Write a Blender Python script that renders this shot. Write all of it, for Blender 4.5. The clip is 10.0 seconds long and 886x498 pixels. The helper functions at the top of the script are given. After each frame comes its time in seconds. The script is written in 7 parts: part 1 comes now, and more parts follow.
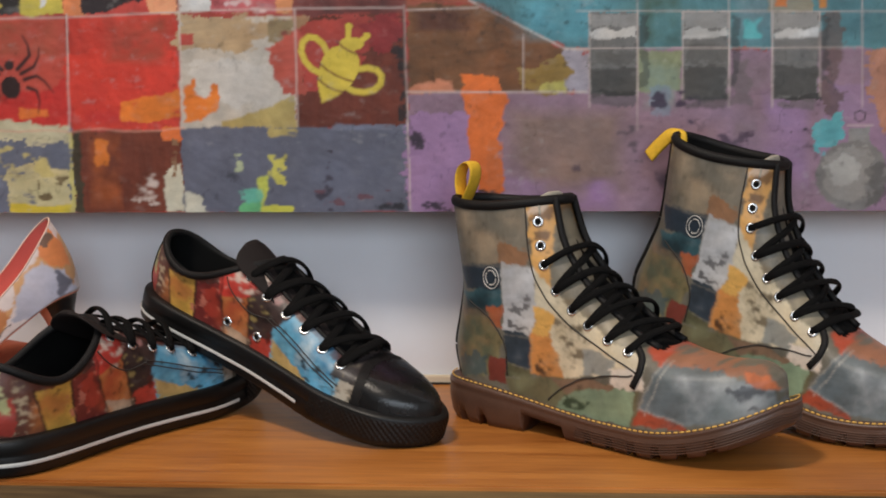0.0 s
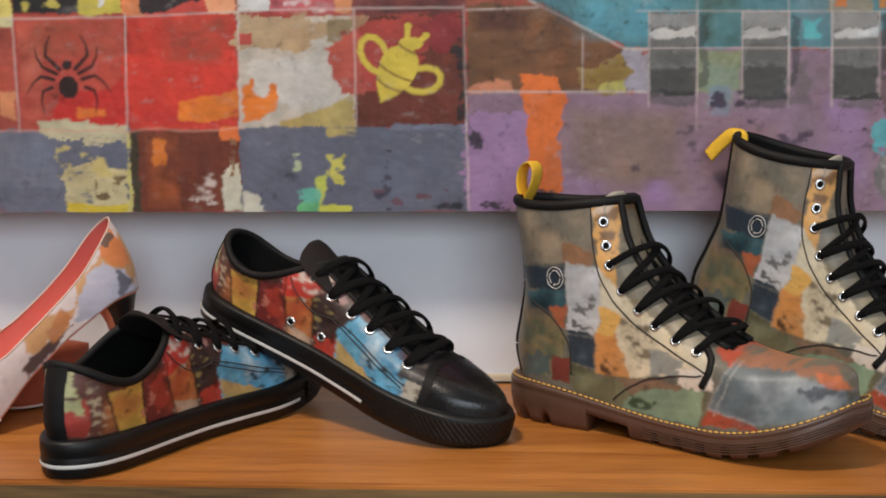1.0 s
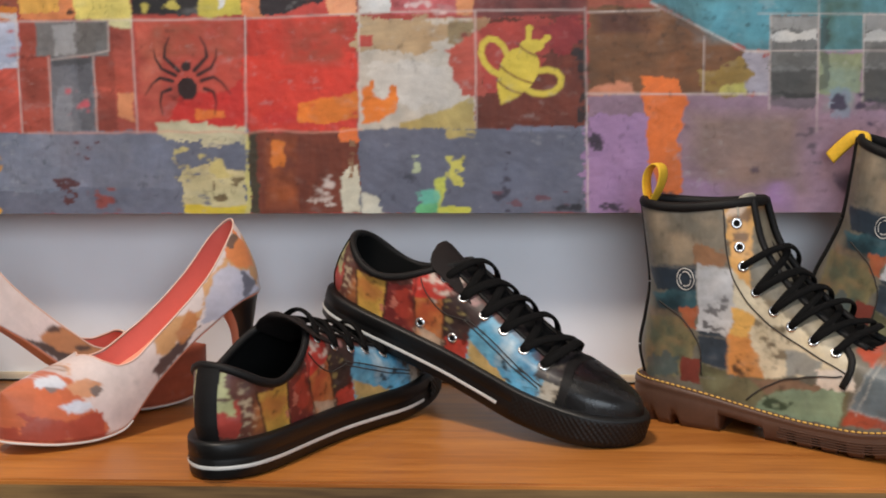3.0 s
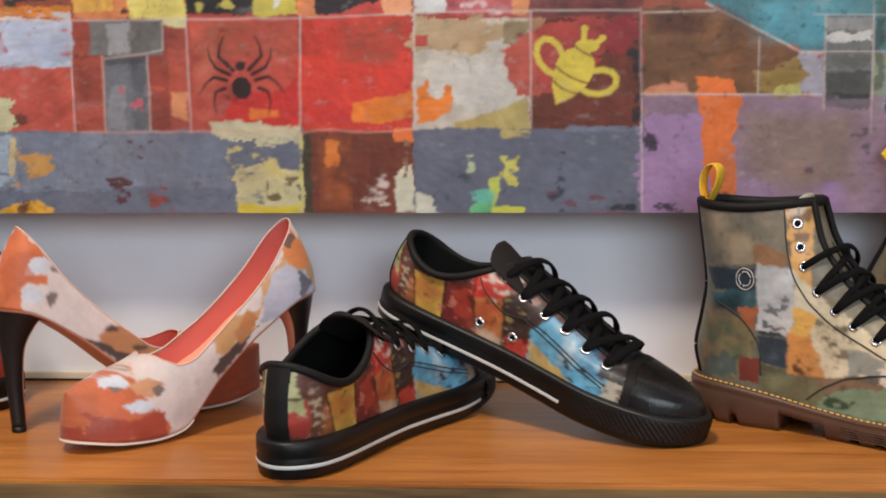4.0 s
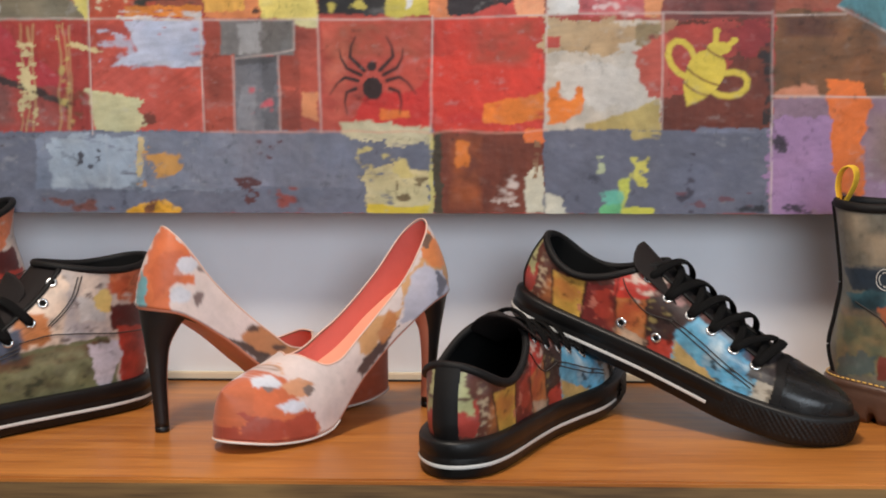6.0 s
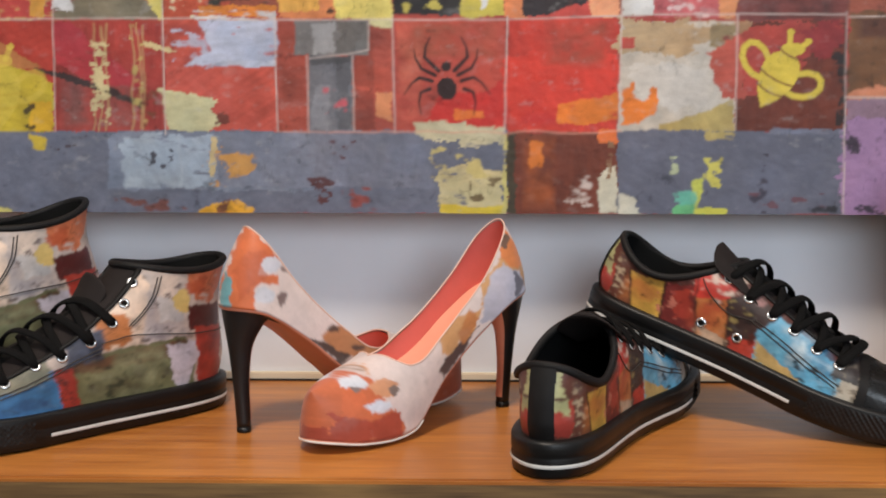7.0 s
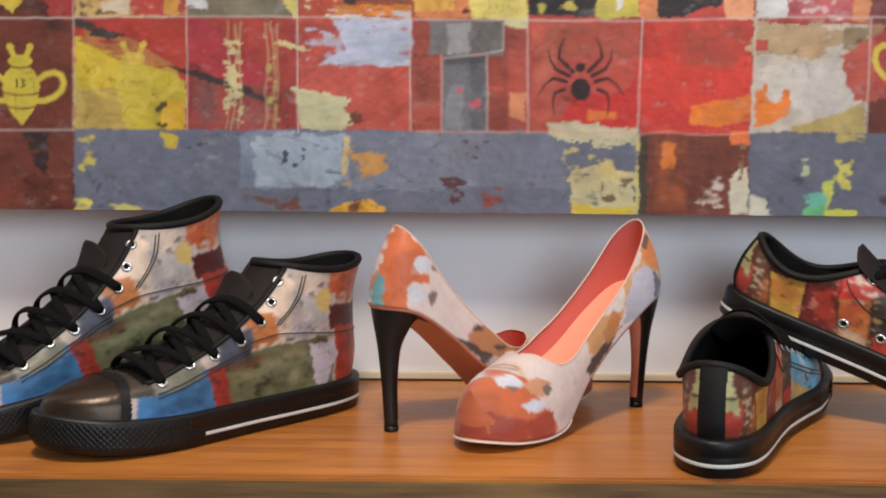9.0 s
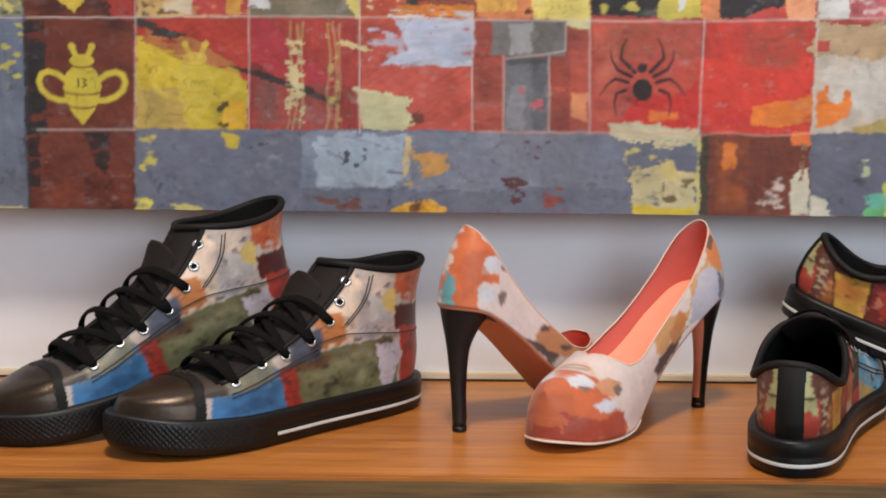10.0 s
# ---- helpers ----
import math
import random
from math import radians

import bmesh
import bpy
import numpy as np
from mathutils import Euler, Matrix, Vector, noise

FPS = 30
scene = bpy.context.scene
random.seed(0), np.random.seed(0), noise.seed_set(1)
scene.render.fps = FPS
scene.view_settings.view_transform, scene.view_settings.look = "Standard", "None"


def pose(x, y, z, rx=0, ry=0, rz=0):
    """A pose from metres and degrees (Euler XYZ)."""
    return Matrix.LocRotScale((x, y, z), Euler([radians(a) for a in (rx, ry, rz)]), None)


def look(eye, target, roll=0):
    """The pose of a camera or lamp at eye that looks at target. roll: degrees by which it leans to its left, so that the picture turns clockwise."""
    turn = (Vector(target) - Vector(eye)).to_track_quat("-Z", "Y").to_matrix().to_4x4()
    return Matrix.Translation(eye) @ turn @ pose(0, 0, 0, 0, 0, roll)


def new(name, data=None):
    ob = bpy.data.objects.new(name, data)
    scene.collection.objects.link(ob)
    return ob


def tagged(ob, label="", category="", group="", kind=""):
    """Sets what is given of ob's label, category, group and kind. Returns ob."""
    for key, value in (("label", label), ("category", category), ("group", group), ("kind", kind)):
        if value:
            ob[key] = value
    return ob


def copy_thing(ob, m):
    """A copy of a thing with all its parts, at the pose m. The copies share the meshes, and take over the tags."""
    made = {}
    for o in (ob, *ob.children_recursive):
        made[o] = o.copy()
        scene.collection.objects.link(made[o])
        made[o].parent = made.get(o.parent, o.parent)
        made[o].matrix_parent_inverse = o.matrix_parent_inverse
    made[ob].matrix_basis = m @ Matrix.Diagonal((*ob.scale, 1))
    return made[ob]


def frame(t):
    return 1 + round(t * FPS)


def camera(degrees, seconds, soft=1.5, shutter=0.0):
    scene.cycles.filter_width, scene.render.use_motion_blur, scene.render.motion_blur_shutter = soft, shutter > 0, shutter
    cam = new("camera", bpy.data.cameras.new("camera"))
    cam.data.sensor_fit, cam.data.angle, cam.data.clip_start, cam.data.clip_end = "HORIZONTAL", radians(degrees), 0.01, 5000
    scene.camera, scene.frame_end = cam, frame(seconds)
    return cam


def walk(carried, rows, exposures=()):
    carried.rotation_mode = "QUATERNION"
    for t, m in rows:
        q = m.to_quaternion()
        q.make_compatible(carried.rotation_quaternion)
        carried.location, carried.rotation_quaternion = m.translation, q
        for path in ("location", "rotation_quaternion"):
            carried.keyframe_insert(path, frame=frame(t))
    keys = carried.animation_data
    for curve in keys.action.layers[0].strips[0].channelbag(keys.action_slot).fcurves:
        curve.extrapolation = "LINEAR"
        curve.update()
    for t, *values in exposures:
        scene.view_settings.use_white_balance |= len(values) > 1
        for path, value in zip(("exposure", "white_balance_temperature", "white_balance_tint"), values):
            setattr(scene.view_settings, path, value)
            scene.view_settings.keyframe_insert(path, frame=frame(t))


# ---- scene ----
cam = camera(37.5, 10.0, 1.9)
PATH = [
    (0, (0.413, -1.136, 0.269), (0.273, 0.845, 0.032), -0.5),
    (0.5, (0.389, -1.138, 0.274), (0.247, 0.842, 0.029), -0.5),
    (1, (0.358, -1.141, 0.275), (0.225, 0.839, 0.028), -0.5),
    (1.5, (0.328, -1.144, 0.276), (0.199, 0.836, 0.028), -0.5),
    (2, (0.298, -1.146, 0.276), (0.174, 0.835, 0.029), -0.4),
    (2.5, (0.27, -1.149, 0.275), (0.15, 0.833, 0.032), -0.4),
    (4, (0.184, -1.156, 0.277), (0.088, 0.827, 0.031), -0.3),
    (4.5, (0.152, -1.158, 0.277), (0.065, 0.825, 0.031), -0.2),
    (5, (0.117, -1.161, 0.278), (0.038, 0.822, 0.031), -0.2),
    (5.5, (0.083, -1.163, 0.277), (0.014, 0.821, 0.033), -0.1),
    (7, (-0.032, -1.168, 0.278), (-0.068, 0.816, 0.033), 0.1),
    (7.5, (-0.069, -1.168, 0.278), (-0.096, 0.816, 0.033), 0.2),
    (8, (-0.101, -1.169, 0.276), (-0.119, 0.816, 0.035), 0.3),
    (8.5, (-0.134, -1.171, 0.273), (-0.145, 0.815, 0.036), 0.4),
    (9, (-0.172, -1.171, 0.274), (-0.171, 0.815, 0.035), 0.5),
    (9.5, (-0.2, -1.17, 0.272), (-0.197, 0.816, 0.036), 0.5),
    (10, (-0.234, -1.171, 0.272), (-0.221, 0.815, 0.036), 0.6),
]
walk(cam, [(t, look(eye, target, roll)) for t, eye, target, roll in PATH],
     exposures=[(0, -0.31), (1, -0.20), (2.5, -0.12), (4.5, -0.04), (10, -0.02)])

# ---- world and lights ----
world = bpy.data.worlds.new("world")
scene.world = world
world.use_nodes = True
world.node_tree.nodes["Background"].inputs[0].default_value = (0.90, 0.93, 1.0, 1)
world.node_tree.nodes["Background"].inputs[1].default_value = 0.25


def area_lamp(name, eye, target, sx, sy, power, colour):
    data = bpy.data.lights.new(name, "AREA")
    data.shape, data.size, data.size_y, data.energy, data.color = "RECTANGLE", sx, sy, power, colour
    ob = new(name, data)
    ob.matrix_world = look(eye, target)
    return ob


area_lamp("ceiling_lamp", (-0.35, -1.15, 2.15), (0.18, -0.1, 0), 0.34, 0.34, 44, (1.0, 0.87, 0.74))
# added cool fill from the front right, standing for no visible window
area_lamp("front_fill_light", (0.9, -3.2, 1.05), (0.1, 0, 0.1), 2.4, 1.6, 60, (0.80, 0.90, 1.0))

# ---- materials ----


def srgb(r, g, b):
    f = lambda c: (c / 255 / 12.92) if c / 255 <= 0.04045 else ((c / 255 + 0.055) / 1.055) ** 2.4
    return (f(r), f(g), f(b))


def material(name, colour=(0.5, 0.5, 0.5), rough=0.6, metal=0.0, grain=0.0, grain_scale=60.0, bump=0.0, bump_scale=400.0, attr=None, sheen=0.0, stretch=(1, 1, 1), coat=0.0, spec=0.5):
    """A principled surface with two scales of variation in colour, roughness and relief."""
    m = bpy.data.materials.new(name)
    m.use_nodes = True
    nt = m.node_tree
    bsdf = nt.nodes["Principled BSDF"]
    bsdf.inputs["Roughness"].default_value = rough
    bsdf.inputs["Metallic"].default_value = metal
    bsdf.inputs["Coat Weight"].default_value = coat
    bsdf.inputs["Sheen Weight"].default_value = sheen
    bsdf.inputs["Specular IOR Level"].default_value = spec
    tex = nt.nodes.new("ShaderNodeTexCoord")
    mp = nt.nodes.new("ShaderNodeMapping")
    mp.inputs["Scale"].default_value = stretch
    nt.links.new(tex.outputs["Object"], mp.inputs["Vector"])
    base = nt.nodes.new("ShaderNodeRGB")
    base.outputs[0].default_value = (*colour, 1)
    out = base.outputs[0]
    if attr:
        at = nt.nodes.new("ShaderNodeAttribute")
        at.attribute_name = attr
        out = at.outputs["Color"]
    if grain:
        for k, (sc, wt) in enumerate(((grain_scale, 1.0), (grain_scale * 7, 0.6))):
            n = nt.nodes.new("ShaderNodeTexNoise")
            n.inputs["Scale"].default_value = sc
            n.inputs["Detail"].default_value = 5
            nt.links.new(mp.outputs[0], n.inputs["Vector"])
            mr = nt.nodes.new("ShaderNodeMapRange")
            mr.inputs["From Min"].default_value, mr.inputs["From Max"].default_value = 0.3, 0.7
            mr.inputs["To Min"].default_value, mr.inputs["To Max"].default_value = 1 - grain * wt, 1 + grain * wt
            nt.links.new(n.outputs[0], mr.inputs[0])
            mul = nt.nodes.new("ShaderNodeVectorMath")
            mul.operation = "SCALE"
            nt.links.new(out, mul.inputs[0])
            nt.links.new(mr.outputs[0], mul.inputs["Scale"])
            out = mul.outputs[0]
            if k == 0:
                rr = nt.nodes.new("ShaderNodeMapRange")
                rr.inputs["To Min"].default_value, rr.inputs["To Max"].default_value = rough * 0.85, min(1, rough * 1.15)
                nt.links.new(n.outputs[0], rr.inputs[0])
                nt.links.new(rr.outputs[0], bsdf.inputs["Roughness"])
    nt.links.new(out, bsdf.inputs["Base Color"])
    if bump:
        n = nt.nodes.new("ShaderNodeTexNoise")
        n.inputs["Scale"].default_value, n.inputs["Detail"].default_value = bump_scale, 4
        nt.links.new(mp.outputs[0], n.inputs["Vector"])
        bp = nt.nodes.new("ShaderNodeBump")
        bp.inputs["Strength"].default_value, bp.inputs["Distance"].default_value = bump, 0.001
        nt.links.new(n.outputs[0], bp.inputs["Height"])
        nt.links.new(bp.outputs[0], bsdf.inputs["Normal"])
    return m


def wood_material(name, light, dark, rough=0.38):
    """Oiled timber: long grain along x, with knots and darker bands."""
    m = bpy.data.materials.new(name)
    m.use_nodes = True
    nt = m.node_tree
    bsdf = nt.nodes["Principled BSDF"]
    tex = nt.nodes.new("ShaderNodeTexCoord")
    mp = nt.nodes.new("ShaderNodeMapping")
    mp.inputs["Scale"].default_value = (3.2, 46, 46)
    nt.links.new(tex.outputs["Object"], mp.inputs["Vector"])
    broad = nt.nodes.new("ShaderNodeTexNoise")
    broad.inputs["Scale"].default_value, broad.inputs["Detail"].default_value, broad.inputs["Distortion"].default_value = 1.0, 6, 0.9
    nt.links.new(mp.outputs[0], broad.inputs["Vector"])
    mp2 = nt.nodes.new("ShaderNodeMapping")
    mp2.inputs["Scale"].default_value = (22, 420, 420)
    nt.links.new(tex.outputs["Object"], mp2.inputs["Vector"])
    fine = nt.nodes.new("ShaderNodeTexNoise")
    fine.inputs["Scale"].default_value, fine.inputs["Detail"].default_value = 1.0, 4
    nt.links.new(mp2.outputs[0], fine.inputs["Vector"])
    big = nt.nodes.new("ShaderNodeTexNoise")
    big.inputs["Scale"].default_value = 5.0
    nt.links.new(tex.outputs["Object"], big.inputs["Vector"])
    add = nt.nodes.new("ShaderNodeMath")
    add.operation = "MULTIPLY_ADD"
    add.inputs[1].default_value = 0.55
    nt.links.new(fine.outputs[0], add.inputs[0])
    nt.links.new(broad.outputs[0], add.inputs[2])
    add2 = nt.nodes.new("ShaderNodeMath")
    add2.operation = "MULTIPLY_ADD"
    add2.inputs[1].default_value = 0.5
    nt.links.new(big.outputs[0], add2.inputs[0])
    nt.links.new(add.outputs[0], add2.inputs[2])
    ramp = nt.nodes.new("ShaderNodeValToRGB")
    ramp.color_ramp.elements[0].position, ramp.color_ramp.elements[0].color = 0.0, (*dark, 1)
    ramp.color_ramp.elements[1].position, ramp.color_ramp.elements[1].color = 1.0, (*light, 1)
    span = nt.nodes.new("ShaderNodeMapRange")
    span.inputs["From Min"].default_value, span.inputs["From Max"].default_value = 0.80, 1.26
    nt.links.new(add2.outputs[0], span.inputs[0])
    nt.links.new(span.outputs[0], ramp.inputs[0])
    nt.links.new(ramp.outputs[0], bsdf.inputs["Base Color"])
    rr = nt.nodes.new("ShaderNodeMapRange")
    rr.inputs["To Min"].default_value, rr.inputs["To Max"].default_value = rough * 0.8, rough * 1.3
    nt.links.new(broad.outputs[0], rr.inputs[0])
    nt.links.new(rr.outputs[0], bsdf.inputs["Roughness"])
    bp = nt.nodes.new("ShaderNodeBump")
    bp.inputs["Strength"].default_value, bp.inputs["Distance"].default_value = 0.12, 0.0006
    nt.links.new(fine.outputs[0], bp.inputs["Height"])
    nt.links.new(bp.outputs[0], bsdf.inputs["Normal"])
    return m


WOOD = wood_material("oiled_timber", srgb(200, 130, 62), srgb(152, 88, 37), 0.33)
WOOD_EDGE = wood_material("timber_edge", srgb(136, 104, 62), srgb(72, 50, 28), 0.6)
WALL = material("wall_paint", srgb(233, 236, 243), 0.75, grain=0.03, grain_scale=3, bump=0.06, bump_scale=260)
TRIM = material("trim_paint", srgb(228, 214, 190), 0.55, grain=0.03, grain_scale=8)
DARK = material("dark_cabinet", srgb(34, 26, 22), 0.6, grain=0.15, grain_scale=20)
ROOM = material("room_paint", srgb(200, 198, 194), 0.85, grain=0.03, grain_scale=2)
CARPET = material("floor_covering", srgb(92, 84, 78), 0.9, grain=0.1, grain_scale=30)
CANVAS = material("painted_canvas", rough=0.55, attr="paint", grain=0.05, grain_scale=90, bump=0.14, bump_scale=700, spec=0.35)
CANVAS_EDGE = material("canvas_edge", srgb(52, 44, 46), 0.7, grain=0.3, grain_scale=30)
PRINT = material("printed_leather", rough=0.42, attr="paint", grain=0.05, grain_scale=260, bump=0.16, bump_scale=900, spec=0.45)
SATIN = material("printed_satin", rough=0.48, attr="paint", grain=0.03, grain_scale=260, bump=0.1, bump_scale=1500, sheen=0.15, spec=0.35)
RUBBER = material("black_rubber", srgb(15, 14, 14), 0.44, grain=0.2, grain_scale=60, bump=0.1, bump_scale=600, spec=0.38)
BLACK_LEATHER = material("black_leather", srgb(16, 15, 16), 0.27, grain=0.12, grain_scale=70, bump=0.18, bump_scale=420)
BRONZE_LEATHER = material("bronze_leather", srgb(58, 46, 36), 0.30, metal=0.6, grain=0.2, grain_scale=50, bump=0.15, bump_scale=420)
BINDING = material("black_binding", srgb(20, 18, 18), 0.6, grain=0.1, grain_scale=200, bump=0.3, bump_scale=1200, spec=0.25)
LINING = material("black_lining", srgb(12, 12, 12), 0.9, grain=0.15, grain_scale=200, bump=0.3, bump_scale=1500, spec=0.15)
TONGUE = material("dark_tongue", srgb(34, 28, 27), 0.75, grain=0.1, grain_scale=120, bump=0.3, bump_scale=1300, spec=0.2)
TONGUE_PALE = material("pale_tongue", srgb(176, 166, 150), 0.6, grain=0.12, grain_scale=60, bump=0.2, bump_scale=900)
LACE = material("black_lace", srgb(12, 11, 11), 0.85, grain=0.2, grain_scale=500, bump=0.5, bump_scale=1800, spec=0.15)
STRIPE = material("white_stripe", srgb(206, 204, 200), 0.5, grain=0.06, grain_scale=60)
STEEL = material("eyelet_steel", srgb(222, 222, 222), 0.22, metal=0.95)
GUM = material("brown_gum_sole", srgb(86, 61, 49), 0.42, grain=0.1, grain_scale=40, bump=0.1, bump_scale=500)
THREAD = material("yellow_thread", srgb(226, 178, 92), 0.8, grain=0.1, grain_scale=600)
DARK_THREAD = material("dark_thread", srgb(58, 52, 48), 0.85)
WEB = material("yellow_webbing", srgb(238, 186, 48), 0.7, grain=0.08, grain_scale=300, bump=0.5, bump_scale=1500)
CORAL = material("coral_lining", srgb(222, 116, 106), 0.55, grain=0.03, grain_scale=80)
CORAL_PALE = material("coral_insole", srgb(242, 166, 138), 0.5, grain=0.03, grain_scale=80)
TAN_SOLE = material("tan_outsole", srgb(212, 136, 108), 0.45, grain=0.05, grain_scale=60)
HEEL_BLACK = material("black_heel", srgb(18, 18, 20), 0.42, grain=0.1, grain_scale=150)
TOP_EDGE = material("folded_satin_edge", srgb(228, 190, 172), 0.5, grain=0.05, grain_scale=120)
EDGE_WHITE = material("white_sole_edge", srgb(214, 208, 202), 0.5, grain=0.03, grain_scale=80)
GLASS_BLACK = material("dark_emblem", srgb(205, 200, 192), 0.6)

# ---- mesh helpers ----


def obj(name, verts, faces, mat, parent=None, label="", smooth=True, paint=None):
    me = bpy.data.meshes.new(name)
    me.from_pydata([tuple(map(float, v)) for v in verts], [], [tuple(map(int, f)) for f in faces])
    me.materials.append(mat)
    if smooth:
        me.polygons.foreach_set("use_smooth", [True] * len(me.polygons))
    if paint is not None:
        a = me.attributes.new("paint", "FLOAT_COLOR", "POINT")
        a.data.foreach_set("color", np.concatenate([paint, np.ones((len(paint), 1))], 1).astype(np.float32).ravel())
    me.update()
    ob = new(name, me)
    if parent is not None:
        ob.parent = parent
    if label:
        ob["label"] = label
    return ob


def part(name, bm, mat, parent=None, label=""):
    me = bpy.data.meshes.new(name)
    bm.to_mesh(me)
    bm.free()
    me.materials.append(mat)
    me.polygons.foreach_set("use_smooth", [True] * len(me.polygons))
    ob = new(name, me)
    if parent is not None:
        ob.parent = parent
    if label:
        ob["label"] = label
    return ob


def box(name, lo, hi, mat, parent=None, bevel=0.0, label=""):
    bm = bmesh.new()
    bmesh.ops.create_cube(bm, size=1.0)
    for v in bm.verts:
        v.co = Vector([lo[k] + (v.co[k] + 0.5) * (hi[k] - lo[k]) for k in range(3)])
    if bevel:
        bmesh.ops.bevel(bm, geom=bm.edges[:], offset=bevel, segments=2, affect="EDGES")
    ob = part(name, bm, mat, parent, label)
    ob.data.polygons.foreach_set("use_smooth", [False] * len(ob.data.polygons))
    return ob


def grid_faces(nr, nc, wrap):
    r = np.arange(nr - 1)[:, None]
    c = np.arange(nc if wrap else nc - 1)[None, :]
    d = (c + 1) % nc
    a = r * nc + c
    b = r * nc + d
    return np.stack([a, b, b + nc, a + nc], -1).reshape(-1, 4)


def curve(xs, ys, t):
    """A smooth monotone-ish interpolation of ys over xs."""
    xs, ys, t = np.asarray(xs, float), np.asarray(ys, float), np.asarray(t, float)
    h = np.diff(xs)
    d = np.diff(ys) / h
    m = np.zeros_like(ys)
    m[1:-1] = np.where(d[1:] * d[:-1] > 0, 2 * d[1:] * d[:-1] / (d[1:] + d[:-1] + 1e-12), 0)
    m[0], m[-1] = d[0], d[-1]
    i = np.clip(np.searchsorted(xs, t) - 1, 0, len(h) - 1)
    u = np.clip((t - xs[i]) / h[i], 0, 1)
    return ((2 * u**3 - 3 * u**2 + 1) * ys[i] + (u**3 - 2 * u**2 + u) * h[i] * m[i] + (-2 * u**3 + 3 * u**2) * ys[i + 1] + (u**3 - u**2) * h[i] * m[i + 1])


def sweep(name, pts, ru, rv, mat, parent=None, closed=False, sides=8, up=None, label=""):
    """A tube or flat band of half-sizes ru (across) and rv (thick) along pts. up: the thick direction at each point."""
    pts = np.asarray(pts, float)
    n = len(pts)
    tang = np.roll(pts, -1, 0) - np.roll(pts, 1, 0) if closed else np.gradient(pts, axis=0)
    tang /= np.linalg.norm(tang, axis=1)[:, None] + 1e-12
    upv = np.tile(np.array([0, 0, 1.0]), (n, 1)) if up is None else np.asarray(up, float)
    side = np.cross(tang, upv)
    side /= np.linalg.norm(side, axis=1)[:, None] + 1e-9
    nor = np.cross(side, tang)
    a = np.linspace(0, 2 * np.pi, sides, endpoint=False)
    ring = pts[:, None, :] + side[:, None, :] * (ru * np.cos(a))[None, :, None] + nor[:, None, :] * (rv * np.sin(a))[None, :, None]
    if closed:
        ring = np.concatenate([ring, ring[:1]], 0)
    f = grid_faces(len(ring), sides, True).tolist()
    if not closed:
        f.append(list(range(sides))[::-1])
        f.append([(n - 1) * sides + k for k in range(sides)])
    return obj(name, ring.reshape(-1, 3), f, mat, parent, label)


# ---- printing: colours laid out in metres on a flat sheet, then read by the vertices ----
_lat = np.random.RandomState(7).rand(257, 257)


def vnoise(x, z, seed=0):
    x, z = x + seed * 17.31, z + seed * 9.77
    xi, zi = np.floor(x).astype(int), np.floor(z).astype(int)
    fx, fz = x - xi, z - zi
    fx, fz = fx * fx * (3 - 2 * fx), fz * fz * (3 - 2 * fz)
    g = lambda i, j: _lat[i % 257, j % 257]
    return (g(xi, zi) * (1 - fx) + g(xi + 1, zi) * fx) * (1 - fz) + (g(xi, zi + 1) * (1 - fx) + g(xi + 1, zi + 1) * fx) * fz


def fbm(x, z, seed=0, octaves=4):
    s = np.zeros_like(x)
    w, tot = 1.0, 0.0
    for k in range(octaves):
        s += w * vnoise(x * 2**k, z * 2**k, seed + 31 * k)
        tot += w
        w *= 0.55
    return s / tot - 0.5


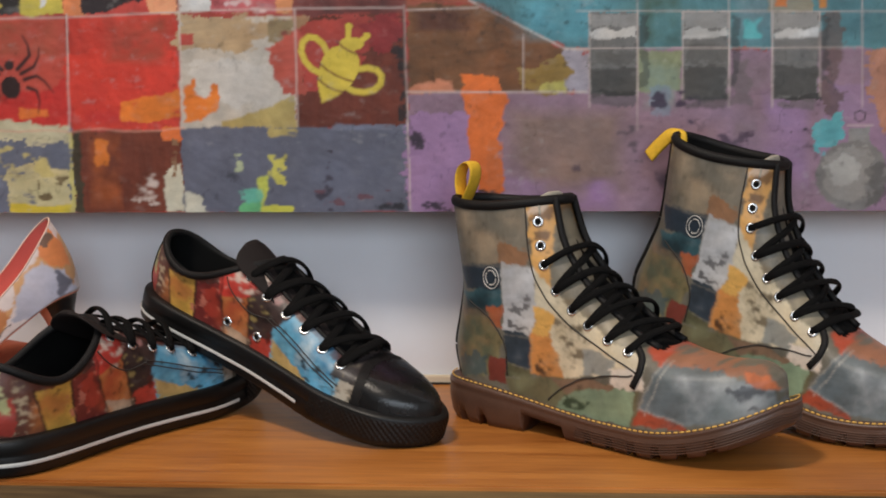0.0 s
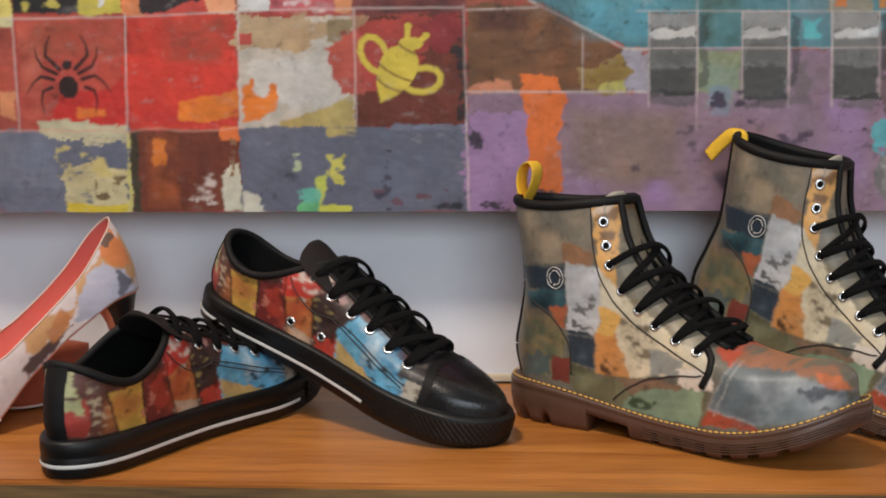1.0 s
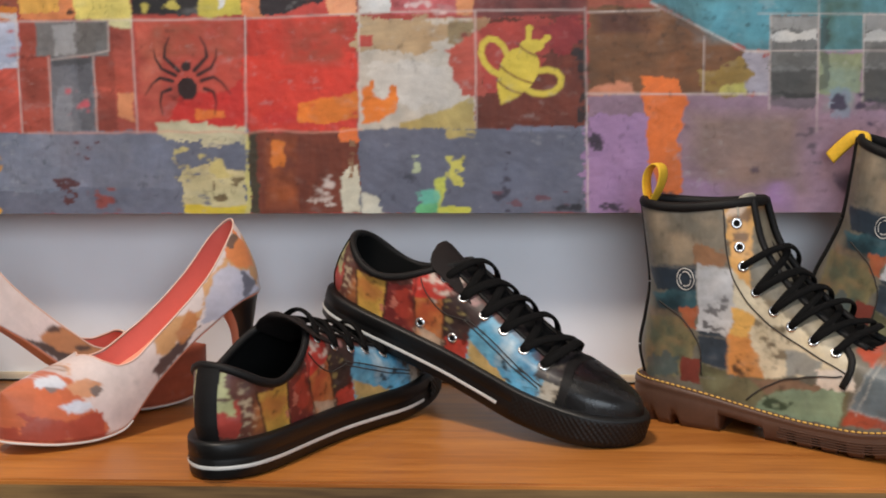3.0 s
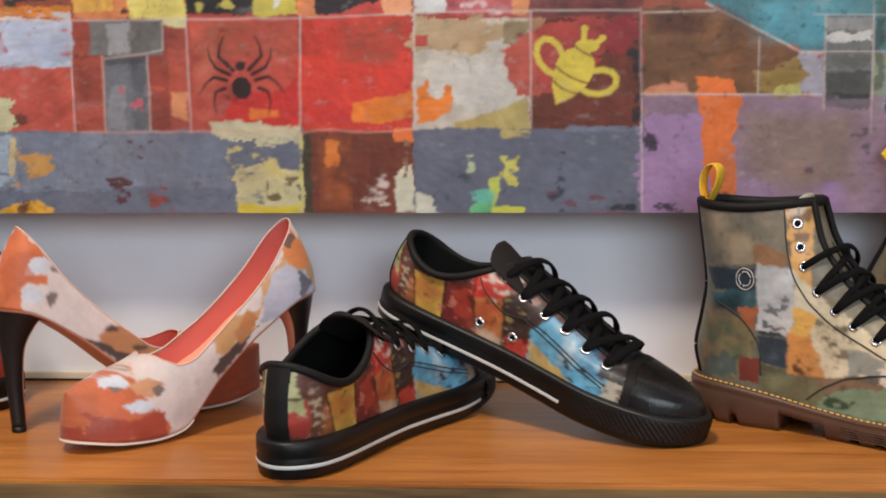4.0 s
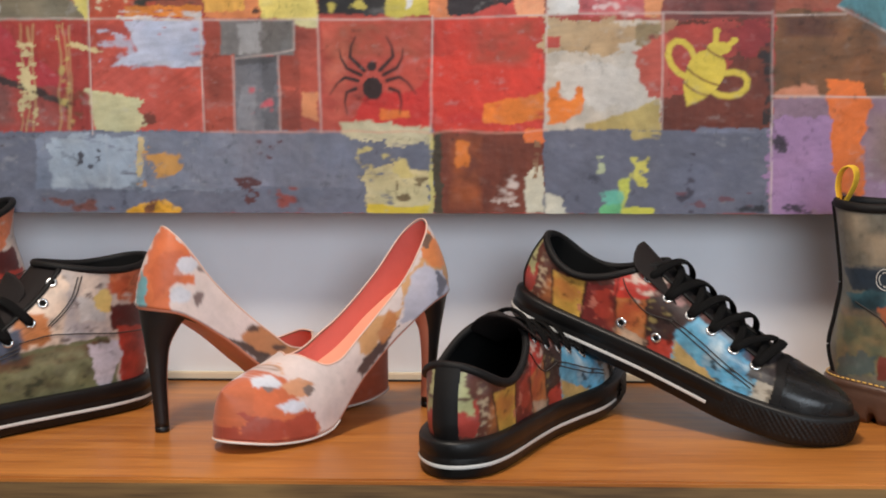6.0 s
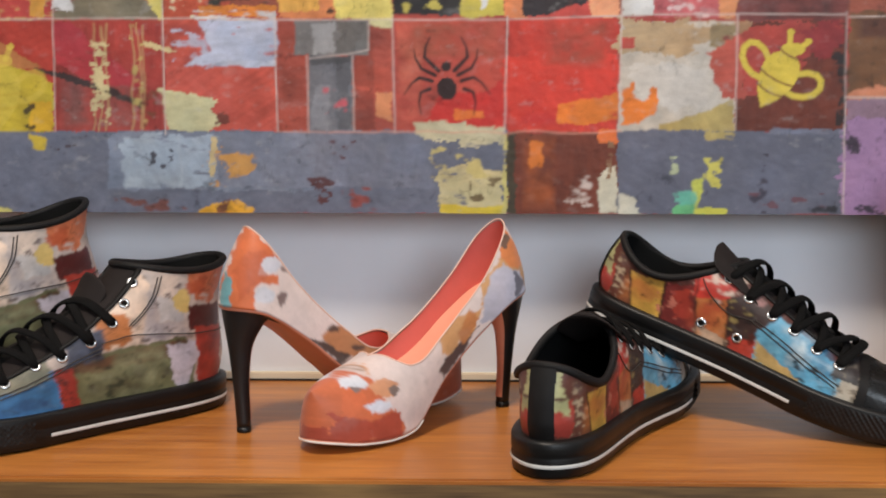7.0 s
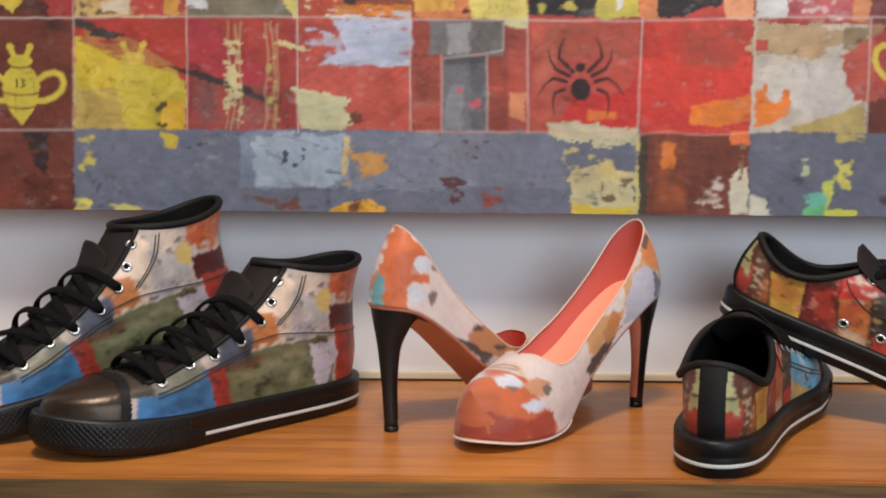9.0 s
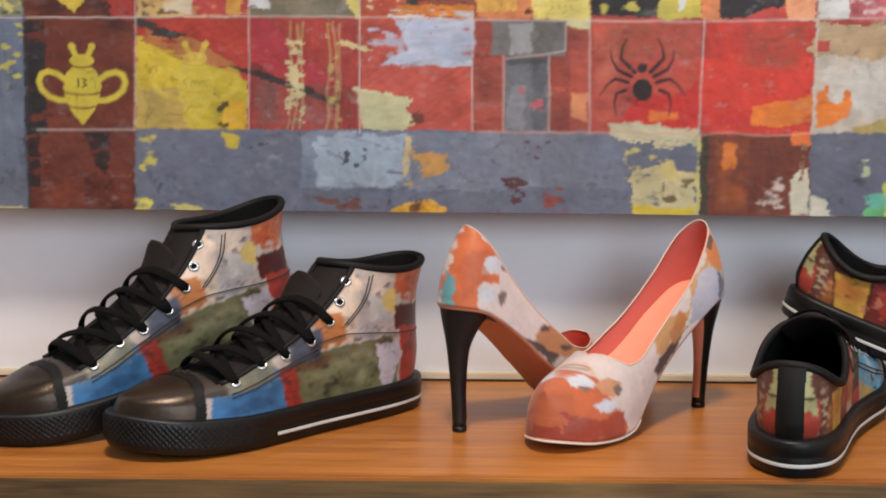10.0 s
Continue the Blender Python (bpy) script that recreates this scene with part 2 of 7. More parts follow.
class Sheet:
    def __init__(self, x0, z0, x1, z1, res, ground):
        self.x0, self.z0, self.res = x0, z0, res
        self.w, self.h = int((x1 - x0) / res) + 2, int((z1 - z0) / res) + 2
        self.a = np.zeros((self.h, self.w, 3)) + np.array(srgb(*ground))
        self.count = 0

    def window(self, x0, z0, x1, z1):
        i0, i1 = max(0, int((x0 - self.x0) / self.res)), min(self.w, int((x1 - self.x0) / self.res) + 2)
        j0, j1 = max(0, int((z0 - self.z0) / self.res)), min(self.h, int((z1 - self.z0) / self.res) + 2)
        if i1 <= i0 or j1 <= j0:
            return None
        X, Z = np.meshgrid(self.x0 + np.arange(i0, i1) * self.res, self.z0 + np.arange(j0, j1) * self.res)
        return (slice(j0, j1), slice(i0, i1)), X, Z

    def lay(self, sl, mask, colour, X, Z, vary, seed):
        """Brushed colour: strokes in a direction of their own, mottling, a second hue and worn flecks."""
        c = np.array(srgb(*colour))
        g = (seed * 2.399) % 3.14 if seed % 3 else 0.15
        U, Vv = X * math.cos(g) + Z * math.sin(g), -X * math.sin(g) + Z * math.cos(g)
        streak = 0.55 * fbm(U * 40, Vv * 330, seed + 3, 3) + 1.1 * fbm(X * 38, Z * 38, seed + 5, 5) + 0.5 * fbm(X * 13, Z * 13, seed + 6, 2)
        shade = np.clip(1 + vary * 2.9 * streak, 0.25, 2.4)
        hue = fbm(X * 26, Z * 26, seed + 9, 4)[..., None] * np.array([0.8, 0.1, -0.7]) * vary * 1.6
        pale = np.clip(fbm(X * 75, Z * 110, seed + 12, 4) * 6 - 0.9, 0, 1)[..., None] * vary
        col = np.clip(c * shade[..., None] * (1 + hue), 0, 0.9)
        col = col * (1 - pale) + (col * 0.4 + 0.28) * pale
        m = np.clip(mask, 0, 1)[..., None]
        self.a[sl] = self.a[sl] * (1 - m) + col * m

    def poly(self, pts, colour, edge=0.004, mix=1.0, vary=0.18, dry=0.0, grain=55.0):
        """A patch of paint inside pts. edge: how ragged; dry: how much of the ground shows through, as under a dry brush."""
        self.count += 1
        seed = self.count
        p = np.array(pts, float)
        pad = edge * 1.5 + self.res
        win = self.window(p[:, 0].min() - pad, p[:, 1].min() - pad, p[:, 0].max() + pad, p[:, 1].max() + pad)
        if win is None:
            return
        sl, X, Z = win
        wx = X + edge * 2 * fbm(X * grain, Z * grain * 2, seed, 5)
        wz = Z + edge * 2 * fbm(X * grain, Z * grain * 2, seed + 50, 5)
        wx = wx + edge * 0.7 * fbm(X * grain * 5, Z * grain * 7, seed + 60, 3)
        wz = wz + edge * 0.7 * fbm(X * grain * 5, Z * grain * 7, seed + 65, 3)
        inside = np.zeros(X.shape, bool)
        n = len(p)
        for k in range(n):
            (ax, az), (bx, bz) = p[k], p[(k + 1) % n]
            hit = (az > wz) != (bz > wz)
            inside ^= hit & (wx < (bx - ax) * (wz - az) / (bz - az + 1e-12) + ax)
        m = inside * mix
        if dry:
            d = fbm(X * 55, Z * 190, seed + 77, 5) + 0.35 * fbm(X * 20, Z * 20, seed + 78, 3)
            m = m * np.clip(((0.5 - dry) * 0.8 + d) * 9 + 0.5, 0, 1)
        self.lay(sl, m, colour, X, Z, vary, seed)

    def rect(self, x0, z0, x1, z1, colour, edge=0.003, mix=1.0, vary=0.18, dry=0.0, grain=55.0):
        self.poly([(x0, z0), (x1, z0), (x1, z1), (x0, z1)], colour, edge, mix, vary, dry, grain)

    def blob(self, cx, cz, rx, rz, colour, edge=0.003, mix=1.0, vary=0.18, dry=0.0):
        a = np.linspace(0, 2 * np.pi, 28, endpoint=False)
        self.poly(np.stack([cx + rx * np.cos(a), cz + rz * np.sin(a)], 1), colour, edge, mix, vary, dry)

    def cloud(self, x0, z0, x1, z1, colour, amount=0.5, scale=60.0, mix=0.8, seed=0, vary=0.15):
        """Soft mottling of a second colour, faded at the borders."""
        self.count += 1
        win = self.window(x0, z0, x1, z1)
        if win is None:
            return
        sl, X, Z = win
        f = np.minimum(np.minimum(X - x0, x1 - X) / (x1 - x0), np.minimum(Z - z0, z1 - Z) / (z1 - z0)) * 5
        n = fbm(X * scale, Z * scale * 1.3, self.count + 200, 5) + (amount - 0.5)
        m = np.clip(n * 3 + 0.4, 0, 1) * np.clip(f, 0, 1) * mix
        self.lay(sl, m, colour, X, Z, vary, self.count)

    def speckle(self, x0, z0, x1, z1, colour, amount=0.2, scale=330.0, mix=0.9):
        """Small broken flecks, as of a scraped or stamped second coat."""
        self.count += 1
        win = self.window(x0, z0, x1, z1)
        if win is None:
            return
        sl, X, Z = win
        f = np.minimum(np.minimum(X - x0, x1 - X) / (x1 - x0), np.minimum(Z - z0, z1 - Z) / (z1 - z0)) * 3
        n = 1.7 * fbm(X * scale * 0.6, Z * scale * 1.0, self.count + 300, 4) + 0.5 * fbm(X * scale / 8, Z * scale / 8, self.count + 310, 3) - 0.30 + amount * 0.62 * np.clip(f, 0, 1)
        self.lay(sl, np.clip(n * 9, 0, 1) * mix * (f > 0.02), colour, X, Z, 0.1, self.count)

    def stroke(self, pts, width, colour, mix=1.0, vary=0.1, wobble=0.0, taper=False):
        """A drawn line of that full width through pts."""
        self.count += 1
        p = np.array(pts, float)
        pad = width + wobble + self.res * 2
        win = self.window(p[:, 0].min() - pad, p[:, 1].min() - pad, p[:, 0].max() + pad, p[:, 1].max() + pad)
        if win is None:
            return
        sl, X, Z = win
        if wobble:
            X2, Z2 = X + wobble * 2 * fbm(X * 40, Z * 40, self.count, 3), Z + wobble * 2 * fbm(X * 40, Z * 40, self.count + 9, 3)
        else:
            X2, Z2 = X, Z
        best = np.full(X.shape, -1.0)
        n = len(p) - 1
        for k in range(n):
            a, b = p[k], p[k + 1]
            d = b - a
            u = np.clip(((X2 - a[0]) * d[0] + (Z2 - a[1]) * d[1]) / (d @ d + 1e-12), 0, 1)
            r = np.hypot(X2 - a[0] - u * d[0], Z2 - a[1] - u * d[1])
            wd = width / 2 * (1 - 0.75 * (k + u) / n) if taper else width / 2
            best = np.maximum(best, (wd - r) / self.res)
        self.lay(sl, np.clip(best + 0.5, 0, 1) * mix, colour, X, Z, vary, self.count)

    def age(self, smear=0.0016, scale=170.0, grime=0.22, scratch=0.5, dim=1.0, fade=0.0):
        """Works the whole sheet over: smeared borders, grime, scraped hairlines and pale wear."""
        X, Z = np.meshgrid(self.x0 + np.arange(self.w) * self.res, self.z0 + np.arange(self.h) * self.res)
        k = smear * 2 / self.res
        di = np.rint(k * fbm(X * scale, Z * scale, 401, 4)).astype(int)
        dj = np.rint(k * fbm(X * scale, Z * scale, 402, 4)).astype(int)
        J, I = np.meshgrid(np.arange(self.h), np.arange(self.w), indexing="ij")
        a = self.a[np.clip(J + dj, 0, self.h - 1), np.clip(I + di, 0, self.w - 1)]
        b = (a + np.roll(a, 1, 0) + np.roll(a, -1, 0) + np.roll(a, 1, 1) + np.roll(a, -1, 1)) / 5
        m = np.clip(fbm(X * 30, Z * 30, 403, 3) * 5 + 0.5, 0, 1)[..., None]
        a = a * (1 - m) + b * m
        mott = 1 + grime * 2 * (fbm(X * 90, Z * 90, 404, 5) + 0.6 * fbm(X * 22, Z * 22, 405, 3))
        a = a * np.clip(mott, 0.35, 1.7)[..., None]
        hair = np.abs(fbm(X * 70, Z * 55, 406, 3)) + 0.6 * np.abs(fbm(X * 12, Z * 12, 407, 2))
        a = a * (1 - scratch * np.clip(1 - hair / 0.032, 0, 1))[..., None]
        dark = np.clip(fbm(X * 140, Z * 140, 408, 4) * 5 + 2.2 * fbm(X * 16, Z * 16, 409, 2) - 1.15, 0, 1)[..., None] * scratch * 1.2
        a = a * (1 - np.clip(dark, 0, 0.75))
        pale = np.clip(fbm(X * 110, Z * 160, 410, 4) * 5 + 2.0 * fbm(X * 14, Z * 14, 411, 2) - 1.2, 0, 1)[..., None] * 0.5
        a = a * (1 - pale) + (a * 0.5 + 0.25) * pale
        grey = a @ np.array([0.3, 0.59, 0.11])
        self.a = np.clip((a * (1 - fade) + grey[..., None] * fade) * dim, 0, 0.9)

    def read(self, x, z):
        u = np.clip((x - self.x0) / self.res, 0, self.w - 1.001)
        v = np.clip((z - self.z0) / self.res, 0, self.h - 1.001)
        i, j = u.astype(int), v.astype(int)
        fu, fv = (u - i)[..., None], (v - j)[..., None]
        a = self.a
        return (a[j, i] * (1 - fu) + a[j, i + 1] * fu) * (1 - fv) + (a[j + 1, i] * (1 - fu) + a[j + 1, i + 1] * fu) * fv


# ---- the setting ----
FRONT, BACK = -0.262, 0.059
shelf = tagged(new("display_shelf"), "oiled honey-coloured timber display shelf with a darker front edge", "shelf")
box("shelf_board", (-1.2, FRONT, -0.022), (1.35, BACK, 0.0), WOOD, shelf, 0.0015)
# front strip in a darker, browner and rougher timber than the board
box("front_edge", (-1.2, FRONT - 0.0035, -0.0225), (1.35, FRONT - 0.0005, -0.0035), WOOD_EDGE, shelf, 0.0008, "rougher, darker brown front edge")
box("cabinet_body", (-1.15, FRONT + 0.02, -0.80), (1.3, BACK, -0.0225), DARK, shelf, 0.002, "dark recess below the board")
tagged(box("wall_north", (-2.6, BACK, -0.8), (2.6, BACK + 0.1, 2.4), WALL), "smooth pale grey painted wall behind the shelf", "wall", kind="structure")
tagged(box("trim", (-1.2, BACK - 0.006, 0.0003), (1.35, BACK - 0.0003, 0.008), TRIM, None, 0.0012), "cream painted strip where wall meets shelf", "trim", kind="structure")
# the shaded gap behind the board, given as a thin dark box
tagged(box("trim", (-1.2, BACK - 0.0085, 0.0002), (1.35, BACK - 0.0062, 0.0018), DARK), "dark strip painted in for the shadow gap along the back of the shelf", "trim", kind="structure")
tagged(box("wall_south", (-2.6, -3.6, -0.8), (2.6, -3.5, 2.4), ROOM), "plain painted wall", "wall", kind="structure")
tagged(box("wall_west", (-2.7, -3.6, -0.8), (-2.6, BACK + 0.1, 2.4), ROOM), "plain painted wall", "wall", kind="structure")
tagged(box("wall_east", (2.6, -3.6, -0.8), (2.7, BACK + 0.1, 2.4), ROOM), "plain painted wall", "wall", kind="structure")
tagged(box("ceiling", (-2.7, -3.6, 2.4), (2.7, BACK + 0.1, 2.5), ROOM), "plain white ceiling", "ceiling", kind="structure")
tagged(box("floor", (-2.7, -3.6, -0.9), (2.7, BACK + 0.1, -0.8), CARPET), "dull grey-brown floor", "floor", kind="structure")

# ---- the painting ----
ART = Sheet(-0.68, 0.16, 0.92, 0.66, 0.001, (170, 70, 60))
ART.rect(-0.7, 0.345, 0.95, 0.67, (150, 80, 62), vary=0.3)
for k in range(17):
    ART.rect(-0.69 + 0.1 * k, 0.42 + 0.02 * (k % 3), -0.60 + 0.1 * k, 0.60, ((196, 84, 60), (208, 180, 84), (120, 124, 134), (190, 150, 140), (92, 60, 48))[k % 5], edge=0.01)
ART.rect(-0.6655, 0.1608, -0.5942, 0.3604, (108, 116, 134))
ART.speckle(-0.6218, 0.2662, -0.5975, 0.3309, (200, 190, 90), amount=0.45, scale=160)
ART.rect(-0.6554, 0.1599, -0.5984, 0.1676, (205, 200, 150), dry=0.3)
ART.rect(-0.6496, 0.3363, -0.5952, 0.3604, (150, 150, 120))
ART.speckle(-0.6497, 0.3353, -0.5952, 0.3604, (215, 205, 120), amount=0.7, scale=120)
ART.speckle(-0.6497, 0.3353, -0.5952, 0.3604, (50, 50, 48), amount=0.4, scale=120)
ART.rect(-0.5986, 0.1604, -0.4982, 0.3615, (114, 58, 46), vary=0.22)
ART.cloud(-0.5945, 0.163, -0.502, 0.2323, (140, 66, 48), amount=0.5, scale=30)
ART.rect(-0.5997, 0.2313, -0.581, 0.3331, (52, 48, 52), dry=0.35)
ART.rect(-0.5989, 0.1859, -0.5876, 0.2315, (60, 44, 44), dry=0.3)
ART.poly([(-0.5472, 0.2359), (-0.5271, 0.2361), (-0.5269, 0.1967), (-0.5378, 0.2067)], (58, 42, 44), dry=0.25)
ART.cloud(-0.5903, 0.3211, -0.4998, 0.3565, (70, 40, 38), amount=0.55, scale=30)
ART.poly([(-0.5297, 0.3562), (-0.4973, 0.3566), (-0.4987, 0.3349), (-0.5201, 0.3367)], (170, 62, 58), dry=0.2)
ART.poly([(-0.5719, 0.3567), (-0.5396, 0.3571), (-0.5499, 0.3423), (-0.554, 0.3383), (-0.5578, 0.3432)], (214, 190, 66))
ART.rect(-0.4992, 0.3369, -0.4002, 0.3625, (206, 170, 110))
ART.speckle(-0.4952, 0.3369, -0.4549, 0.3619, (70, 55, 40), amount=0.5, scale=160)
ART.poly([(-0.4699, 0.3618), (-0.4002, 0.3625), (-0.4004, 0.338), (-0.4553, 0.3374)], (190, 72, 68), dry=0.3)
ART.rect(-0.4751, 0.3411, -0.45, 0.362, (214, 196, 170), dry=0.35)
ART.rect(-0.4203, 0.3397, -0.4076, 0.3624, (222, 160, 70))
ART.poly([(-0.4004, 0.338), (-0.3943, 0.3479), (-0.3703, 0.3604), (-0.3205, 0.3609), (-0.3025, 0.339)], (128, 118, 98), vary=0.22)
ART.rect(-0.4003, 0.3458, -0.3827, 0.3627, (214, 216, 222), dry=0.3)
ART.poly([(-0.3205, 0.3609), (-0.3005, 0.3612), (-0.3005, 0.337), (-0.3035, 0.337)], (214, 200, 110))
ART.rect(-0.3005, 0.338, -0.2407, 0.3643, (196, 88, 64))
ART.speckle(-0.3005, 0.338, -0.2507, 0.3641, (220, 214, 180), amount=0.45, scale=120)
ART.rect(-0.2705, 0.3393, -0.2016, 0.3509, (224, 134, 52), dry=0.25)
ART.rect(-0.2606, 0.3493, -0.2018, 0.3647, (60, 58, 54), dry=0.4)
ART.rect(-0.2755, 0.3363, -0.2016, 0.346, (214, 208, 210), dry=0.4)
ART.rect(-0.5019, 0.2364, -0.3994, 0.335, (172, 62, 52), vary=0.25)
ART.poly([(-0.5004, 0.3211), (-0.4007, 0.2834), (-0.4008, 0.2685), (-0.4031, 0.2384), (-0.5009, 0.2374)], (206, 180, 52), vary=0.2)
ART.poly([(-0.5013, 0.2724), (-0.461, 0.2778), (-0.4565, 0.2403), (-0.4993, 0.2399)], (190, 160, 92), edge=0.006, mix=0.8)
ART.poly([(-0.4893, 0.3281), (-0.4554, 0.3226), (-0.4107, 0.2933), (-0.4558, 0.2978), (-0.4955, 0.3172)], (190, 120, 70), dry=0.2)
ART.rect(-0.4237, 0.2392, -0.4034, 0.2659, (212, 168, 40))
ART.speckle(-0.4313, 0.2381, -0.4184, 0.2708, (60, 50, 40), amount=0.6, scale=200)
ART.speckle(-0.4995, 0.3171, -0.4753, 0.3322, (50, 44, 40), amount=0.5, scale=140)
ART.rect(-0.4001, 0.2374, -0.3015, 0.3361, (168, 64, 58), vary=0.28)
ART.cloud(-0.4001, 0.2374, -0.3204, 0.2942, (120, 86, 84), amount=0.6, scale=30)
ART.poly([(-0.3994, 0.335), (-0.3854, 0.3352), (-0.3204, 0.2793), (-0.3606, 0.2789), (-0.3996, 0.2984)], (176, 58, 66), dry=0.15)
ART.poly([(-0.5076, 0.3388), (-0.4893, 0.3321), (-0.4555, 0.3216), (-0.4705, 0.3175), (-0.5003, 0.327)], (66, 58, 56), dry=0.2)
ART.poly([(-0.4207, 0.2952), (-0.3856, 0.2896), (-0.3204, 0.2663), (-0.3214, 0.2583), (-0.3606, 0.2749), (-0.4107, 0.2893)], (70, 54, 54), dry=0.15)
ART.stroke([(-0.3644, 0.3334), (-0.3631, 0.2888), (-0.3658, 0.2398)], 0.0014, (208, 190, 130), mix=0.55, wobble=0.004)
ART.stroke([(-0.3584, 0.3335), (-0.357, 0.2889), (-0.3597, 0.2398)], 0.0014, (208, 190, 130), mix=0.55, wobble=0.004)
ART.stroke([(-0.3534, 0.3335), (-0.352, 0.2889), (-0.3547, 0.2399)], 0.0014, (208, 190, 130), mix=0.55, wobble=0.004)
ART.stroke([(-0.3304, 0.3338), (-0.3289, 0.2892), (-0.3315, 0.2401)], 0.0014, (208, 190, 130), mix=0.55, wobble=0.004)
ART.stroke([(-0.3244, 0.3338), (-0.3229, 0.2892), (-0.3254, 0.2402)], 0.0014, (208, 190, 130), mix=0.55, wobble=0.004)
ART.stroke([(-0.3204, 0.3339), (-0.3189, 0.2893), (-0.3214, 0.2402)], 0.0014, (208, 190, 130), mix=0.55, wobble=0.004)
ART.speckle(-0.3683, 0.2362, -0.3504, 0.3336, (214, 200, 150), amount=0.42, scale=240)
ART.speckle(-0.333, 0.2366, -0.3174, 0.3339, (200, 180, 110), amount=0.42, scale=240)
ART.speckle(-0.3254, 0.2367, -0.3078, 0.2794, (120, 70, 50), amount=0.5)
ART.rect(-0.3012, 0.2384, -0.2014, 0.3371, (200, 88, 74), vary=0.25)
ART.cloud(-0.3003, 0.2945, -0.2014, 0.3351, (150, 70, 70), amount=0.5, scale=50)
ART.poly([(-0.2705, 0.3364), (-0.2014, 0.3371), (-0.2009, 0.2975), (-0.2863, 0.2966), (-0.2603, 0.3098)], (188, 194, 216), dry=0.22)
ART.speckle(-0.2953, 0.2995, -0.2505, 0.3366, (188, 190, 212), amount=0.5, scale=180)
ART.poly([(-0.2492, 0.301), (-0.201, 0.3015), (-0.2009, 0.2965), (-0.2702, 0.2958)], (200, 204, 222))
ART.poly([(-0.3063, 0.2745), (-0.2751, 0.2718), (-0.2509, 0.267), (-0.2599, 0.2599), (-0.2522, 0.2439), (-0.2749, 0.2367), (-0.3002, 0.2364)], (196, 192, 152), edge=0.006)
ART.poly([(-0.3204, 0.3171), (-0.2884, 0.3125), (-0.2954, 0.3094), (-0.3179, 0.3131)], (210, 190, 140), dry=0.2)
ART.speckle(-0.2572, 0.2348, -0.2398, 0.2601, (110, 60, 50), amount=0.5, scale=160)
ART.rect(-0.2001, 0.2374, -0.0984, 0.3392, (172, 80, 66), vary=0.28)
ART.cloud(-0.2001, 0.2374, -0.1724, 0.3384, (140, 66, 54), amount=0.5, scale=40)
ART.poly([(-0.1149, 0.2724), (-0.0989, 0.2756), (-0.0983, 0.2495), (-0.1125, 0.2514)], (216, 140, 96), dry=0.15)
ART.rect(-0.1334, 0.2401, -0.1153, 0.3361, (120, 56, 46), mix=0.5, dry=0.2)
ART.rect(-0.185, 0.3066, -0.1193, 0.337, (124, 120, 120), edge=0.0012, vary=0.08)
ART.rect(-0.1699, 0.3078, -0.1504, 0.3357, (176, 174, 176), edge=0.006, mix=0.7, vary=0.05)
ART.rect(-0.1473, 0.307, -0.1203, 0.336, (98, 94, 92), edge=0.006, mix=0.6)
ART.poly([(-0.1203, 0.336), (-0.1178, 0.3113), (-0.1378, 0.3071), (-0.1323, 0.3111)], (110, 106, 104))
ART.rect(-0.1728, 0.2377, -0.1338, 0.3061, (116, 116, 124), edge=0.0012, vary=0.1)
ART.rect(-0.1698, 0.2398, -0.1544, 0.281, (150, 150, 158), edge=0.006, mix=0.6)
ART.rect(-0.1486, 0.24, -0.1348, 0.3061, (82, 82, 88), edge=0.006, mix=0.6)
ART.rect(-0.1718, 0.2998, -0.1348, 0.3071, (70, 70, 74), edge=0.004, mix=0.7)
ART.speckle(-0.1614, 0.2484, -0.1385, 0.2937, (206, 92, 104), amount=0.5, scale=120)
ART.stroke([(-0.1193, 0.336), (-0.1198, 0.3113), (-0.1378, 0.3076), (-0.1719, 0.3038)], 0.0012, (214, 196, 190), mix=0.7)
ART.rect(-0.096, 0.2385, 0.0008, 0.3393, (196, 80, 66), vary=0.22)
ART.cloud(-0.0965, 0.3016, 0.0008, 0.3393, (150, 84, 62), amount=0.62, scale=30)
ART.poly([(-0.0534, 0.2721), (0.0028, 0.2827), (0.0042, 0.2395), (-0.0778, 0.2387)], (206, 52, 46), edge=0.008, vary=0.1)
ART.rect(-0.0437, 0.2501, -0.0167, 0.2594, (226, 116, 48), dry=0.1, edge=0.004)
ART.poly([(-0.1204, 0.3409), (-0.0985, 0.3441), (-0.0982, 0.3303), (-0.1152, 0.3321)], (200, 196, 150), dry=0.1)
ART.cloud(-0.096, 0.2385, -0.0703, 0.3385, (206, 112, 88), amount=0.5, scale=30)
ART.rect(0.0042, 0.2395, 0.1011, 0.3413, (204, 62, 48), vary=0.18)
ART.poly([(0.0019, 0.3076), (0.071, 0.3173), (0.1015, 0.3086), (0.1037, 0.2587), (0.0335, 0.2428), (0.0036, 0.2576)], (222, 64, 48), edge=0.012, vary=0.12)
ART.cloud(0.0316, 0.293, 0.1011, 0.3413, (140, 78, 60), amount=0.5, scale=26)
ART.cloud(0.0042, 0.2415, 0.0824, 0.2835, (186, 44, 48), amount=0.5, scale=26)
ART.poly([(0.0478, 0.2651), (0.1031, 0.2727), (0.1042, 0.2476), (0.0485, 0.247)], (228, 124, 40), dry=0.3)
ART.speckle(0.069, 0.2422, 0.104, 0.2526, (60, 36, 34), amount=0.55, scale=150)
ART.poly([(-0.5019, 0.2384), (0.0042, 0.2405), (0.0067, 0.1664), (-0.5032, 0.1614)], (110, 114, 132), vary=0.1, edge=0.003)
ART.rect(-0.3528, 0.1863, -0.1688, 0.2378, (132, 140, 158), mix=0.8, dry=0.15, edge=0.004)
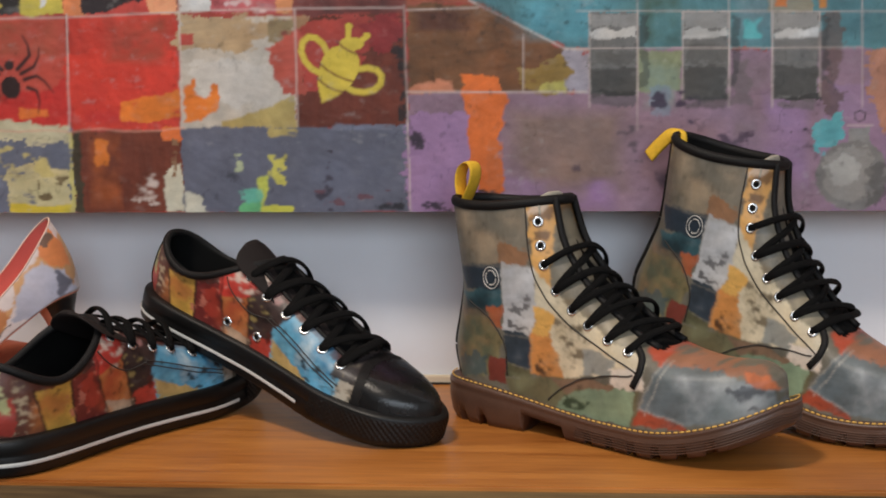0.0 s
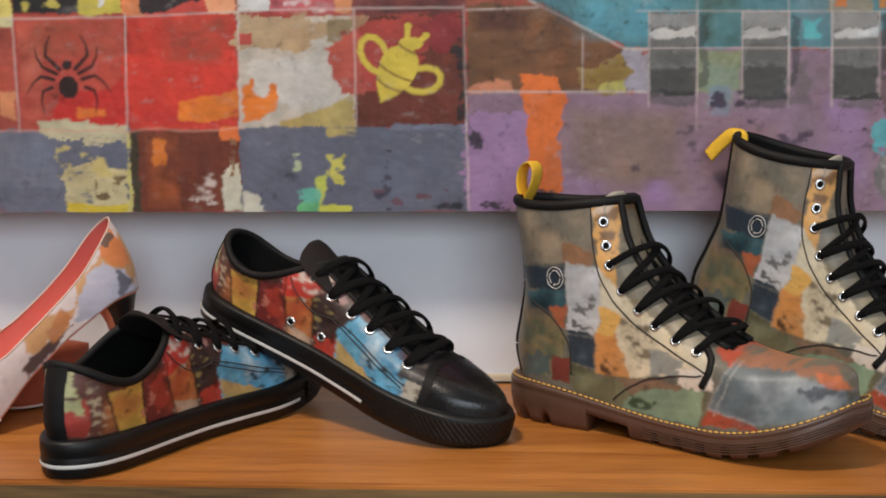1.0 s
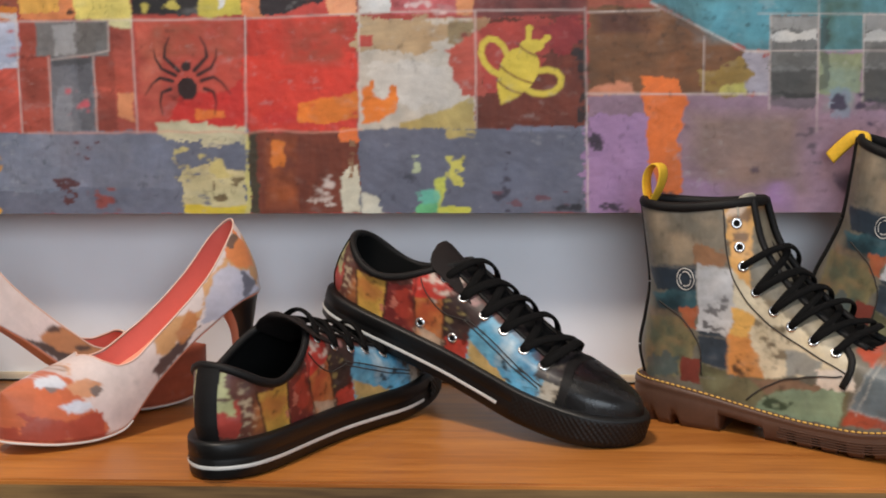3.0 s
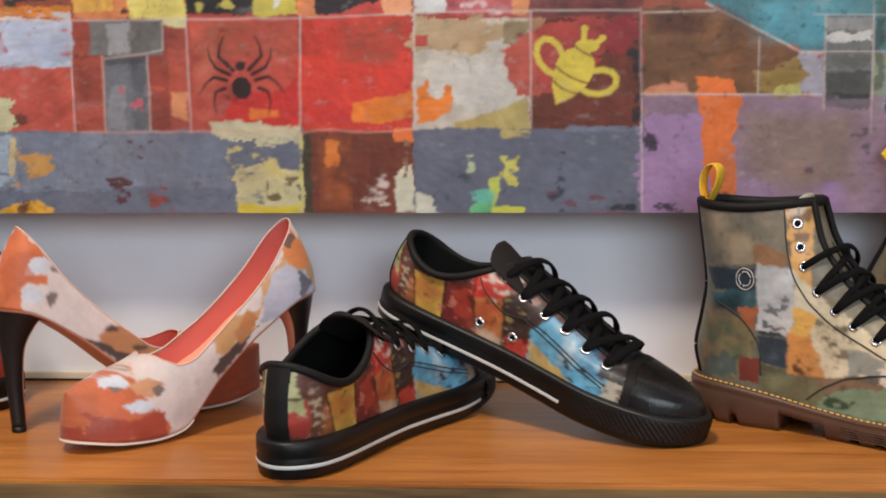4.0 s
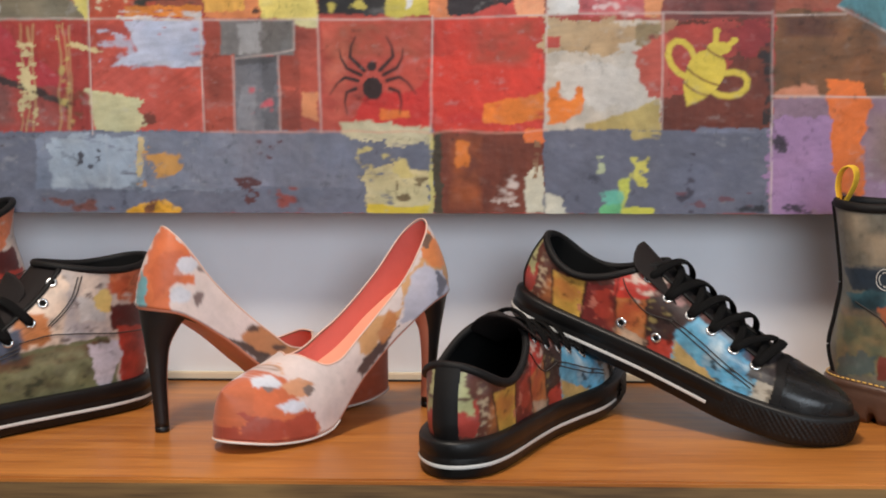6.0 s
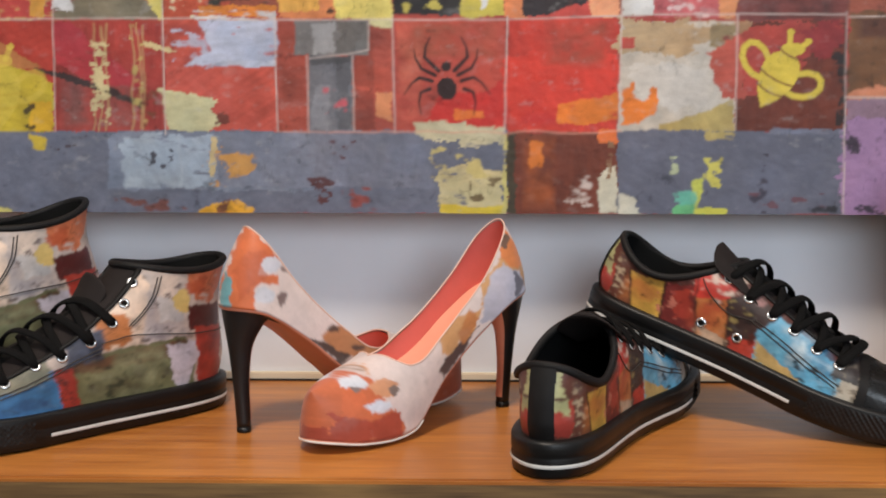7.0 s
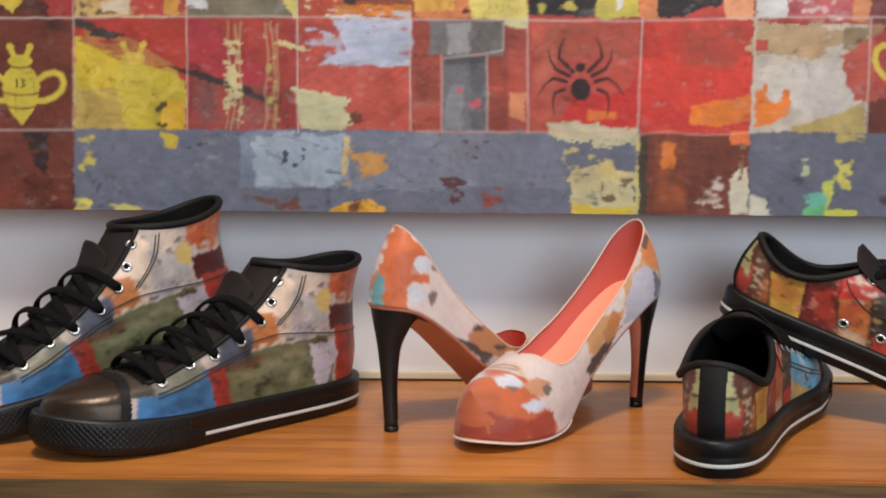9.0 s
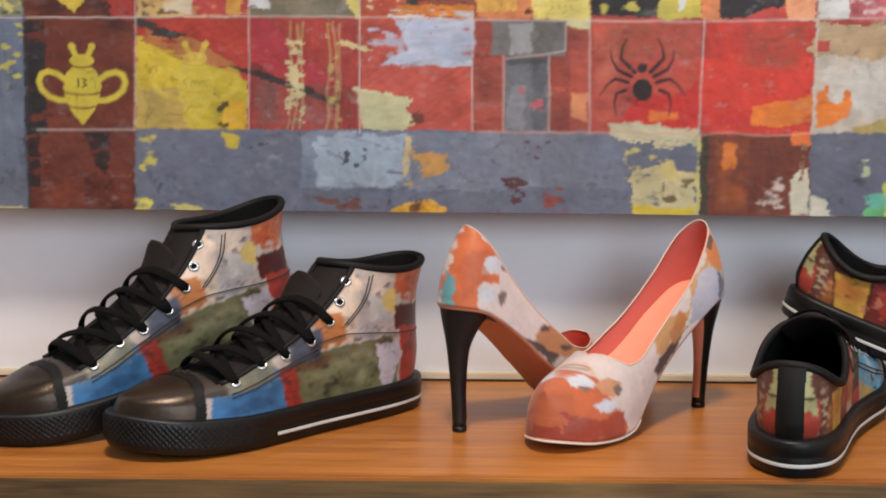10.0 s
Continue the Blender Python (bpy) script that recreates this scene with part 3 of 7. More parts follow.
ART.rect(-0.3406, 0.1885, -0.2547, 0.2349, (158, 172, 190), dry=0.2, edge=0.006)
ART.rect(-0.2594, 0.1893, -0.0626, 0.2388, (128, 132, 150), mix=0.6, dry=0.1, edge=0.006)
ART.poly([(-0.4263, 0.2371), (-0.4087, 0.2343), (-0.4093, 0.2212), (-0.4214, 0.2241)], (206, 180, 60), dry=0.25)
ART.speckle(-0.5001, 0.1919, -0.4792, 0.2346, (206, 190, 80), amount=0.45, scale=150)
ART.speckle(-0.4063, 0.2182, -0.3708, 0.2357, (70, 56, 60), amount=0.35)
ART.speckle(-0.2696, 0.1892, -0.2193, 0.2302, (206, 150, 70), amount=0.33, scale=120)
ART.poly([(-0.2607, 0.2348), (-0.2557, 0.2348), (-0.2585, 0.1969), (-0.2635, 0.1968)], (214, 190, 140), dry=0.2)
ART.poly([(-0.2745, 0.1677), (-0.2593, 0.175), (-0.239, 0.1783), (-0.2236, 0.1682), (-0.2236, 0.1641), (-0.2745, 0.1636)], (228, 168, 46), edge=0.004)
ART.speckle(-0.1778, 0.1656, -0.1504, 0.2005, (90, 44, 40), amount=0.72, scale=200)
ART.speckle(-0.1447, 0.167, -0.1121, 0.1907, (150, 70, 60), amount=0.55, scale=200)
ART.speckle(-0.1683, 0.2054, -0.1182, 0.2383, (96, 60, 66), amount=0.4, scale=200)
ART.speckle(-0.3508, 0.1639, -0.239, 0.1793, (120, 70, 60), amount=0.35, scale=160)
ART.speckle(-0.3203, 0.1988, -0.2951, 0.2294, (60, 56, 66), amount=0.4, scale=200)
ART.poly([(-0.5029, 0.1767), (-0.4877, 0.1768), (-0.492, 0.1625), (-0.5032, 0.1624)], (214, 200, 90), dry=0.3)
ART.speckle(-0.4727, 0.1617, -0.4421, 0.1722, (220, 210, 120), amount=0.6, scale=120)
ART.stroke([(-0.2901, 0.2365), (-0.2878, 0.189)], 0.003, (176, 186, 200), mix=0.5, wobble=0.004)
ART.poly([(-0.0805, 0.2457), (-0.0528, 0.25), (-0.0273, 0.2442), (0.0042, 0.2415), (0.0016, 0.2264), (-0.0268, 0.2281), (-0.0573, 0.2318), (-0.0726, 0.2347)], (204, 194, 160), dry=0.25, edge=0.008)
ART.poly([(-0.0576, 0.2065), (-0.0263, 0.2119), (-0.0007, 0.2051), (0.0026, 0.1664), (-0.0545, 0.1658)], (202, 188, 142), edge=0.008, dry=0.12)
ART.speckle(-0.0665, 0.1963, 0.0015, 0.2299, (208, 190, 120), amount=0.55, scale=110)
ART.speckle(-0.0302, 0.1712, 0.0023, 0.2071, (110, 90, 60), amount=0.5, scale=150)
ART.rect(-0.0555, 0.1658, 0.0034, 0.1735, (226, 200, 60), dry=0.25)
ART.rect(0.0005, 0.1674, 0.0043, 0.2375, (208, 196, 120), dry=0.3)
ART.rect(0.0057, 0.1664, 0.1056, 0.2385, (116, 58, 42), vary=0.22)
ART.rect(0.0047, 0.1664, 0.0114, 0.2376, (70, 62, 48), edge=0.003)
ART.cloud(0.0159, 0.1665, 0.0489, 0.238, (170, 86, 40), amount=0.6, scale=40)
ART.rect(0.0236, 0.2074, 0.036, 0.2308, (226, 124, 44), edge=0.003)
ART.rect(0.0846, 0.2313, 0.1044, 0.2426, (222, 112, 52), edge=0.004, dry=0.1)
ART.speckle(0.0541, 0.1669, 0.0884, 0.2029, (220, 200, 190), amount=0.52, scale=150)
ART.speckle(0.0189, 0.2265, 0.059, 0.2381, (50, 36, 34), amount=0.45, scale=150)
ART.poly([(0.085, 0.1988), (0.0948, 0.2081), (0.1009, 0.2081), (0.1047, 0.1674), (0.0853, 0.1672)], (212, 202, 178), dry=0.1)
ART.rect(0.0932, 0.1979, 0.0978, 0.2309, (150, 110, 80), dry=0.3)
ART.rect(0.1029, 0.2377, 0.2042, 0.3362, (200, 190, 178), vary=0.14)
ART.poly([(0.1025, 0.3365), (0.2042, 0.3362), (0.1799, 0.3128), (0.1403, 0.307), (0.1026, 0.31)], (188, 160, 124), edge=0.012, dry=0.08)
ART.rect(0.1108, 0.2606, 0.185, 0.3, (214, 208, 202), mix=0.7, edge=0.012, vary=0.08)
ART.poly([(0.1384, 0.2446), (0.1707, 0.2555), (0.2043, 0.2674), (0.2057, 0.2376), (0.1409, 0.2376)], (188, 164, 100), edge=0.003)
ART.poly([(0.1057, 0.2755), (0.1147, 0.2824), (0.1187, 0.2705), (0.1267, 0.2665), (0.1286, 0.2804), (0.1356, 0.2804), (0.1368, 0.2576), (0.1209, 0.2466), (0.1049, 0.2456)], (230, 124, 40), edge=0.005)
ART.rect(0.1808, 0.3157, 0.2043, 0.3342, (150, 130, 96), dry=0.25)
ART.speckle(0.1799, 0.3098, 0.2052, 0.3342, (130, 60, 54), amount=0.5, scale=140)
ART.rect(0.1026, 0.313, 0.1154, 0.3228, (190, 80, 70), dry=0.3)
ART.rect(0.2057, 0.2396, 0.3015, 0.3358, (112, 54, 40), vary=0.22)
ART.poly([(0.2042, 0.3362), (0.2779, 0.3359), (0.3015, 0.3339), (0.2736, 0.3096), (0.2496, 0.2802), (0.2063, 0.2674)], (166, 64, 56), edge=0.012, dry=0.05)
ART.poly([(0.178, 0.3089), (0.2044, 0.3235), (0.2144, 0.3146), (0.2127, 0.2664), (0.1929, 0.2684)], (190, 88, 74), edge=0.006)
ART.poly([(0.2583, 0.336), (0.3015, 0.3358), (0.301, 0.3144), (0.2737, 0.3047)], (140, 46, 48), edge=0.01, dry=0.1)
ART.speckle(0.2689, 0.2998, 0.3021, 0.3124, (40, 34, 36), amount=0.6, scale=150)
ART.speckle(0.2941, 0.2375, 0.3037, 0.3241, (40, 36, 38), amount=0.6, scale=160)
ART.poly([(0.2032, 0.3362), (0.2239, 0.3361), (0.2093, 0.3244)], (170, 130, 96), dry=0.3)
ART.rect(0.1022, 0.1652, 0.3039, 0.2405, (106, 108, 126), vary=0.08, edge=0.003)
ART.poly([(0.2404, 0.2445), (0.3029, 0.2425), (0.303, 0.2375), (0.2356, 0.2386)], (120, 122, 140), dry=0.2)
ART.rect(0.1809, 0.2326, 0.2057, 0.2396, (196, 176, 110), dry=0.35)
ART.speckle(0.1785, 0.1855, 0.1971, 0.2176, (216, 206, 90), amount=0.7, scale=130)
ART.poly([(0.1694, 0.1966), (0.1793, 0.1996), (0.1776, 0.1794), (0.1737, 0.1693), (0.1686, 0.1754)], (206, 210, 90), dry=0.15)
ART.poly([(0.1516, 0.1703), (0.1665, 0.1804), (0.1742, 0.1693), (0.1968, 0.1673), (0.1516, 0.1642)], (112, 190, 130), dry=0.1)
ART.speckle(0.1516, 0.1663, 0.1814, 0.1905, (110, 196, 170), amount=0.5, scale=110)
ART.speckle(0.1488, 0.1955, 0.1586, 0.2181, (190, 200, 160), amount=0.4, scale=150)
ART.rect(0.1717, 0.1653, 0.2018, 0.1714, (220, 214, 80), dry=0.2)
ART.speckle(0.2199, 0.1664, 0.2369, 0.2206, (58, 52, 66), amount=0.55, scale=170)
ART.speckle(0.2119, 0.1653, 0.2914, 0.1856, (110, 70, 80), amount=0.4, scale=170)
ART.poly([(0.1037, 0.1844), (0.1163, 0.1794), (0.1264, 0.1662), (0.1038, 0.1652)], (206, 202, 186), dry=0.25)
ART.speckle(0.2719, 0.1654, 0.3055, 0.1776, (40, 38, 44), amount=0.5, scale=170)
ART.rect(-0.1974, 0.3396, -0.1385, 0.3649, (222, 136, 84))
ART.rect(-0.1993, 0.3455, -0.1636, 0.365, (226, 170, 80), dry=0.2)
ART.speckle(-0.1843, 0.3395, -0.1084, 0.3648, (40, 36, 34), amount=0.5, scale=150)
ART.rect(-0.1491, 0.3384, -0.0984, 0.3647, (214, 200, 110), dry=0.1)
ART.rect(-0.0988, 0.3412, -0.0286, 0.3644, (44, 42, 44), vary=0.3)
ART.speckle(-0.0938, 0.3402, -0.0336, 0.3644, (206, 190, 90), amount=0.45, scale=130)
ART.rect(-0.0378, 0.34, 0.0013, 0.3643, (212, 196, 84), edge=0.004)
ART.poly([(-0.0236, 0.3644), (-0.0107, 0.3643), (-0.0168, 0.3477), (-0.0198, 0.3468)], (226, 226, 226))
ART.rect(0.0001, 0.3398, 0.0211, 0.3642, (230, 140, 90))
ART.rect(0.0161, 0.3417, 0.0756, 0.364, (56, 48, 52), dry=0.1)
ART.poly([(0.027, 0.3397), (0.0757, 0.3532), (0.0836, 0.3561), (0.0836, 0.3395)], (204, 78, 70))
ART.rect(0.0757, 0.3396, 0.1028, 0.3639, (236, 160, 118))
ART.rect(0.1034, 0.3414, 0.1329, 0.3637, (214, 210, 206))
ART.rect(0.1321, 0.3403, 0.2038, 0.3634, (196, 96, 100))
ART.speckle(0.1321, 0.3394, 0.2038, 0.3634, (226, 196, 196), amount=0.45, scale=130)
ART.rect(0.1894, 0.3401, 0.2136, 0.3634, (226, 150, 100), dry=0.2)
ART.rect(0.2042, 0.3372, 0.3017, 0.363, (120, 60, 56))
ART.cloud(0.2042, 0.3362, 0.3017, 0.363, (60, 40, 40), amount=0.6, scale=40)
ART.poly([(0.3043, 0.3443), (0.3627, 0.3445), (0.4391, 0.3053), (0.4585, 0.2936), (0.4441, 0.2682), (0.3034, 0.2694)], (122, 82, 52), vary=0.22)
ART.cloud(0.3074, 0.2718, 0.4294, 0.3379, (150, 92, 50), amount=0.55, scale=24)
ART.cloud(0.304, 0.3203, 0.3666, 0.3416, (80, 46, 40), amount=0.6, scale=30)
ART.poly([(0.3045, 0.2767), (0.3418, 0.2764), (0.3475, 0.2447), (0.305, 0.2401)], (204, 132, 100), edge=0.008, dry=0.1)
ART.poly([(0.3619, 0.3579), (0.7682, 0.3522), (0.7701, 0.3008), (0.4584, 0.3061), (0.4391, 0.3063), (0.3569, 0.3484)], (84, 134, 144), vary=0.2)
ART.cloud(0.3907, 0.3097, 0.5012, 0.3559, (96, 170, 188), amount=0.55, scale=24)
ART.speckle(0.4295, 0.314, 0.4582, 0.3518, (40, 60, 66), amount=0.45, scale=90)
ART.cloud(0.5007, 0.3056, 0.5392, 0.3554, (66, 92, 78), amount=0.6, scale=40)
ART.cloud(0.5779, 0.3047, 0.6147, 0.3543, (110, 140, 150), amount=0.6, scale=40)
ART.speckle(0.5872, 0.3122, 0.6057, 0.3309, (96, 196, 200), amount=0.7, scale=60)
ART.cloud(0.6487, 0.3021, 0.7682, 0.3522, (74, 118, 128), amount=0.55, scale=26)
ART.rect(0.6104, 0.3346, 0.6475, 0.3539, (150, 146, 128))
ART.rect(0.6159, 0.3393, 0.625, 0.3542, (206, 120, 60), dry=0.15)
ART.rect(0.6526, 0.3378, 0.6587, 0.3537, (200, 130, 60), dry=0.15)
ART.poly([(0.3034, 0.2694), (0.4586, 0.2691), (0.4584, 0.3061), (0.77, 0.3026), (0.7753, 0.1625), (0.3022, 0.1636)], (152, 122, 142), vary=0.12)
ART.rect(0.3032, 0.1646, 0.371, 0.2494, (168, 130, 176), mix=0.9, edge=0.012, vary=0.08)
ART.cloud(0.3805, 0.1782, 0.502, 0.2605, (142, 116, 96), amount=0.66, scale=16, mix=0.75)
ART.cloud(0.4882, 0.173, 0.5836, 0.2502, (150, 114, 118), amount=0.62, scale=16, mix=0.7)
ART.cloud(0.3805, 0.1644, 0.488, 0.1975, (168, 126, 178), amount=0.6, scale=20)
ART.cloud(0.6039, 0.1824, 0.6494, 0.2736, (160, 126, 168), amount=0.65, scale=16)
ART.rect(0.6617, 0.1638, 0.7712, 0.2725, (156, 124, 160), mix=0.6, edge=0.012)
ART.cloud(0.5793, 0.2213, 0.6158, 0.3024, (130, 110, 120), amount=0.6, scale=24)
ART.poly([(0.691, 0.3016), (0.7701, 0.3008), (0.7724, 0.2393), (0.7072, 0.2302)], (190, 132, 108), edge=0.01, dry=0.1)
ART.poly([(0.4382, 0.3053), (0.4613, 0.3022), (0.4586, 0.2695), (0.4101, 0.27), (0.4319, 0.2852)], (168, 160, 172), edge=0.006, dry=0.1)
ART.poly([(0.3994, 0.2903), (0.4319, 0.2996), (0.4488, 0.285), (0.4368, 0.2697), (0.4004, 0.2701)], (150, 120, 56), edge=0.008, dry=0.12)
ART.poly([(0.4198, 0.2757), (0.4392, 0.2803), (0.4416, 0.2687), (0.4174, 0.2689)], (184, 174, 90), dry=0.2)
ART.rect(0.501, 0.2692, 0.5379, 0.3033, (146, 152, 116), edge=0.004)
ART.cloud(0.5021, 0.2509, 0.538, 0.2985, (150, 172, 160), amount=0.5, scale=40)
ART.rect(0.5118, 0.2484, 0.5307, 0.2747, (130, 150, 170), mix=0.6, dry=0.2, edge=0.008)
ART.rect(0.6557, 0.2497, 0.6724, 0.3301, (104, 80, 74), mix=0.75, edge=0.01, dry=0.08)
ART.rect(0.5797, 0.2551, 0.5969, 0.2979, (108, 100, 98), mix=0.6, edge=0.01)
ART.poly([(0.3497, 0.285), (0.3809, 0.2857), (0.3906, 0.2672), (0.3867, 0.2517), (0.3827, 0.2323), (0.3855, 0.1832), (0.3658, 0.1813), (0.36, 0.203), (0.3552, 0.2324), (0.3525, 0.2617)], (226, 112, 42), edge=0.005, vary=0.12)
ART.rect(0.3717, 0.1832, 0.3846, 0.2274, (206, 110, 56), mix=0.5)
ART.rect(0.46, 0.2666, 0.5004, 0.336, (118, 116, 114), edge=0.0014, vary=0.1)
ART.rect(0.4598, 0.3232, 0.5004, 0.336, (150, 148, 146), edge=0.003, vary=0.1)
ART.poly([(0.4607, 0.3194), (0.4713, 0.3231), (0.4847, 0.3201), (0.4995, 0.3247), (0.4996, 0.3161), (0.479, 0.3135), (0.4608, 0.3146)], (206, 204, 202), edge=0.003)
ART.rect(0.461, 0.2666, 0.4998, 0.2903, (74, 72, 70), edge=0.006, mix=0.85)
ART.rect(0.4609, 0.2936, 0.4997, 0.3066, (96, 94, 92), edge=0.008, mix=0.7)
ART.poly([(0.46, 0.2686), (0.501, 0.2701), (0.501, 0.2653), (0.4794, 0.2645)], (60, 58, 58), dry=0.1)
ART.poly([(0.462, 0.2647), (0.489, 0.2654), (0.501, 0.2653), (0.4972, 0.2567), (0.463, 0.2589)], (110, 98, 104), dry=0.25, mix=0.8)
ART.rect(0.5014, 0.2749, 0.509, 0.335, (58, 60, 62), mix=0.6, edge=0.006, dry=0.1)
ART.stroke([(0.4597, 0.3366), (0.4601, 0.256)], 0.0012, (214, 196, 190), mix=0.7)
ART.stroke([(0.5009, 0.336), (0.5015, 0.2653)], 0.0012, (214, 196, 190), mix=0.7)
ART.rect(0.5394, 0.2621, 0.5773, 0.3351, (118, 116, 114), edge=0.0014, vary=0.1)
ART.rect(0.5387, 0.3223, 0.5773, 0.3351, (150, 148, 146), edge=0.003, vary=0.1)
ART.poly([(0.5397, 0.3185), (0.5501, 0.3222), (0.5634, 0.3191), (0.5766, 0.3237), (0.5767, 0.3152), (0.5578, 0.3126), (0.5397, 0.3137)], (206, 204, 202), edge=0.003)
ART.rect(0.5404, 0.2621, 0.5772, 0.2895, (74, 72, 70), edge=0.006, mix=0.85)
ART.rect(0.54, 0.2928, 0.5769, 0.3057, (96, 94, 92), edge=0.008, mix=0.7)
ART.poly([(0.5394, 0.264), (0.5785, 0.2656), (0.5786, 0.2608), (0.5586, 0.26)], (60, 58, 58), dry=0.1)
ART.poly([(0.5414, 0.2602), (0.5681, 0.2609), (0.5786, 0.2608), (0.5749, 0.2522), (0.5424, 0.2544)], (110, 98, 104), dry=0.25, mix=0.8)
ART.rect(0.5789, 0.2742, 0.5859, 0.334, (58, 60, 62), mix=0.6, edge=0.006, dry=0.1)
ART.stroke([(0.5385, 0.3356), (0.5395, 0.2554)], 0.0012, (214, 196, 190), mix=0.7)
ART.stroke([(0.5778, 0.3351), (0.579, 0.2647)], 0.0012, (214, 196, 190), mix=0.7)
ART.rect(0.6152, 0.2615, 0.6526, 0.3341, (118, 116, 114), edge=0.0014, vary=0.1)
ART.rect(0.6139, 0.3214, 0.6526, 0.3341, (150, 148, 146), edge=0.003, vary=0.1)
ART.poly([(0.615, 0.3176), (0.6253, 0.3212), (0.6385, 0.3183), (0.652, 0.3228), (0.6522, 0.3143), (0.633, 0.3117), (0.6151, 0.3129)], (206, 204, 202), edge=0.003)
ART.rect(0.6162, 0.2615, 0.6528, 0.2888, (74, 72, 70), edge=0.006, mix=0.85)
ART.rect(0.6155, 0.292, 0.6524, 0.3049, (96, 94, 92), edge=0.008, mix=0.7)
ART.poly([(0.6152, 0.2634), (0.6544, 0.265), (0.6545, 0.2602), (0.6342, 0.2594)], (60, 58, 58), dry=0.1)
ART.poly([(0.6171, 0.2596), (0.6436, 0.2603), (0.6545, 0.2602), (0.6509, 0.2516), (0.6182, 0.2538)], (110, 98, 104), dry=0.25, mix=0.8)
ART.rect(0.6546, 0.2735, 0.6611, 0.333, (58, 60, 62), mix=0.6, edge=0.006, dry=0.1)
ART.stroke([(0.6137, 0.3346), (0.6153, 0.2548)], 0.0012, (214, 196, 190), mix=0.7)
ART.stroke([(0.6531, 0.3341), (0.6549, 0.264)], 0.0012, (214, 196, 190), mix=0.7)
ART.poly([(0.6502, 0.244), (0.6644, 0.2429), (0.6736, 0.2515), (0.677, 0.2304), (0.665, 0.2199), (0.6527, 0.218)], (98, 178, 186), edge=0.007, dry=0.15)
ART.speckle(0.5119, 0.2387, 0.5546, 0.2697, (60, 44, 70), amount=0.62, scale=190)
ART.speckle(0.6268, 0.2307, 0.6525, 0.2473, (54, 46, 52), amount=0.7, scale=160)
ART.speckle(0.4831, 0.2073, 0.507, 0.2436, (96, 80, 90), amount=0.4, scale=190)
ART.speckle(0.5651, 0.2117, 0.6029, 0.2357, (80, 60, 80), amount=0.5, scale=190)
ART.speckle(0.3038, 0.2205, 0.3179, 0.2449, (40, 36, 44), amount=0.72, scale=160)
ART.speckle(0.3032, 0.1646, 0.341, 0.1784, (44, 40, 48), amount=0.6, scale=170)
ART.speckle(0.3559, 0.1773, 0.3953, 0.1881, (44, 38, 42), amount=0.72, scale=170)
ART.speckle(0.4394, 0.1977, 0.4588, 0.2074, (90, 70, 80), amount=0.4, scale=190)
ART.rect(0.6793, 0.2169, 0.6975, 0.2369, (150, 146, 144), edge=0.003)
ART.blob(0.6836, 0.1957, 0.0303, 0.0297, (128, 124, 122), edge=0.003, vary=0.1)
ART.blob(0.6798, 0.1986, 0.022, 0.023, (158, 154, 150), edge=0.008, mix=0.7, vary=0.08)
ART.blob(0.6759, 0.2015, 0.0128, 0.0154, (190, 188, 184), edge=0.008, mix=0.6, vary=0.06)
ART.poly([(0.6985, 0.2062), (0.7137, 0.2013), (0.7118, 0.1724), (0.6949, 0.1666)], (84, 80, 78), edge=0.01, mix=0.6)
ART.stroke([(0.6786, 0.239), (0.6998, 0.2388)], 0.0014, (214, 196, 190), mix=0.7)
ART.stroke([(0.6851, 0.2437), (0.684, 0.2495), (0.6887, 0.2513), (0.6934, 0.2494), (0.6926, 0.2437), (0.688, 0.2418), (0.6841, 0.2447)], 0.001, (70, 60, 70))
ART.stroke([(-0.6597, 0.3347), (-0.4004, 0.338), (-0.3005, 0.339), (-0.2004, 0.3371), (-0.1003, 0.3382)], 0.0014, (214, 196, 190), mix=0.75, wobble=0.001)
ART.stroke([(-0.4998, 0.3565), (-0.5024, 0.2374)], 0.0013, (214, 196, 190), mix=0.7, wobble=0.0008)
ART.stroke([(-0.3997, 0.3576), (-0.4011, 0.2394)], 0.0013, (214, 196, 190), mix=0.7, wobble=0.0008)
ART.stroke([(-0.302, 0.3587), (-0.3022, 0.2364)], 0.0013, (214, 196, 190), mix=0.7, wobble=0.0008)
ART.stroke([(-0.2025, 0.3401), (-0.2012, 0.2394)], 0.0013, (214, 196, 190), mix=0.7, wobble=0.0008)
ART.stroke([(-0.1744, 0.3057), (-0.1733, 0.2377)], 0.0013, (214, 196, 190), mix=0.7, wobble=0.0008)
ART.stroke([(-0.1338, 0.3061), (-0.1324, 0.2401)], 0.0013, (214, 196, 190), mix=0.7, wobble=0.0008)
ART.stroke([(-0.0984, 0.3412), (-0.096, 0.2385)], 0.0013, (214, 196, 190), mix=0.7, wobble=0.0008)
ART.stroke([(-0.5895, 0.2365), (-0.5019, 0.2374)], 0.0014, (214, 196, 190), mix=0.7)
ART.stroke([(-0.2002, 0.2394), (-0.098, 0.2385), (0.0042, 0.239), (0.1046, 0.2395)], 0.0014, (226, 160, 140), mix=0.7, wobble=0.002)
ART.stroke([(-0.5983, 0.3555), (-0.5996, 0.1604)], 0.003, (60, 58, 62), mix=0.6, wobble=0.003)
ART.stroke([(-0.0999, 0.3372), (0.0011, 0.3379), (0.1029, 0.3414), (0.2041, 0.343), (0.2998, 0.3426)], 0.0014, (214, 196, 190), mix=0.75, wobble=0.001)
ART.stroke([(0.0031, 0.3398), (0.0015, 0.2367)], 0.0014, (214, 196, 190), mix=0.75, wobble=0.0008)
ART.stroke([(0.1038, 0.359), (0.1034, 0.2446)], 0.0014, (214, 196, 190), mix=0.75, wobble=0.0008)
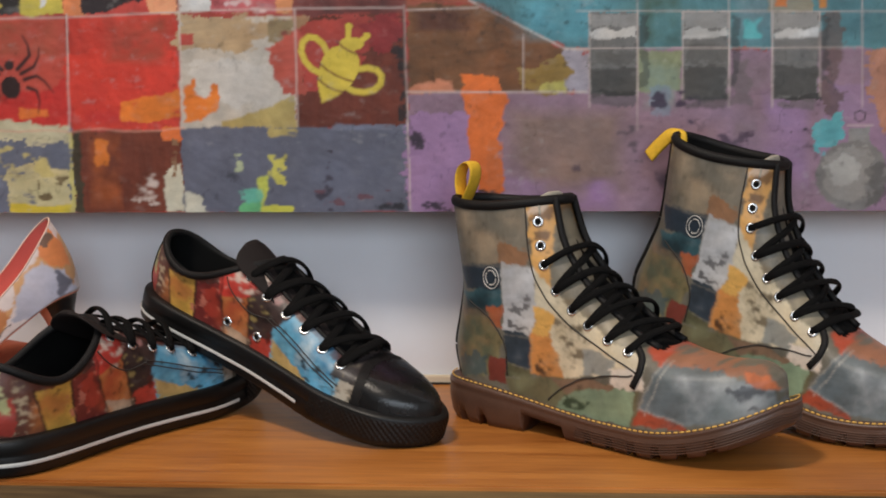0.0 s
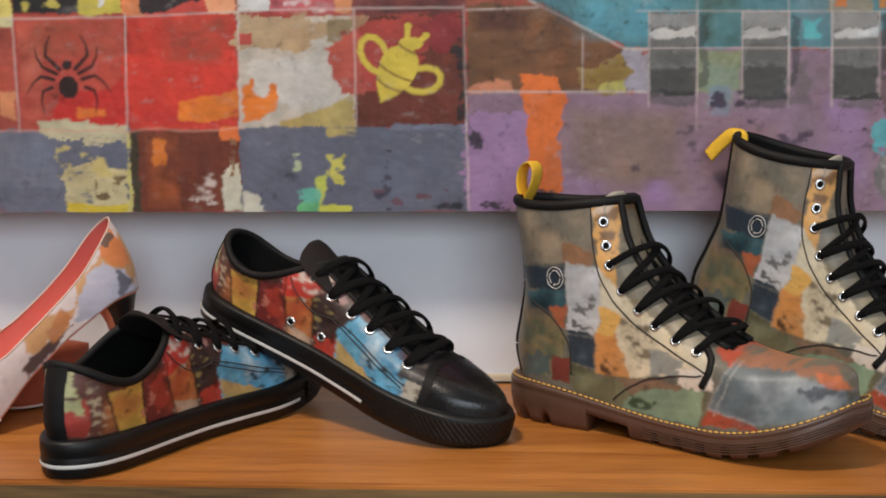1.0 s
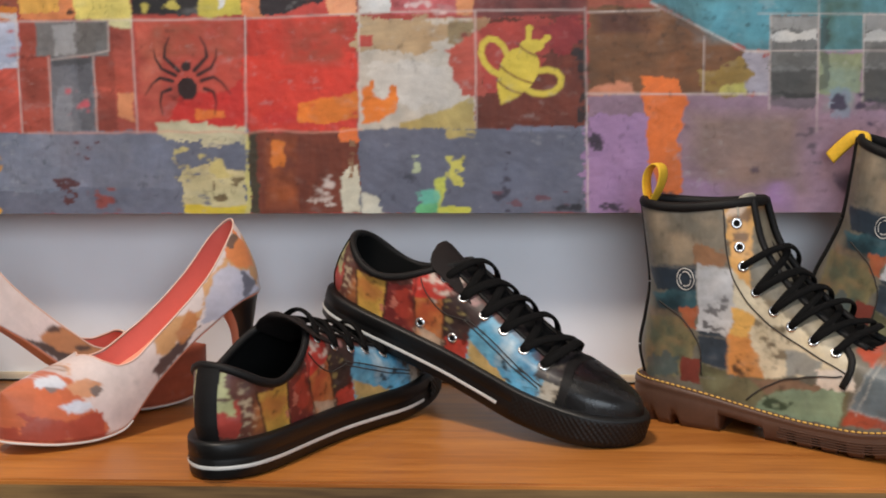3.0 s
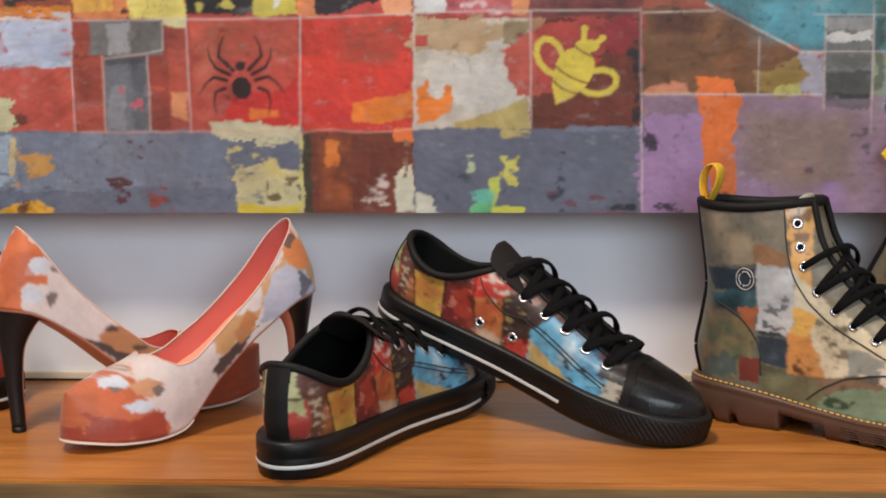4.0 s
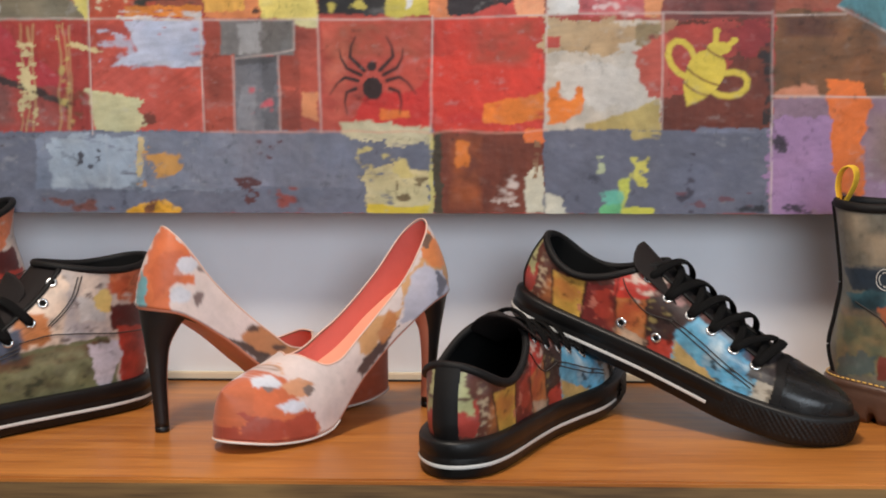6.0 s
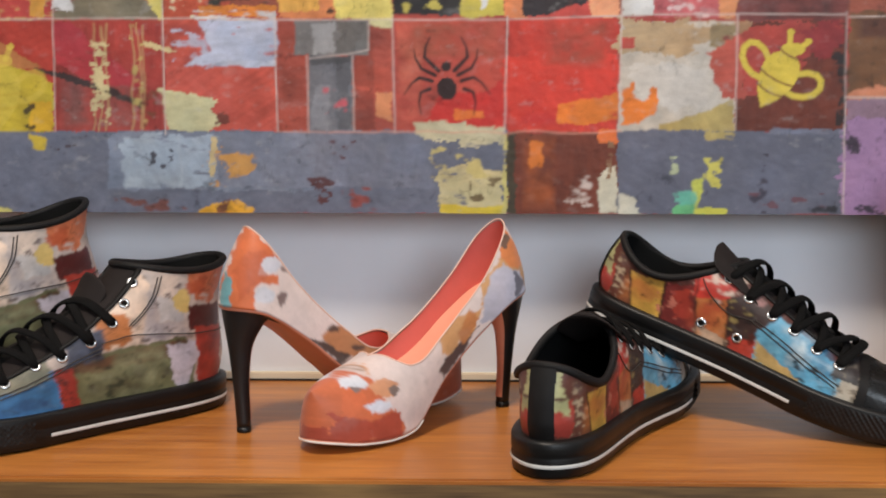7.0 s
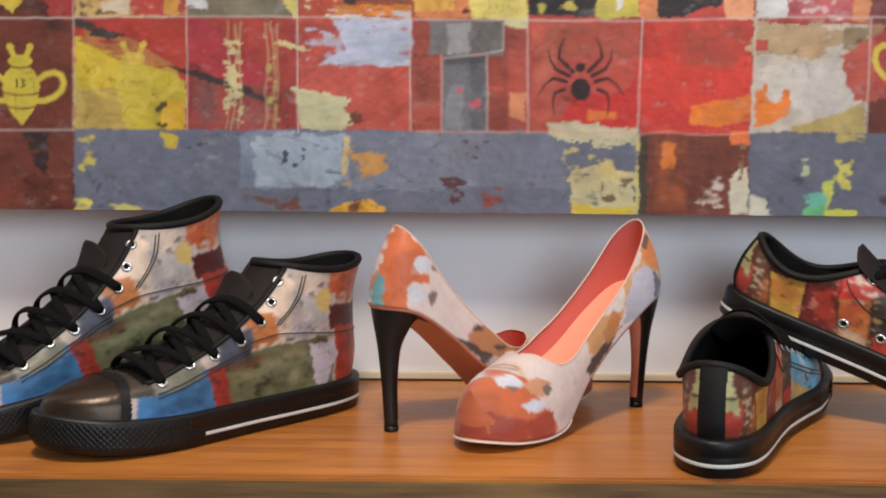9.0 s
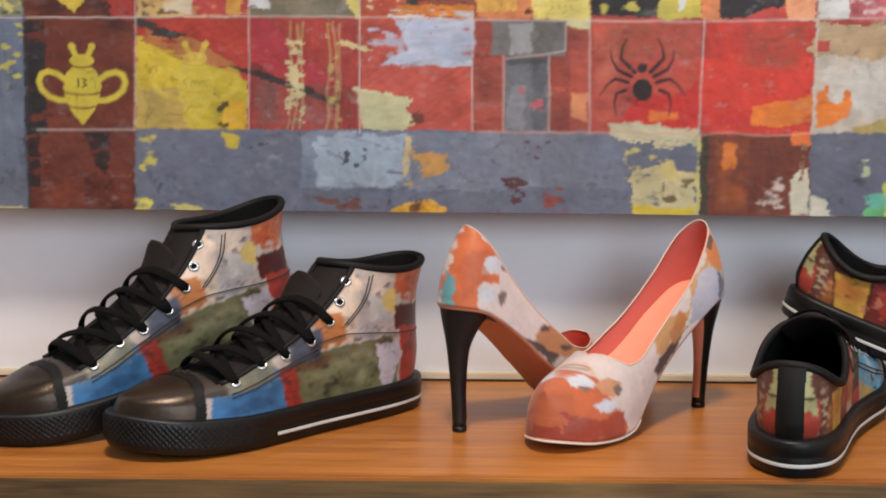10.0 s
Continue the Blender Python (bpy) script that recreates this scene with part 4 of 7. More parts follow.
ART.stroke([(0.2056, 0.342), (0.2062, 0.2416)], 0.0014, (214, 196, 190), mix=0.75, wobble=0.0008)
ART.stroke([(0.3007, 0.3446), (0.3043, 0.1655)], 0.0014, (214, 196, 190), mix=0.75, wobble=0.0008)
ART.stroke([(0.3009, 0.3582), (0.3039, 0.2405)], 0.003, (60, 50, 50), mix=0.35, wobble=0.003)
ART.stroke([(0.3024, 0.2704), (0.4576, 0.2691)], 0.0015, (214, 196, 190), mix=0.85)
ART.stroke([(0.4034, 0.3191), (0.4033, 0.27)], 0.0012, (214, 196, 190), mix=0.7)
ART.stroke([(0.3569, 0.3484), (0.4391, 0.3063), (0.4584, 0.3051)], 0.0018, (206, 200, 196), mix=0.7, wobble=0.001)
ART.stroke([(0.4391, 0.3063), (0.6885, 0.3045)], 0.0011, (214, 196, 190), mix=0.6)
ART.stroke([(0.4487, 0.3377), (0.7689, 0.3335)], 0.0011, (214, 196, 190), mix=0.6)
ART.stroke([(0.3033, 0.3405), (0.3647, 0.3416)], 0.0014, (214, 196, 190), mix=0.7)
ART.stroke([(0.5002, 0.3512), (0.5013, 0.2363)], 0.0011, (214, 196, 190), mix=0.6)
ART.stroke([(0.5771, 0.3501), (0.5787, 0.2551)], 0.0011, (214, 196, 190), mix=0.6)
ART.stroke([(0.6129, 0.3496), (0.6149, 0.2548)], 0.0011, (214, 196, 190), mix=0.6)
ART.stroke([(0.6877, 0.3486), (0.6905, 0.2542)], 0.0011, (214, 196, 190), mix=0.6)
ART.stroke([(0.3657, 0.3464), (0.3932, 0.3288), (0.3811, 0.3309), (0.4005, 0.322)], 0.006, (90, 84, 80), mix=0.5, wobble=0.003)


def bee(cx, cz, lean, colour, gap, mix):
    """A stencilled bee: pointed banded body, small head with two feelers, a looped wing on each side."""
    c, q = math.cos(radians(lean)), math.sin(radians(lean))
    at = lambda pts: [(cx + u * c + v * q, cz - u * q + v * c) for u, v in pts]
    a = np.linspace(0, np.pi, 20)
    k = np.linspace(0, 1, 14)[1:-1]
    side = 0.0165 * np.cos(k * np.pi / 2) ** 0.75
    body = list(zip(0.0165 * np.cos(a), 0.0200 * np.sin(a))) + list(zip(-side, -0.033 * k)) + [(0.0, -0.035)] + list(zip(side[::-1], -0.033 * k[::-1]))
    for sd in (-1, 1):
        wing = [(0.014, 0.005), (0.022, 0.0110), (0.030, 0.0130), (0.036, 0.0105), (0.0385, 0.0040), (0.036, -0.0035), (0.029, -0.0095), (0.021, -0.0125), (0.015, -0.0125)]
        ART.stroke(at([(sd * u, v) for u, v in wing]), 0.0052, colour, mix=mix, wobble=0.0004)
        ART.stroke(at([(sd * 0.004, 0.024), (sd * 0.0068, 0.030), (sd * 0.0092, 0.0350)]), 0.0048, colour, mix=mix)
        ART.blob(*at([(sd * 0.0088, 0.0350)])[0], 0.0034, 0.0030, colour, edge=0.0004, mix=mix, vary=0.06)
    ART.poly(at(body), colour, edge=0.0005, vary=0.08, mix=mix)
    ART.blob(*at([(0.0, 0.0225)])[0], 0.0108, 0.0058, colour, edge=0.0004, mix=mix, vary=0.06)
    for v, half in ((0.0175, 0.012), (-0.0065, 0.0170), (-0.0185, 0.0135)):
        ART.stroke(at([(-half, v + 0.0012), (-half / 2, v - 0.0006), (0, v - 0.0012), (half / 2, v - 0.0006), (half, v + 0.0012)]), 0.0016, gap, mix=0.9 * mix)


bee(-0.5485, 0.2755, 0, (214, 192, 66), (104, 56, 44), 1.0)
bee(-0.4478, 0.2785, 0, (222, 198, 78), (196, 166, 50), 0.6)
bee(0.2440, 0.2922, 28, (214, 190, 66), (110, 56, 42), 1.0)

ART.stroke([(-0.5522, 0.2819), (-0.5519, 0.2749)], 0.0012, (50, 44, 40))
ART.stroke([(-0.5482, 0.2819), (-0.5452, 0.2809), (-0.5473, 0.2784), (-0.5448, 0.2765), (-0.5484, 0.2749)], 0.0012, (50, 44, 40))
ART.blob(-0.05, 0.2771, 0.0088, 0.0101, (50, 32, 32), edge=0.0008, vary=0.08)
ART.blob(-0.0506, 0.2966, 0.0044, 0.0045, (50, 32, 32), edge=0.0006)
ART.stroke([(-0.0575, 0.293), (-0.0699, 0.3048), (-0.0691, 0.3138), (-0.0649, 0.3228)], 0.004, (50, 32, 32), taper=True)
ART.stroke([(-0.0604, 0.289), (-0.0727, 0.2949), (-0.0779, 0.3038), (-0.0791, 0.3117)], 0.0036, (50, 32, 32), taper=True)
ART.stroke([(-0.0633, 0.284), (-0.0745, 0.2869), (-0.0814, 0.2818), (-0.0882, 0.2717)], 0.0036, (50, 32, 32), taper=True)
ART.stroke([(-0.0651, 0.277), (-0.0731, 0.2739), (-0.0749, 0.2648), (-0.0726, 0.2538)], 0.0034, (50, 32, 32), taper=True)
ART.stroke([(-0.0434, 0.2932), (-0.0317, 0.3052), (-0.033, 0.3142), (-0.0378, 0.323)], 0.004, (50, 32, 32), taper=True)
ART.stroke([(-0.0403, 0.2892), (-0.0284, 0.2953), (-0.0236, 0.3043), (-0.0229, 0.3123)], 0.0036, (50, 32, 32), taper=True)
ART.stroke([(-0.0371, 0.2842), (-0.0261, 0.2874), (-0.0189, 0.2824), (-0.0115, 0.2725)], 0.0036, (50, 32, 32), taper=True)
ART.stroke([(-0.0349, 0.2773), (-0.0267, 0.2744), (-0.0244, 0.2654), (-0.0261, 0.2543)], 0.0034, (50, 32, 32), taper=True)

ART.age(0.0007, 150.0, 0.15, 0.40, 0.84, 0.03)
art = tagged(new("canvas_painting"), "wide abstract patchwork canvas painting hung on the wall", "painting")
PX0, PX1, PZ0, PZ1 = -0.672, 0.905, 0.166, 0.62
xs = np.arange(PX0, PX1, 0.00125)
zs = np.concatenate([np.arange(PZ0, 0.372, 0.00125), np.arange(0.372, PZ1, 0.006)])
GX, GZ = np.meshgrid(xs, zs)
ragged = 0.0007 * fbm(xs * 60, xs * 0 + 3.3, 4, 3)
GZ[0] += ragged
relief = 0.0005 * fbm(GX * 150, GZ * 220, 2, 3)
obj("canvas_face", np.stack([GX, relief, GZ], -1).reshape(-1, 3), grid_faces(len(zs), len(xs), False), CANVAS, art, "", True, ART.read(GX, GZ).reshape(-1, 3))
box("canvas_side", (PX0, 0.0014, PZ0 + 0.001), (PX1 - 0.002, 0.036, PZ1), CANVAS_EDGE, art, 0.001, "dark paint-marked canvas edge")

# ---- shoe building ----


def loop(n):
    """Stations once round a shoe: s runs heel to toe and back, side is the sign of y."""
    t = np.linspace(0, 2 * np.pi, n, endpoint=False) + np.pi / n
    return (1 - np.cos(t)) / 2, np.where(np.sin(t) >= 0, 1.0, -1.0)


FOOT_S = (0, 0.08, 0.25, 0.42, 0.58, 0.72, 0.86, 1.0)


class Last:
    """The form of one laced shoe, in metres: x from heel to toe, y across, z up from the ground."""

    def __init__(self, length, widths, back, front, sag, top_scale, spring, bend=0.006, rounding=6.0, lift=2.0, slope=0.0):
        self.L, self.widths, self.back, self.front = length, widths, np.array(back), np.array(front)
        self.sag, self.top_scale, self.spring, self.bend, self.rounding, self.lift, self.slope = sag, top_scale, spring, bend, rounding, lift, slope

    def rise(self, x):
        return self.spring * np.clip((x / self.L - 0.62) / 0.38, 0, 1) ** self.lift

    def deck(self, x):
        """How much thinner the sole is than at the heel."""
        u = np.clip((x / self.L - 0.05) / 0.5, 0, 1)
        return self.slope * u * u * (3 - 2 * u)

    def half(self, x):
        return curve(FOOT_S, self.widths, np.clip(x / self.L, 0, 1))

    def middle(self, x):
        return self.bend * np.sin(np.clip(x / self.L, 0, 1) * np.pi * 1.2)

    def outline(self, n, grow=0.0, z=0.0):
        s, side = loop(n)
        x = -grow + s * (self.L + 2 * grow)
        y = side * (self.half(s * self.L) + grow) * np.sqrt(np.clip(1 - np.abs(2 * s - 1) ** self.rounding, 0, 1))
        return np.stack([x, y + self.middle(x), z * (1 - self.deck(x)) + self.rise(x)], 1)

    def upper(self, nv, nt, inset=0.0, lo=0.0, hi=1.0):
        s, side = loop(nt)
        v = np.linspace(lo, hi, nv)[:, None]
        kb = np.linspace(0, 1, len(self.back))
        kf = np.linspace(0, 1, len(self.front))
        bx, bz = curve(kb, self.back[:, 0], v) + inset, curve(kb, self.back[:, 1], v)
        fx, fz = curve(kf, self.front[:, 0], v) - inset, curve(kf, self.front[:, 1], v)
        s = s[None, :]
        x = bx + (fx - bx) * s
        z = bz + (fz - bz) * s - self.sag * v**4 * np.sin(np.pi * np.clip(s, 0, 1) ** 0.85) ** 1.3
        z = z - bz[:1, :1] * (self.deck(x) - self.slope * s) * (1 - v) ** 1.5
        wide = (self.half(np.clip(x, 0, self.L)) - 0.003) * np.sqrt(np.clip(1 - np.abs(2 * s - 1) ** (self.rounding * 0.75), 0, 1))
        ring = self.top_scale * np.sqrt(np.clip(1 - np.abs(2 * s - 1) ** 2.6, 0, 1))
        m = v**1.4
        full = wide * (1 - m) + ring * m
        y = side[None, :] * full * np.clip(1 - inset / np.maximum(full, 0.004), 0.3, 1)
        y = y + self.middle(x)
        return np.stack([x, y, z + self.rise(x)], -1)


def normals(P):
    du = np.roll(P, -1, 1) - np.roll(P, 1, 1)
    dv = np.gradient(P, axis=0)
    n = np.cross(du, dv)
    n /= -(np.linalg.norm(n, axis=-1)[..., None] + 1e-12)
    return n


def cut(name, P, mask, mat, parent, lift=0.0, paint=None, label=""):
    """A mesh of those cells of the wrapped grid P whose mask is set, lifted along the normal."""
    nv, nt = P.shape[:2]
    f = grid_faces(nv, nt, True)[mask[:-1].reshape(-1)]
    Q = (P + lift * normals(P)).reshape(-1, 3)
    used, inv = np.unique(f, return_inverse=True)
    f = inv.reshape(-1, 4)[:, ::-1]
    col = paint.read(Q[used, 0], Q[used, 2]) if paint else None
    return obj(name, Q[used], f, mat, parent, label, True, col)


def stack(name, rings, mat, parent, label="", paint=None):
    """Closed rings, capped below and above."""
    n = len(rings[0])
    f = grid_faces(len(rings), n, True).tolist()
    f.append(list(range(n))[::-1])
    f.append([(len(rings) - 1) * n + k for k in range(n)])
    V = np.concatenate(rings)
    return obj(name, V, f, mat, parent, label, True, paint.read(V[:, 0], V[:, 2]) if paint else None)


_eyelet = {}


def eyelet(parent, place, normal, r=0.0033):
    key = round(r, 5)
    if key not in _eyelet:
        a, b = np.meshgrid(np.linspace(0, 2 * np.pi, 16, endpoint=False), np.linspace(0, 2 * np.pi, 6, endpoint=False))
        rr = r + 0.0012 * np.cos(b)
        V = np.stack([rr * np.cos(a), rr * np.sin(a), 0.0009 * np.sin(b)], -1)
        V = np.concatenate([V, V[:1]], 0)
        ob = obj("eyelet", V.reshape(-1, 3), grid_faces(7, 16, True), STEEL, parent)
        n = 16
        hole = obj("hole", [(0.8 * r * math.cos(k * 2 * math.pi / n), 0.8 * r * math.sin(k * 2 * math.pi / n), 0.0002) for k in range(n)], [list(range(n))], LINING, ob, "", False)
        _eyelet[key] = (ob.data, hole.data)
    else:
        ob = new("eyelet", _eyelet[key][0])
        ob.parent = parent
        hole = new("hole", _eyelet[key][1])
        hole.parent = ob
    q = Vector(normal).to_track_quat("Z", "Y").to_matrix().to_4x4()
    ob.matrix_local = Matrix.Translation(Vector(place) + Vector(normal) * 0.0006) @ q
    ob["label"] = "bright steel eyelet"
    return ob


def nearest(P, N, x, z, side, mid):
    """The grid point on one side of the shoe whose profile position is nearest x, z."""
    d = np.hypot(P[..., 0] - x, P[..., 2] - z) + 10 * ((P[..., 1] - mid) * side < 0.001)
    k = np.unravel_index(np.argmin(d), d.shape)
    return P[k], N[k]


def bezier(a, b, c, d, n=14):
    t = np.linspace(0, 1, n)[:, None]
    return (1 - t) ** 3 * a + 3 * (1 - t) ** 2 * t * b + 3 * (1 - t) * t**2 * c + t**3 * d


def lacing(parent, P, N, spots, last, ridge_up, loose=0.0038, wide=0.0040, start=0, near=0):
    """Eyelets at the profile places in spots, from the toe upward, and a flat lace crossing between them."""
    pair = []
    for x, z in spots:
        row = []
        for side in (-1, 1):
            p, n = nearest(P, N, x, z, side, float(last.middle(x)))
            eyelet(parent, p, n)
            row.append((p + n * 0.0016, n))
        pair.append(row)
    rnd = random.Random(5)
    up = np.array(ridge_up, float)
    up /= np.linalg.norm(up)
    laced = pair[: len(pair) - start]
    nt = P.shape[1]
    front = loop(nt)[0] > 0.5
    cloud, cn = P[:, front].reshape(-1, 3), N[:, front].reshape(-1, 3)

    def over(a, na, b, nb, high, n=20):
        """A path from eyelet to eyelet that lies over the ridge of the shoe."""
        w = np.linspace(0, 1, n)
        pts, ups = [], []
        for q in w:
            c = a * (1 - q) + b * q + up * 0.030 * math.sin(math.pi * q)
            k = np.argmin(((cloud - c) ** 2).sum(1))
            h = 0.0014 + high * math.sin(math.pi * q) ** 0.8
            pts.append(cloud[k] + cn[k] * h)
            ups.append(cn[k])
        pts, ups = np.array(pts), np.array(ups)
        pts[0], pts[-1] = a, b
        for _ in range(3):
            pts[1:-1] = (pts[:-2] + 2 * pts[1:-1] + pts[2:]) / 4
            ups[1:-1] = (ups[:-2] + 2 * ups[1:-1] + ups[2:]) / 4
        return pts, ups
    far = 1 - near
    for k in range(len(laced)):
        (l, nl), (r, nr) = laced[k][near], laced[k][far]
        (q, nq), (q2, nq2) = laced[max(k - 1, 0)][far], laced[max(k - 1, 0)][near]
        if k:
            pts, ups = over(r, nr, q2, nq2, loose * 0.5)
            sweep("lace", pts, wide * 0.9, 0.0012, LACE, parent, False, 8, ups)
        # the upper run, slack over the tongue
        pts, ups = over(l, nl, q, nq, loose * (1.3 + 0.9 * rnd.random()))
        pts = pts + np.outer(np.sin(np.linspace(0, np.pi, len(pts))) ** 2, (rnd.uniform(-0.004, 0.004), 0, rnd.uniform(-0.001, 0.002)))
        sweep("lace", pts, wide * rnd.uniform(0.8, 1.0), 0.0016, LACE, parent, False, 10, ups)
    return pair


def rubber_sole(last, parent, height, stripe_to, bumper_from):
    """A vulcanised sole: foxing, raised lines, a white stripe and a textured toe bumper."""
    n = 260
    levels = ((-0.006, 0.0), (-0.001, 0.0006), (0.0012, 0.003), (0.0016, height * 0.55), (0.0012, height * 0.60), (0.0020, height * 0.64), (0.0020, height * 0.93), (0.0012, height), (-0.0035, height + 0.0008))
    stack("outsole", [last.outline(n, g, z) for g, z in levels], RUBBER, parent)
    m = 520
    lo, hi = last.outline(m, 0.0021, height * 0.315), last.outline(m, 0.0021, height * 0.415)
    keep = lo[:, 0] < stripe_to
    order = np.concatenate([np.arange(m // 2, m), np.arange(0, m // 2)])
    idx = [k for k in order if keep[k]]
    out = last.outline(m, 0.0026, height * 0.365)
    V = np.concatenate([lo[idx], out[idx], hi[idx]])
    obj("stripe", V, grid_faces(3, len(idx), False), STRIPE, parent, "thin white stripe")
    # diamond relief of the bumper
    rows, cols = 17, 620
    full = []
    for j in range(rows):
        w = j / (rows - 1)
        ring = last.outline(cols, 0.0024, height * (0.20 + 0.72 * w))
        i = np.arange(cols)
        big = last.outline(cols, 0.0040, height * (0.20 + 0.72 * w))
        arc = np.concatenate([[0], np.cumsum(np.linalg.norm(np.diff(ring, axis=0), axis=1))])
        u, q = arc / 0.0046, w * 4.2
        bumpy = np.clip(1.15 - 2.0 * (np.abs(((u + q) % 1) - 0.5) ** 1.0 + np.abs(((u - q) % 1) - 0.5) ** 1.0), 0, 1)
        bumpy = bumpy * np.clip(min(w, 1 - w) * 10, 0, 1)
        full.append(ring + (big - ring) * bumpy[:, None])
    full = np.array(full)
    idx = [k for k in range(cols) if full[0, k, 0] > bumper_from]
    obj("toe_bumper", full[:, idx].reshape(-1, 3), grid_faces(rows, len(idx), False), RUBBER, parent, "black rubber bumper with diamond relief")


def on_surface(P, N, pts, side, lift=0.0006):
    """Profile places carried onto one side of the shoe."""
    out = []
    for x, z in pts:
        p, n = nearest(P, N, x, z, side, 0)
        out.append(p + n * lift)
    out = np.array(out)
    if len(out) > 4:
        for _ in range(2):
            out[1:-1] = (out[:-2] + out[1:-1] * 2 + out[2:]) / 4
    return out


def path2(pts, n=40):
    p = np.array(pts, float)
    k = np.linspace(0, 1, len(p))
    t = np.linspace(0, 1, n)
    return np.stack([curve(k, p[:, 0], t), curve(k, p[:, 1], t)], 1)


def laced_shoe(name, label, last, sheet, sole_height, stripe_to, bumper_from, cap_from, cap_mat, gap, spots, unlaced, ridge_up, tongue, vents=(), strip=True, tip_mat=None, group="", seams=(), near=0):
    """A canvas-style sneaker, low or high."""
    shoe = tagged(new(name), label, "shoe", group)
    rubber_sole(last, shoe, sole_height, stripe_to, max(bumper_from, stripe_to + 0.008))
    nv, nt = 96, 420
    P = last.upper(nv, nt)
    N = normals(P)
    C = (P + np.roll(P, -1, 1)) / 2
    C[:-1] = (C[:-1] + C[1:]) / 2
    off = np.abs(C[..., 1] - last.middle(C[..., 0]))
    s, side = loop(nt)
    near_front = (s > 0.5)[None, :]
    slot = near_front & (off < np.interp(C[..., 0], gap[0], gap[1])) & (C[..., 0] < cap_from - 0.012) & (C[..., 2] > 0.05)
    cut("upper", P, ~slot, PRINT, shoe, 0.0, sheet)
    cut("tongue", P, slot | np.roll(slot, 3, 1) | np.roll(slot, -3, 1), TONGUE, shoe, -0.0022)
    cap = C[..., 0] - 0.012 * (off / 0.045) ** 2 > cap_from
    cut("toe_cap", P, cap, cap_mat, shoe, 0.0009, None, "smooth toe cap of dark leather")
    rim = (C[..., 0] - 0.012 * (off / 0.045) ** 2 > cap_from - 0.008) & ~cap
    cut("cap_seam", P, rim & ~slot, BINDING, shoe, 0.0012)
    if strip:
        cut("heel_strip", P, (C[..., 0] < 0.03) & (off < 0.0095) & (s < 0.3)[None, :], BINDING, shoe, 0.0010, None, "black heel strip")
    In = last.upper(40, 200, 0.0035, 0.06, 1.0)
    f = grid_faces(40, 200, True)[:, ::-1].tolist() + [list(range(200))]
    # the lining stays open at the throat
    obj("lining", In.reshape(-1, 3), f, LINING, shoe)
    sweep("collar_binding", last.upper(2, 240, 0.0012, 0.98, 1.0)[1], 0.0030, 0.0034, BINDING, shoe, True)
    # edges of the two facings
    for sd in (-1, 1):
        xs = np.linspace(gap[0][0], cap_from - 0.016, 40)
        ys = np.interp(xs, gap[0], gap[1])
        pts = []
        for x, y in zip(xs, ys):
            d = np.abs(P[..., 0] - x) + 2 * np.abs(P[..., 1] - last.middle(P[..., 0]) - sd * y) + 9 * (s < 0.5)[None, :]
            pts.append(P[np.unravel_index(np.argmin(d), d.shape)])
        pts = np.array(pts)
        pts[1:-1] = (pts[:-2] + pts[1:-1] * 2 + pts[2:]) / 4
        pts[1:-1] = (pts[:-2] + pts[1:-1] * 2 + pts[2:]) / 4
        sweep("facing_edge", pts, 0.0028, 0.0018, BINDING, shoe)
    (x0, z0), (x1, z1), half = tongue
    a, b = np.array([x0, 0, z0]), np.array([x1, 0, z1])
    d = (b - a) / np.linalg.norm(b - a)
    nor = np.array([d[2], 0, -d[0]]) * (1 if d[0] < 0 else -1)
    rings = []
    ang = np.linspace(0, 2 * np.pi, 40, endpoint=False)
    for w in np.linspace(0, 1, 14):
        hw = half * (0.9 + 0.16 * w) * math.sqrt(max(0.10, 1 - max(0, (w - 0.62) / 0.38) ** 2.6))
        yy = hw * np.cos(ang)
        rings.append(a + (b - a) * w + np.stack([0 * yy, yy, 0 * yy], 1) + nor * (0.0020 * np.sin(ang) - 14.0 * yy**2)[:, None] + np.array([0.010, 0, 0.0]) * (w**2))
    stack("tongue_top", rings, tip_mat or TONGUE, shoe)
    lacing(shoe, P, N, spots, last, ridge_up, start=unlaced, near=near)
    for line in seams:
        for sd in (-1, 1):
            sweep("seam", on_surface(P, N, path2(line, 30), sd), 0.0005, 0.0005, DARK_THREAD, shoe, False, 5)
    for x, z in vents:
        p, n = nearest(P, N, x, z, -1, 0)
        eyelet(shoe, p, n)
    return shoe, P, N

# ---- the shoes ----
LOW = Sheet(-0.02, 0.0, 0.31, 0.16, 0.0008, (150, 60, 40))
HIGH = Sheet(-0.02, 0.0, 0.31, 0.19, 0.0008, (150, 130, 120))
BOOT = Sheet(-0.02, 0.0, 0.33, 0.23, 0.0008, (130, 130, 120))
PUMP = Sheet(-0.02, 0.0, 0.26, 0.20, 0.0008, (226, 200, 190))
LOW.rect(-0.02, 0, 0.31, 0.16, (96, 50, 42), vary=0.3)
LOW.poly([(0.0103, 0.027), (0.0056, 0.0719), (0.0277, 0.0703), (0.0366, 0.027)], (104, 58, 46))
LOW.speckle(0.0025, 0.027, 0.0443, 0.0753, (190, 170, 140), amount=0.42, scale=300)
LOW.poly([(0.0077, 0.027), (0.0042, 0.0311), (0.0241, 0.0275), (0.029, 0.027)], (190, 60, 46), dry=0.1)
LOW.poly([(0.0391, 0.027), (0.03, 0.0598), (0.0613, 0.0611), (0.0655, 0.027)], (216, 164, 62), edge=0.002)
LOW.cloud(0.0232, 0.027, 0.0711, 0.0663, (190, 110, 50), amount=0.5, scale=70)
LOW.poly([(0.0297, 0.027), (0.0594, 0.0301), (0.0666, 0.027), (0.0312, 0.027)], (196, 190, 160), dry=0.1)
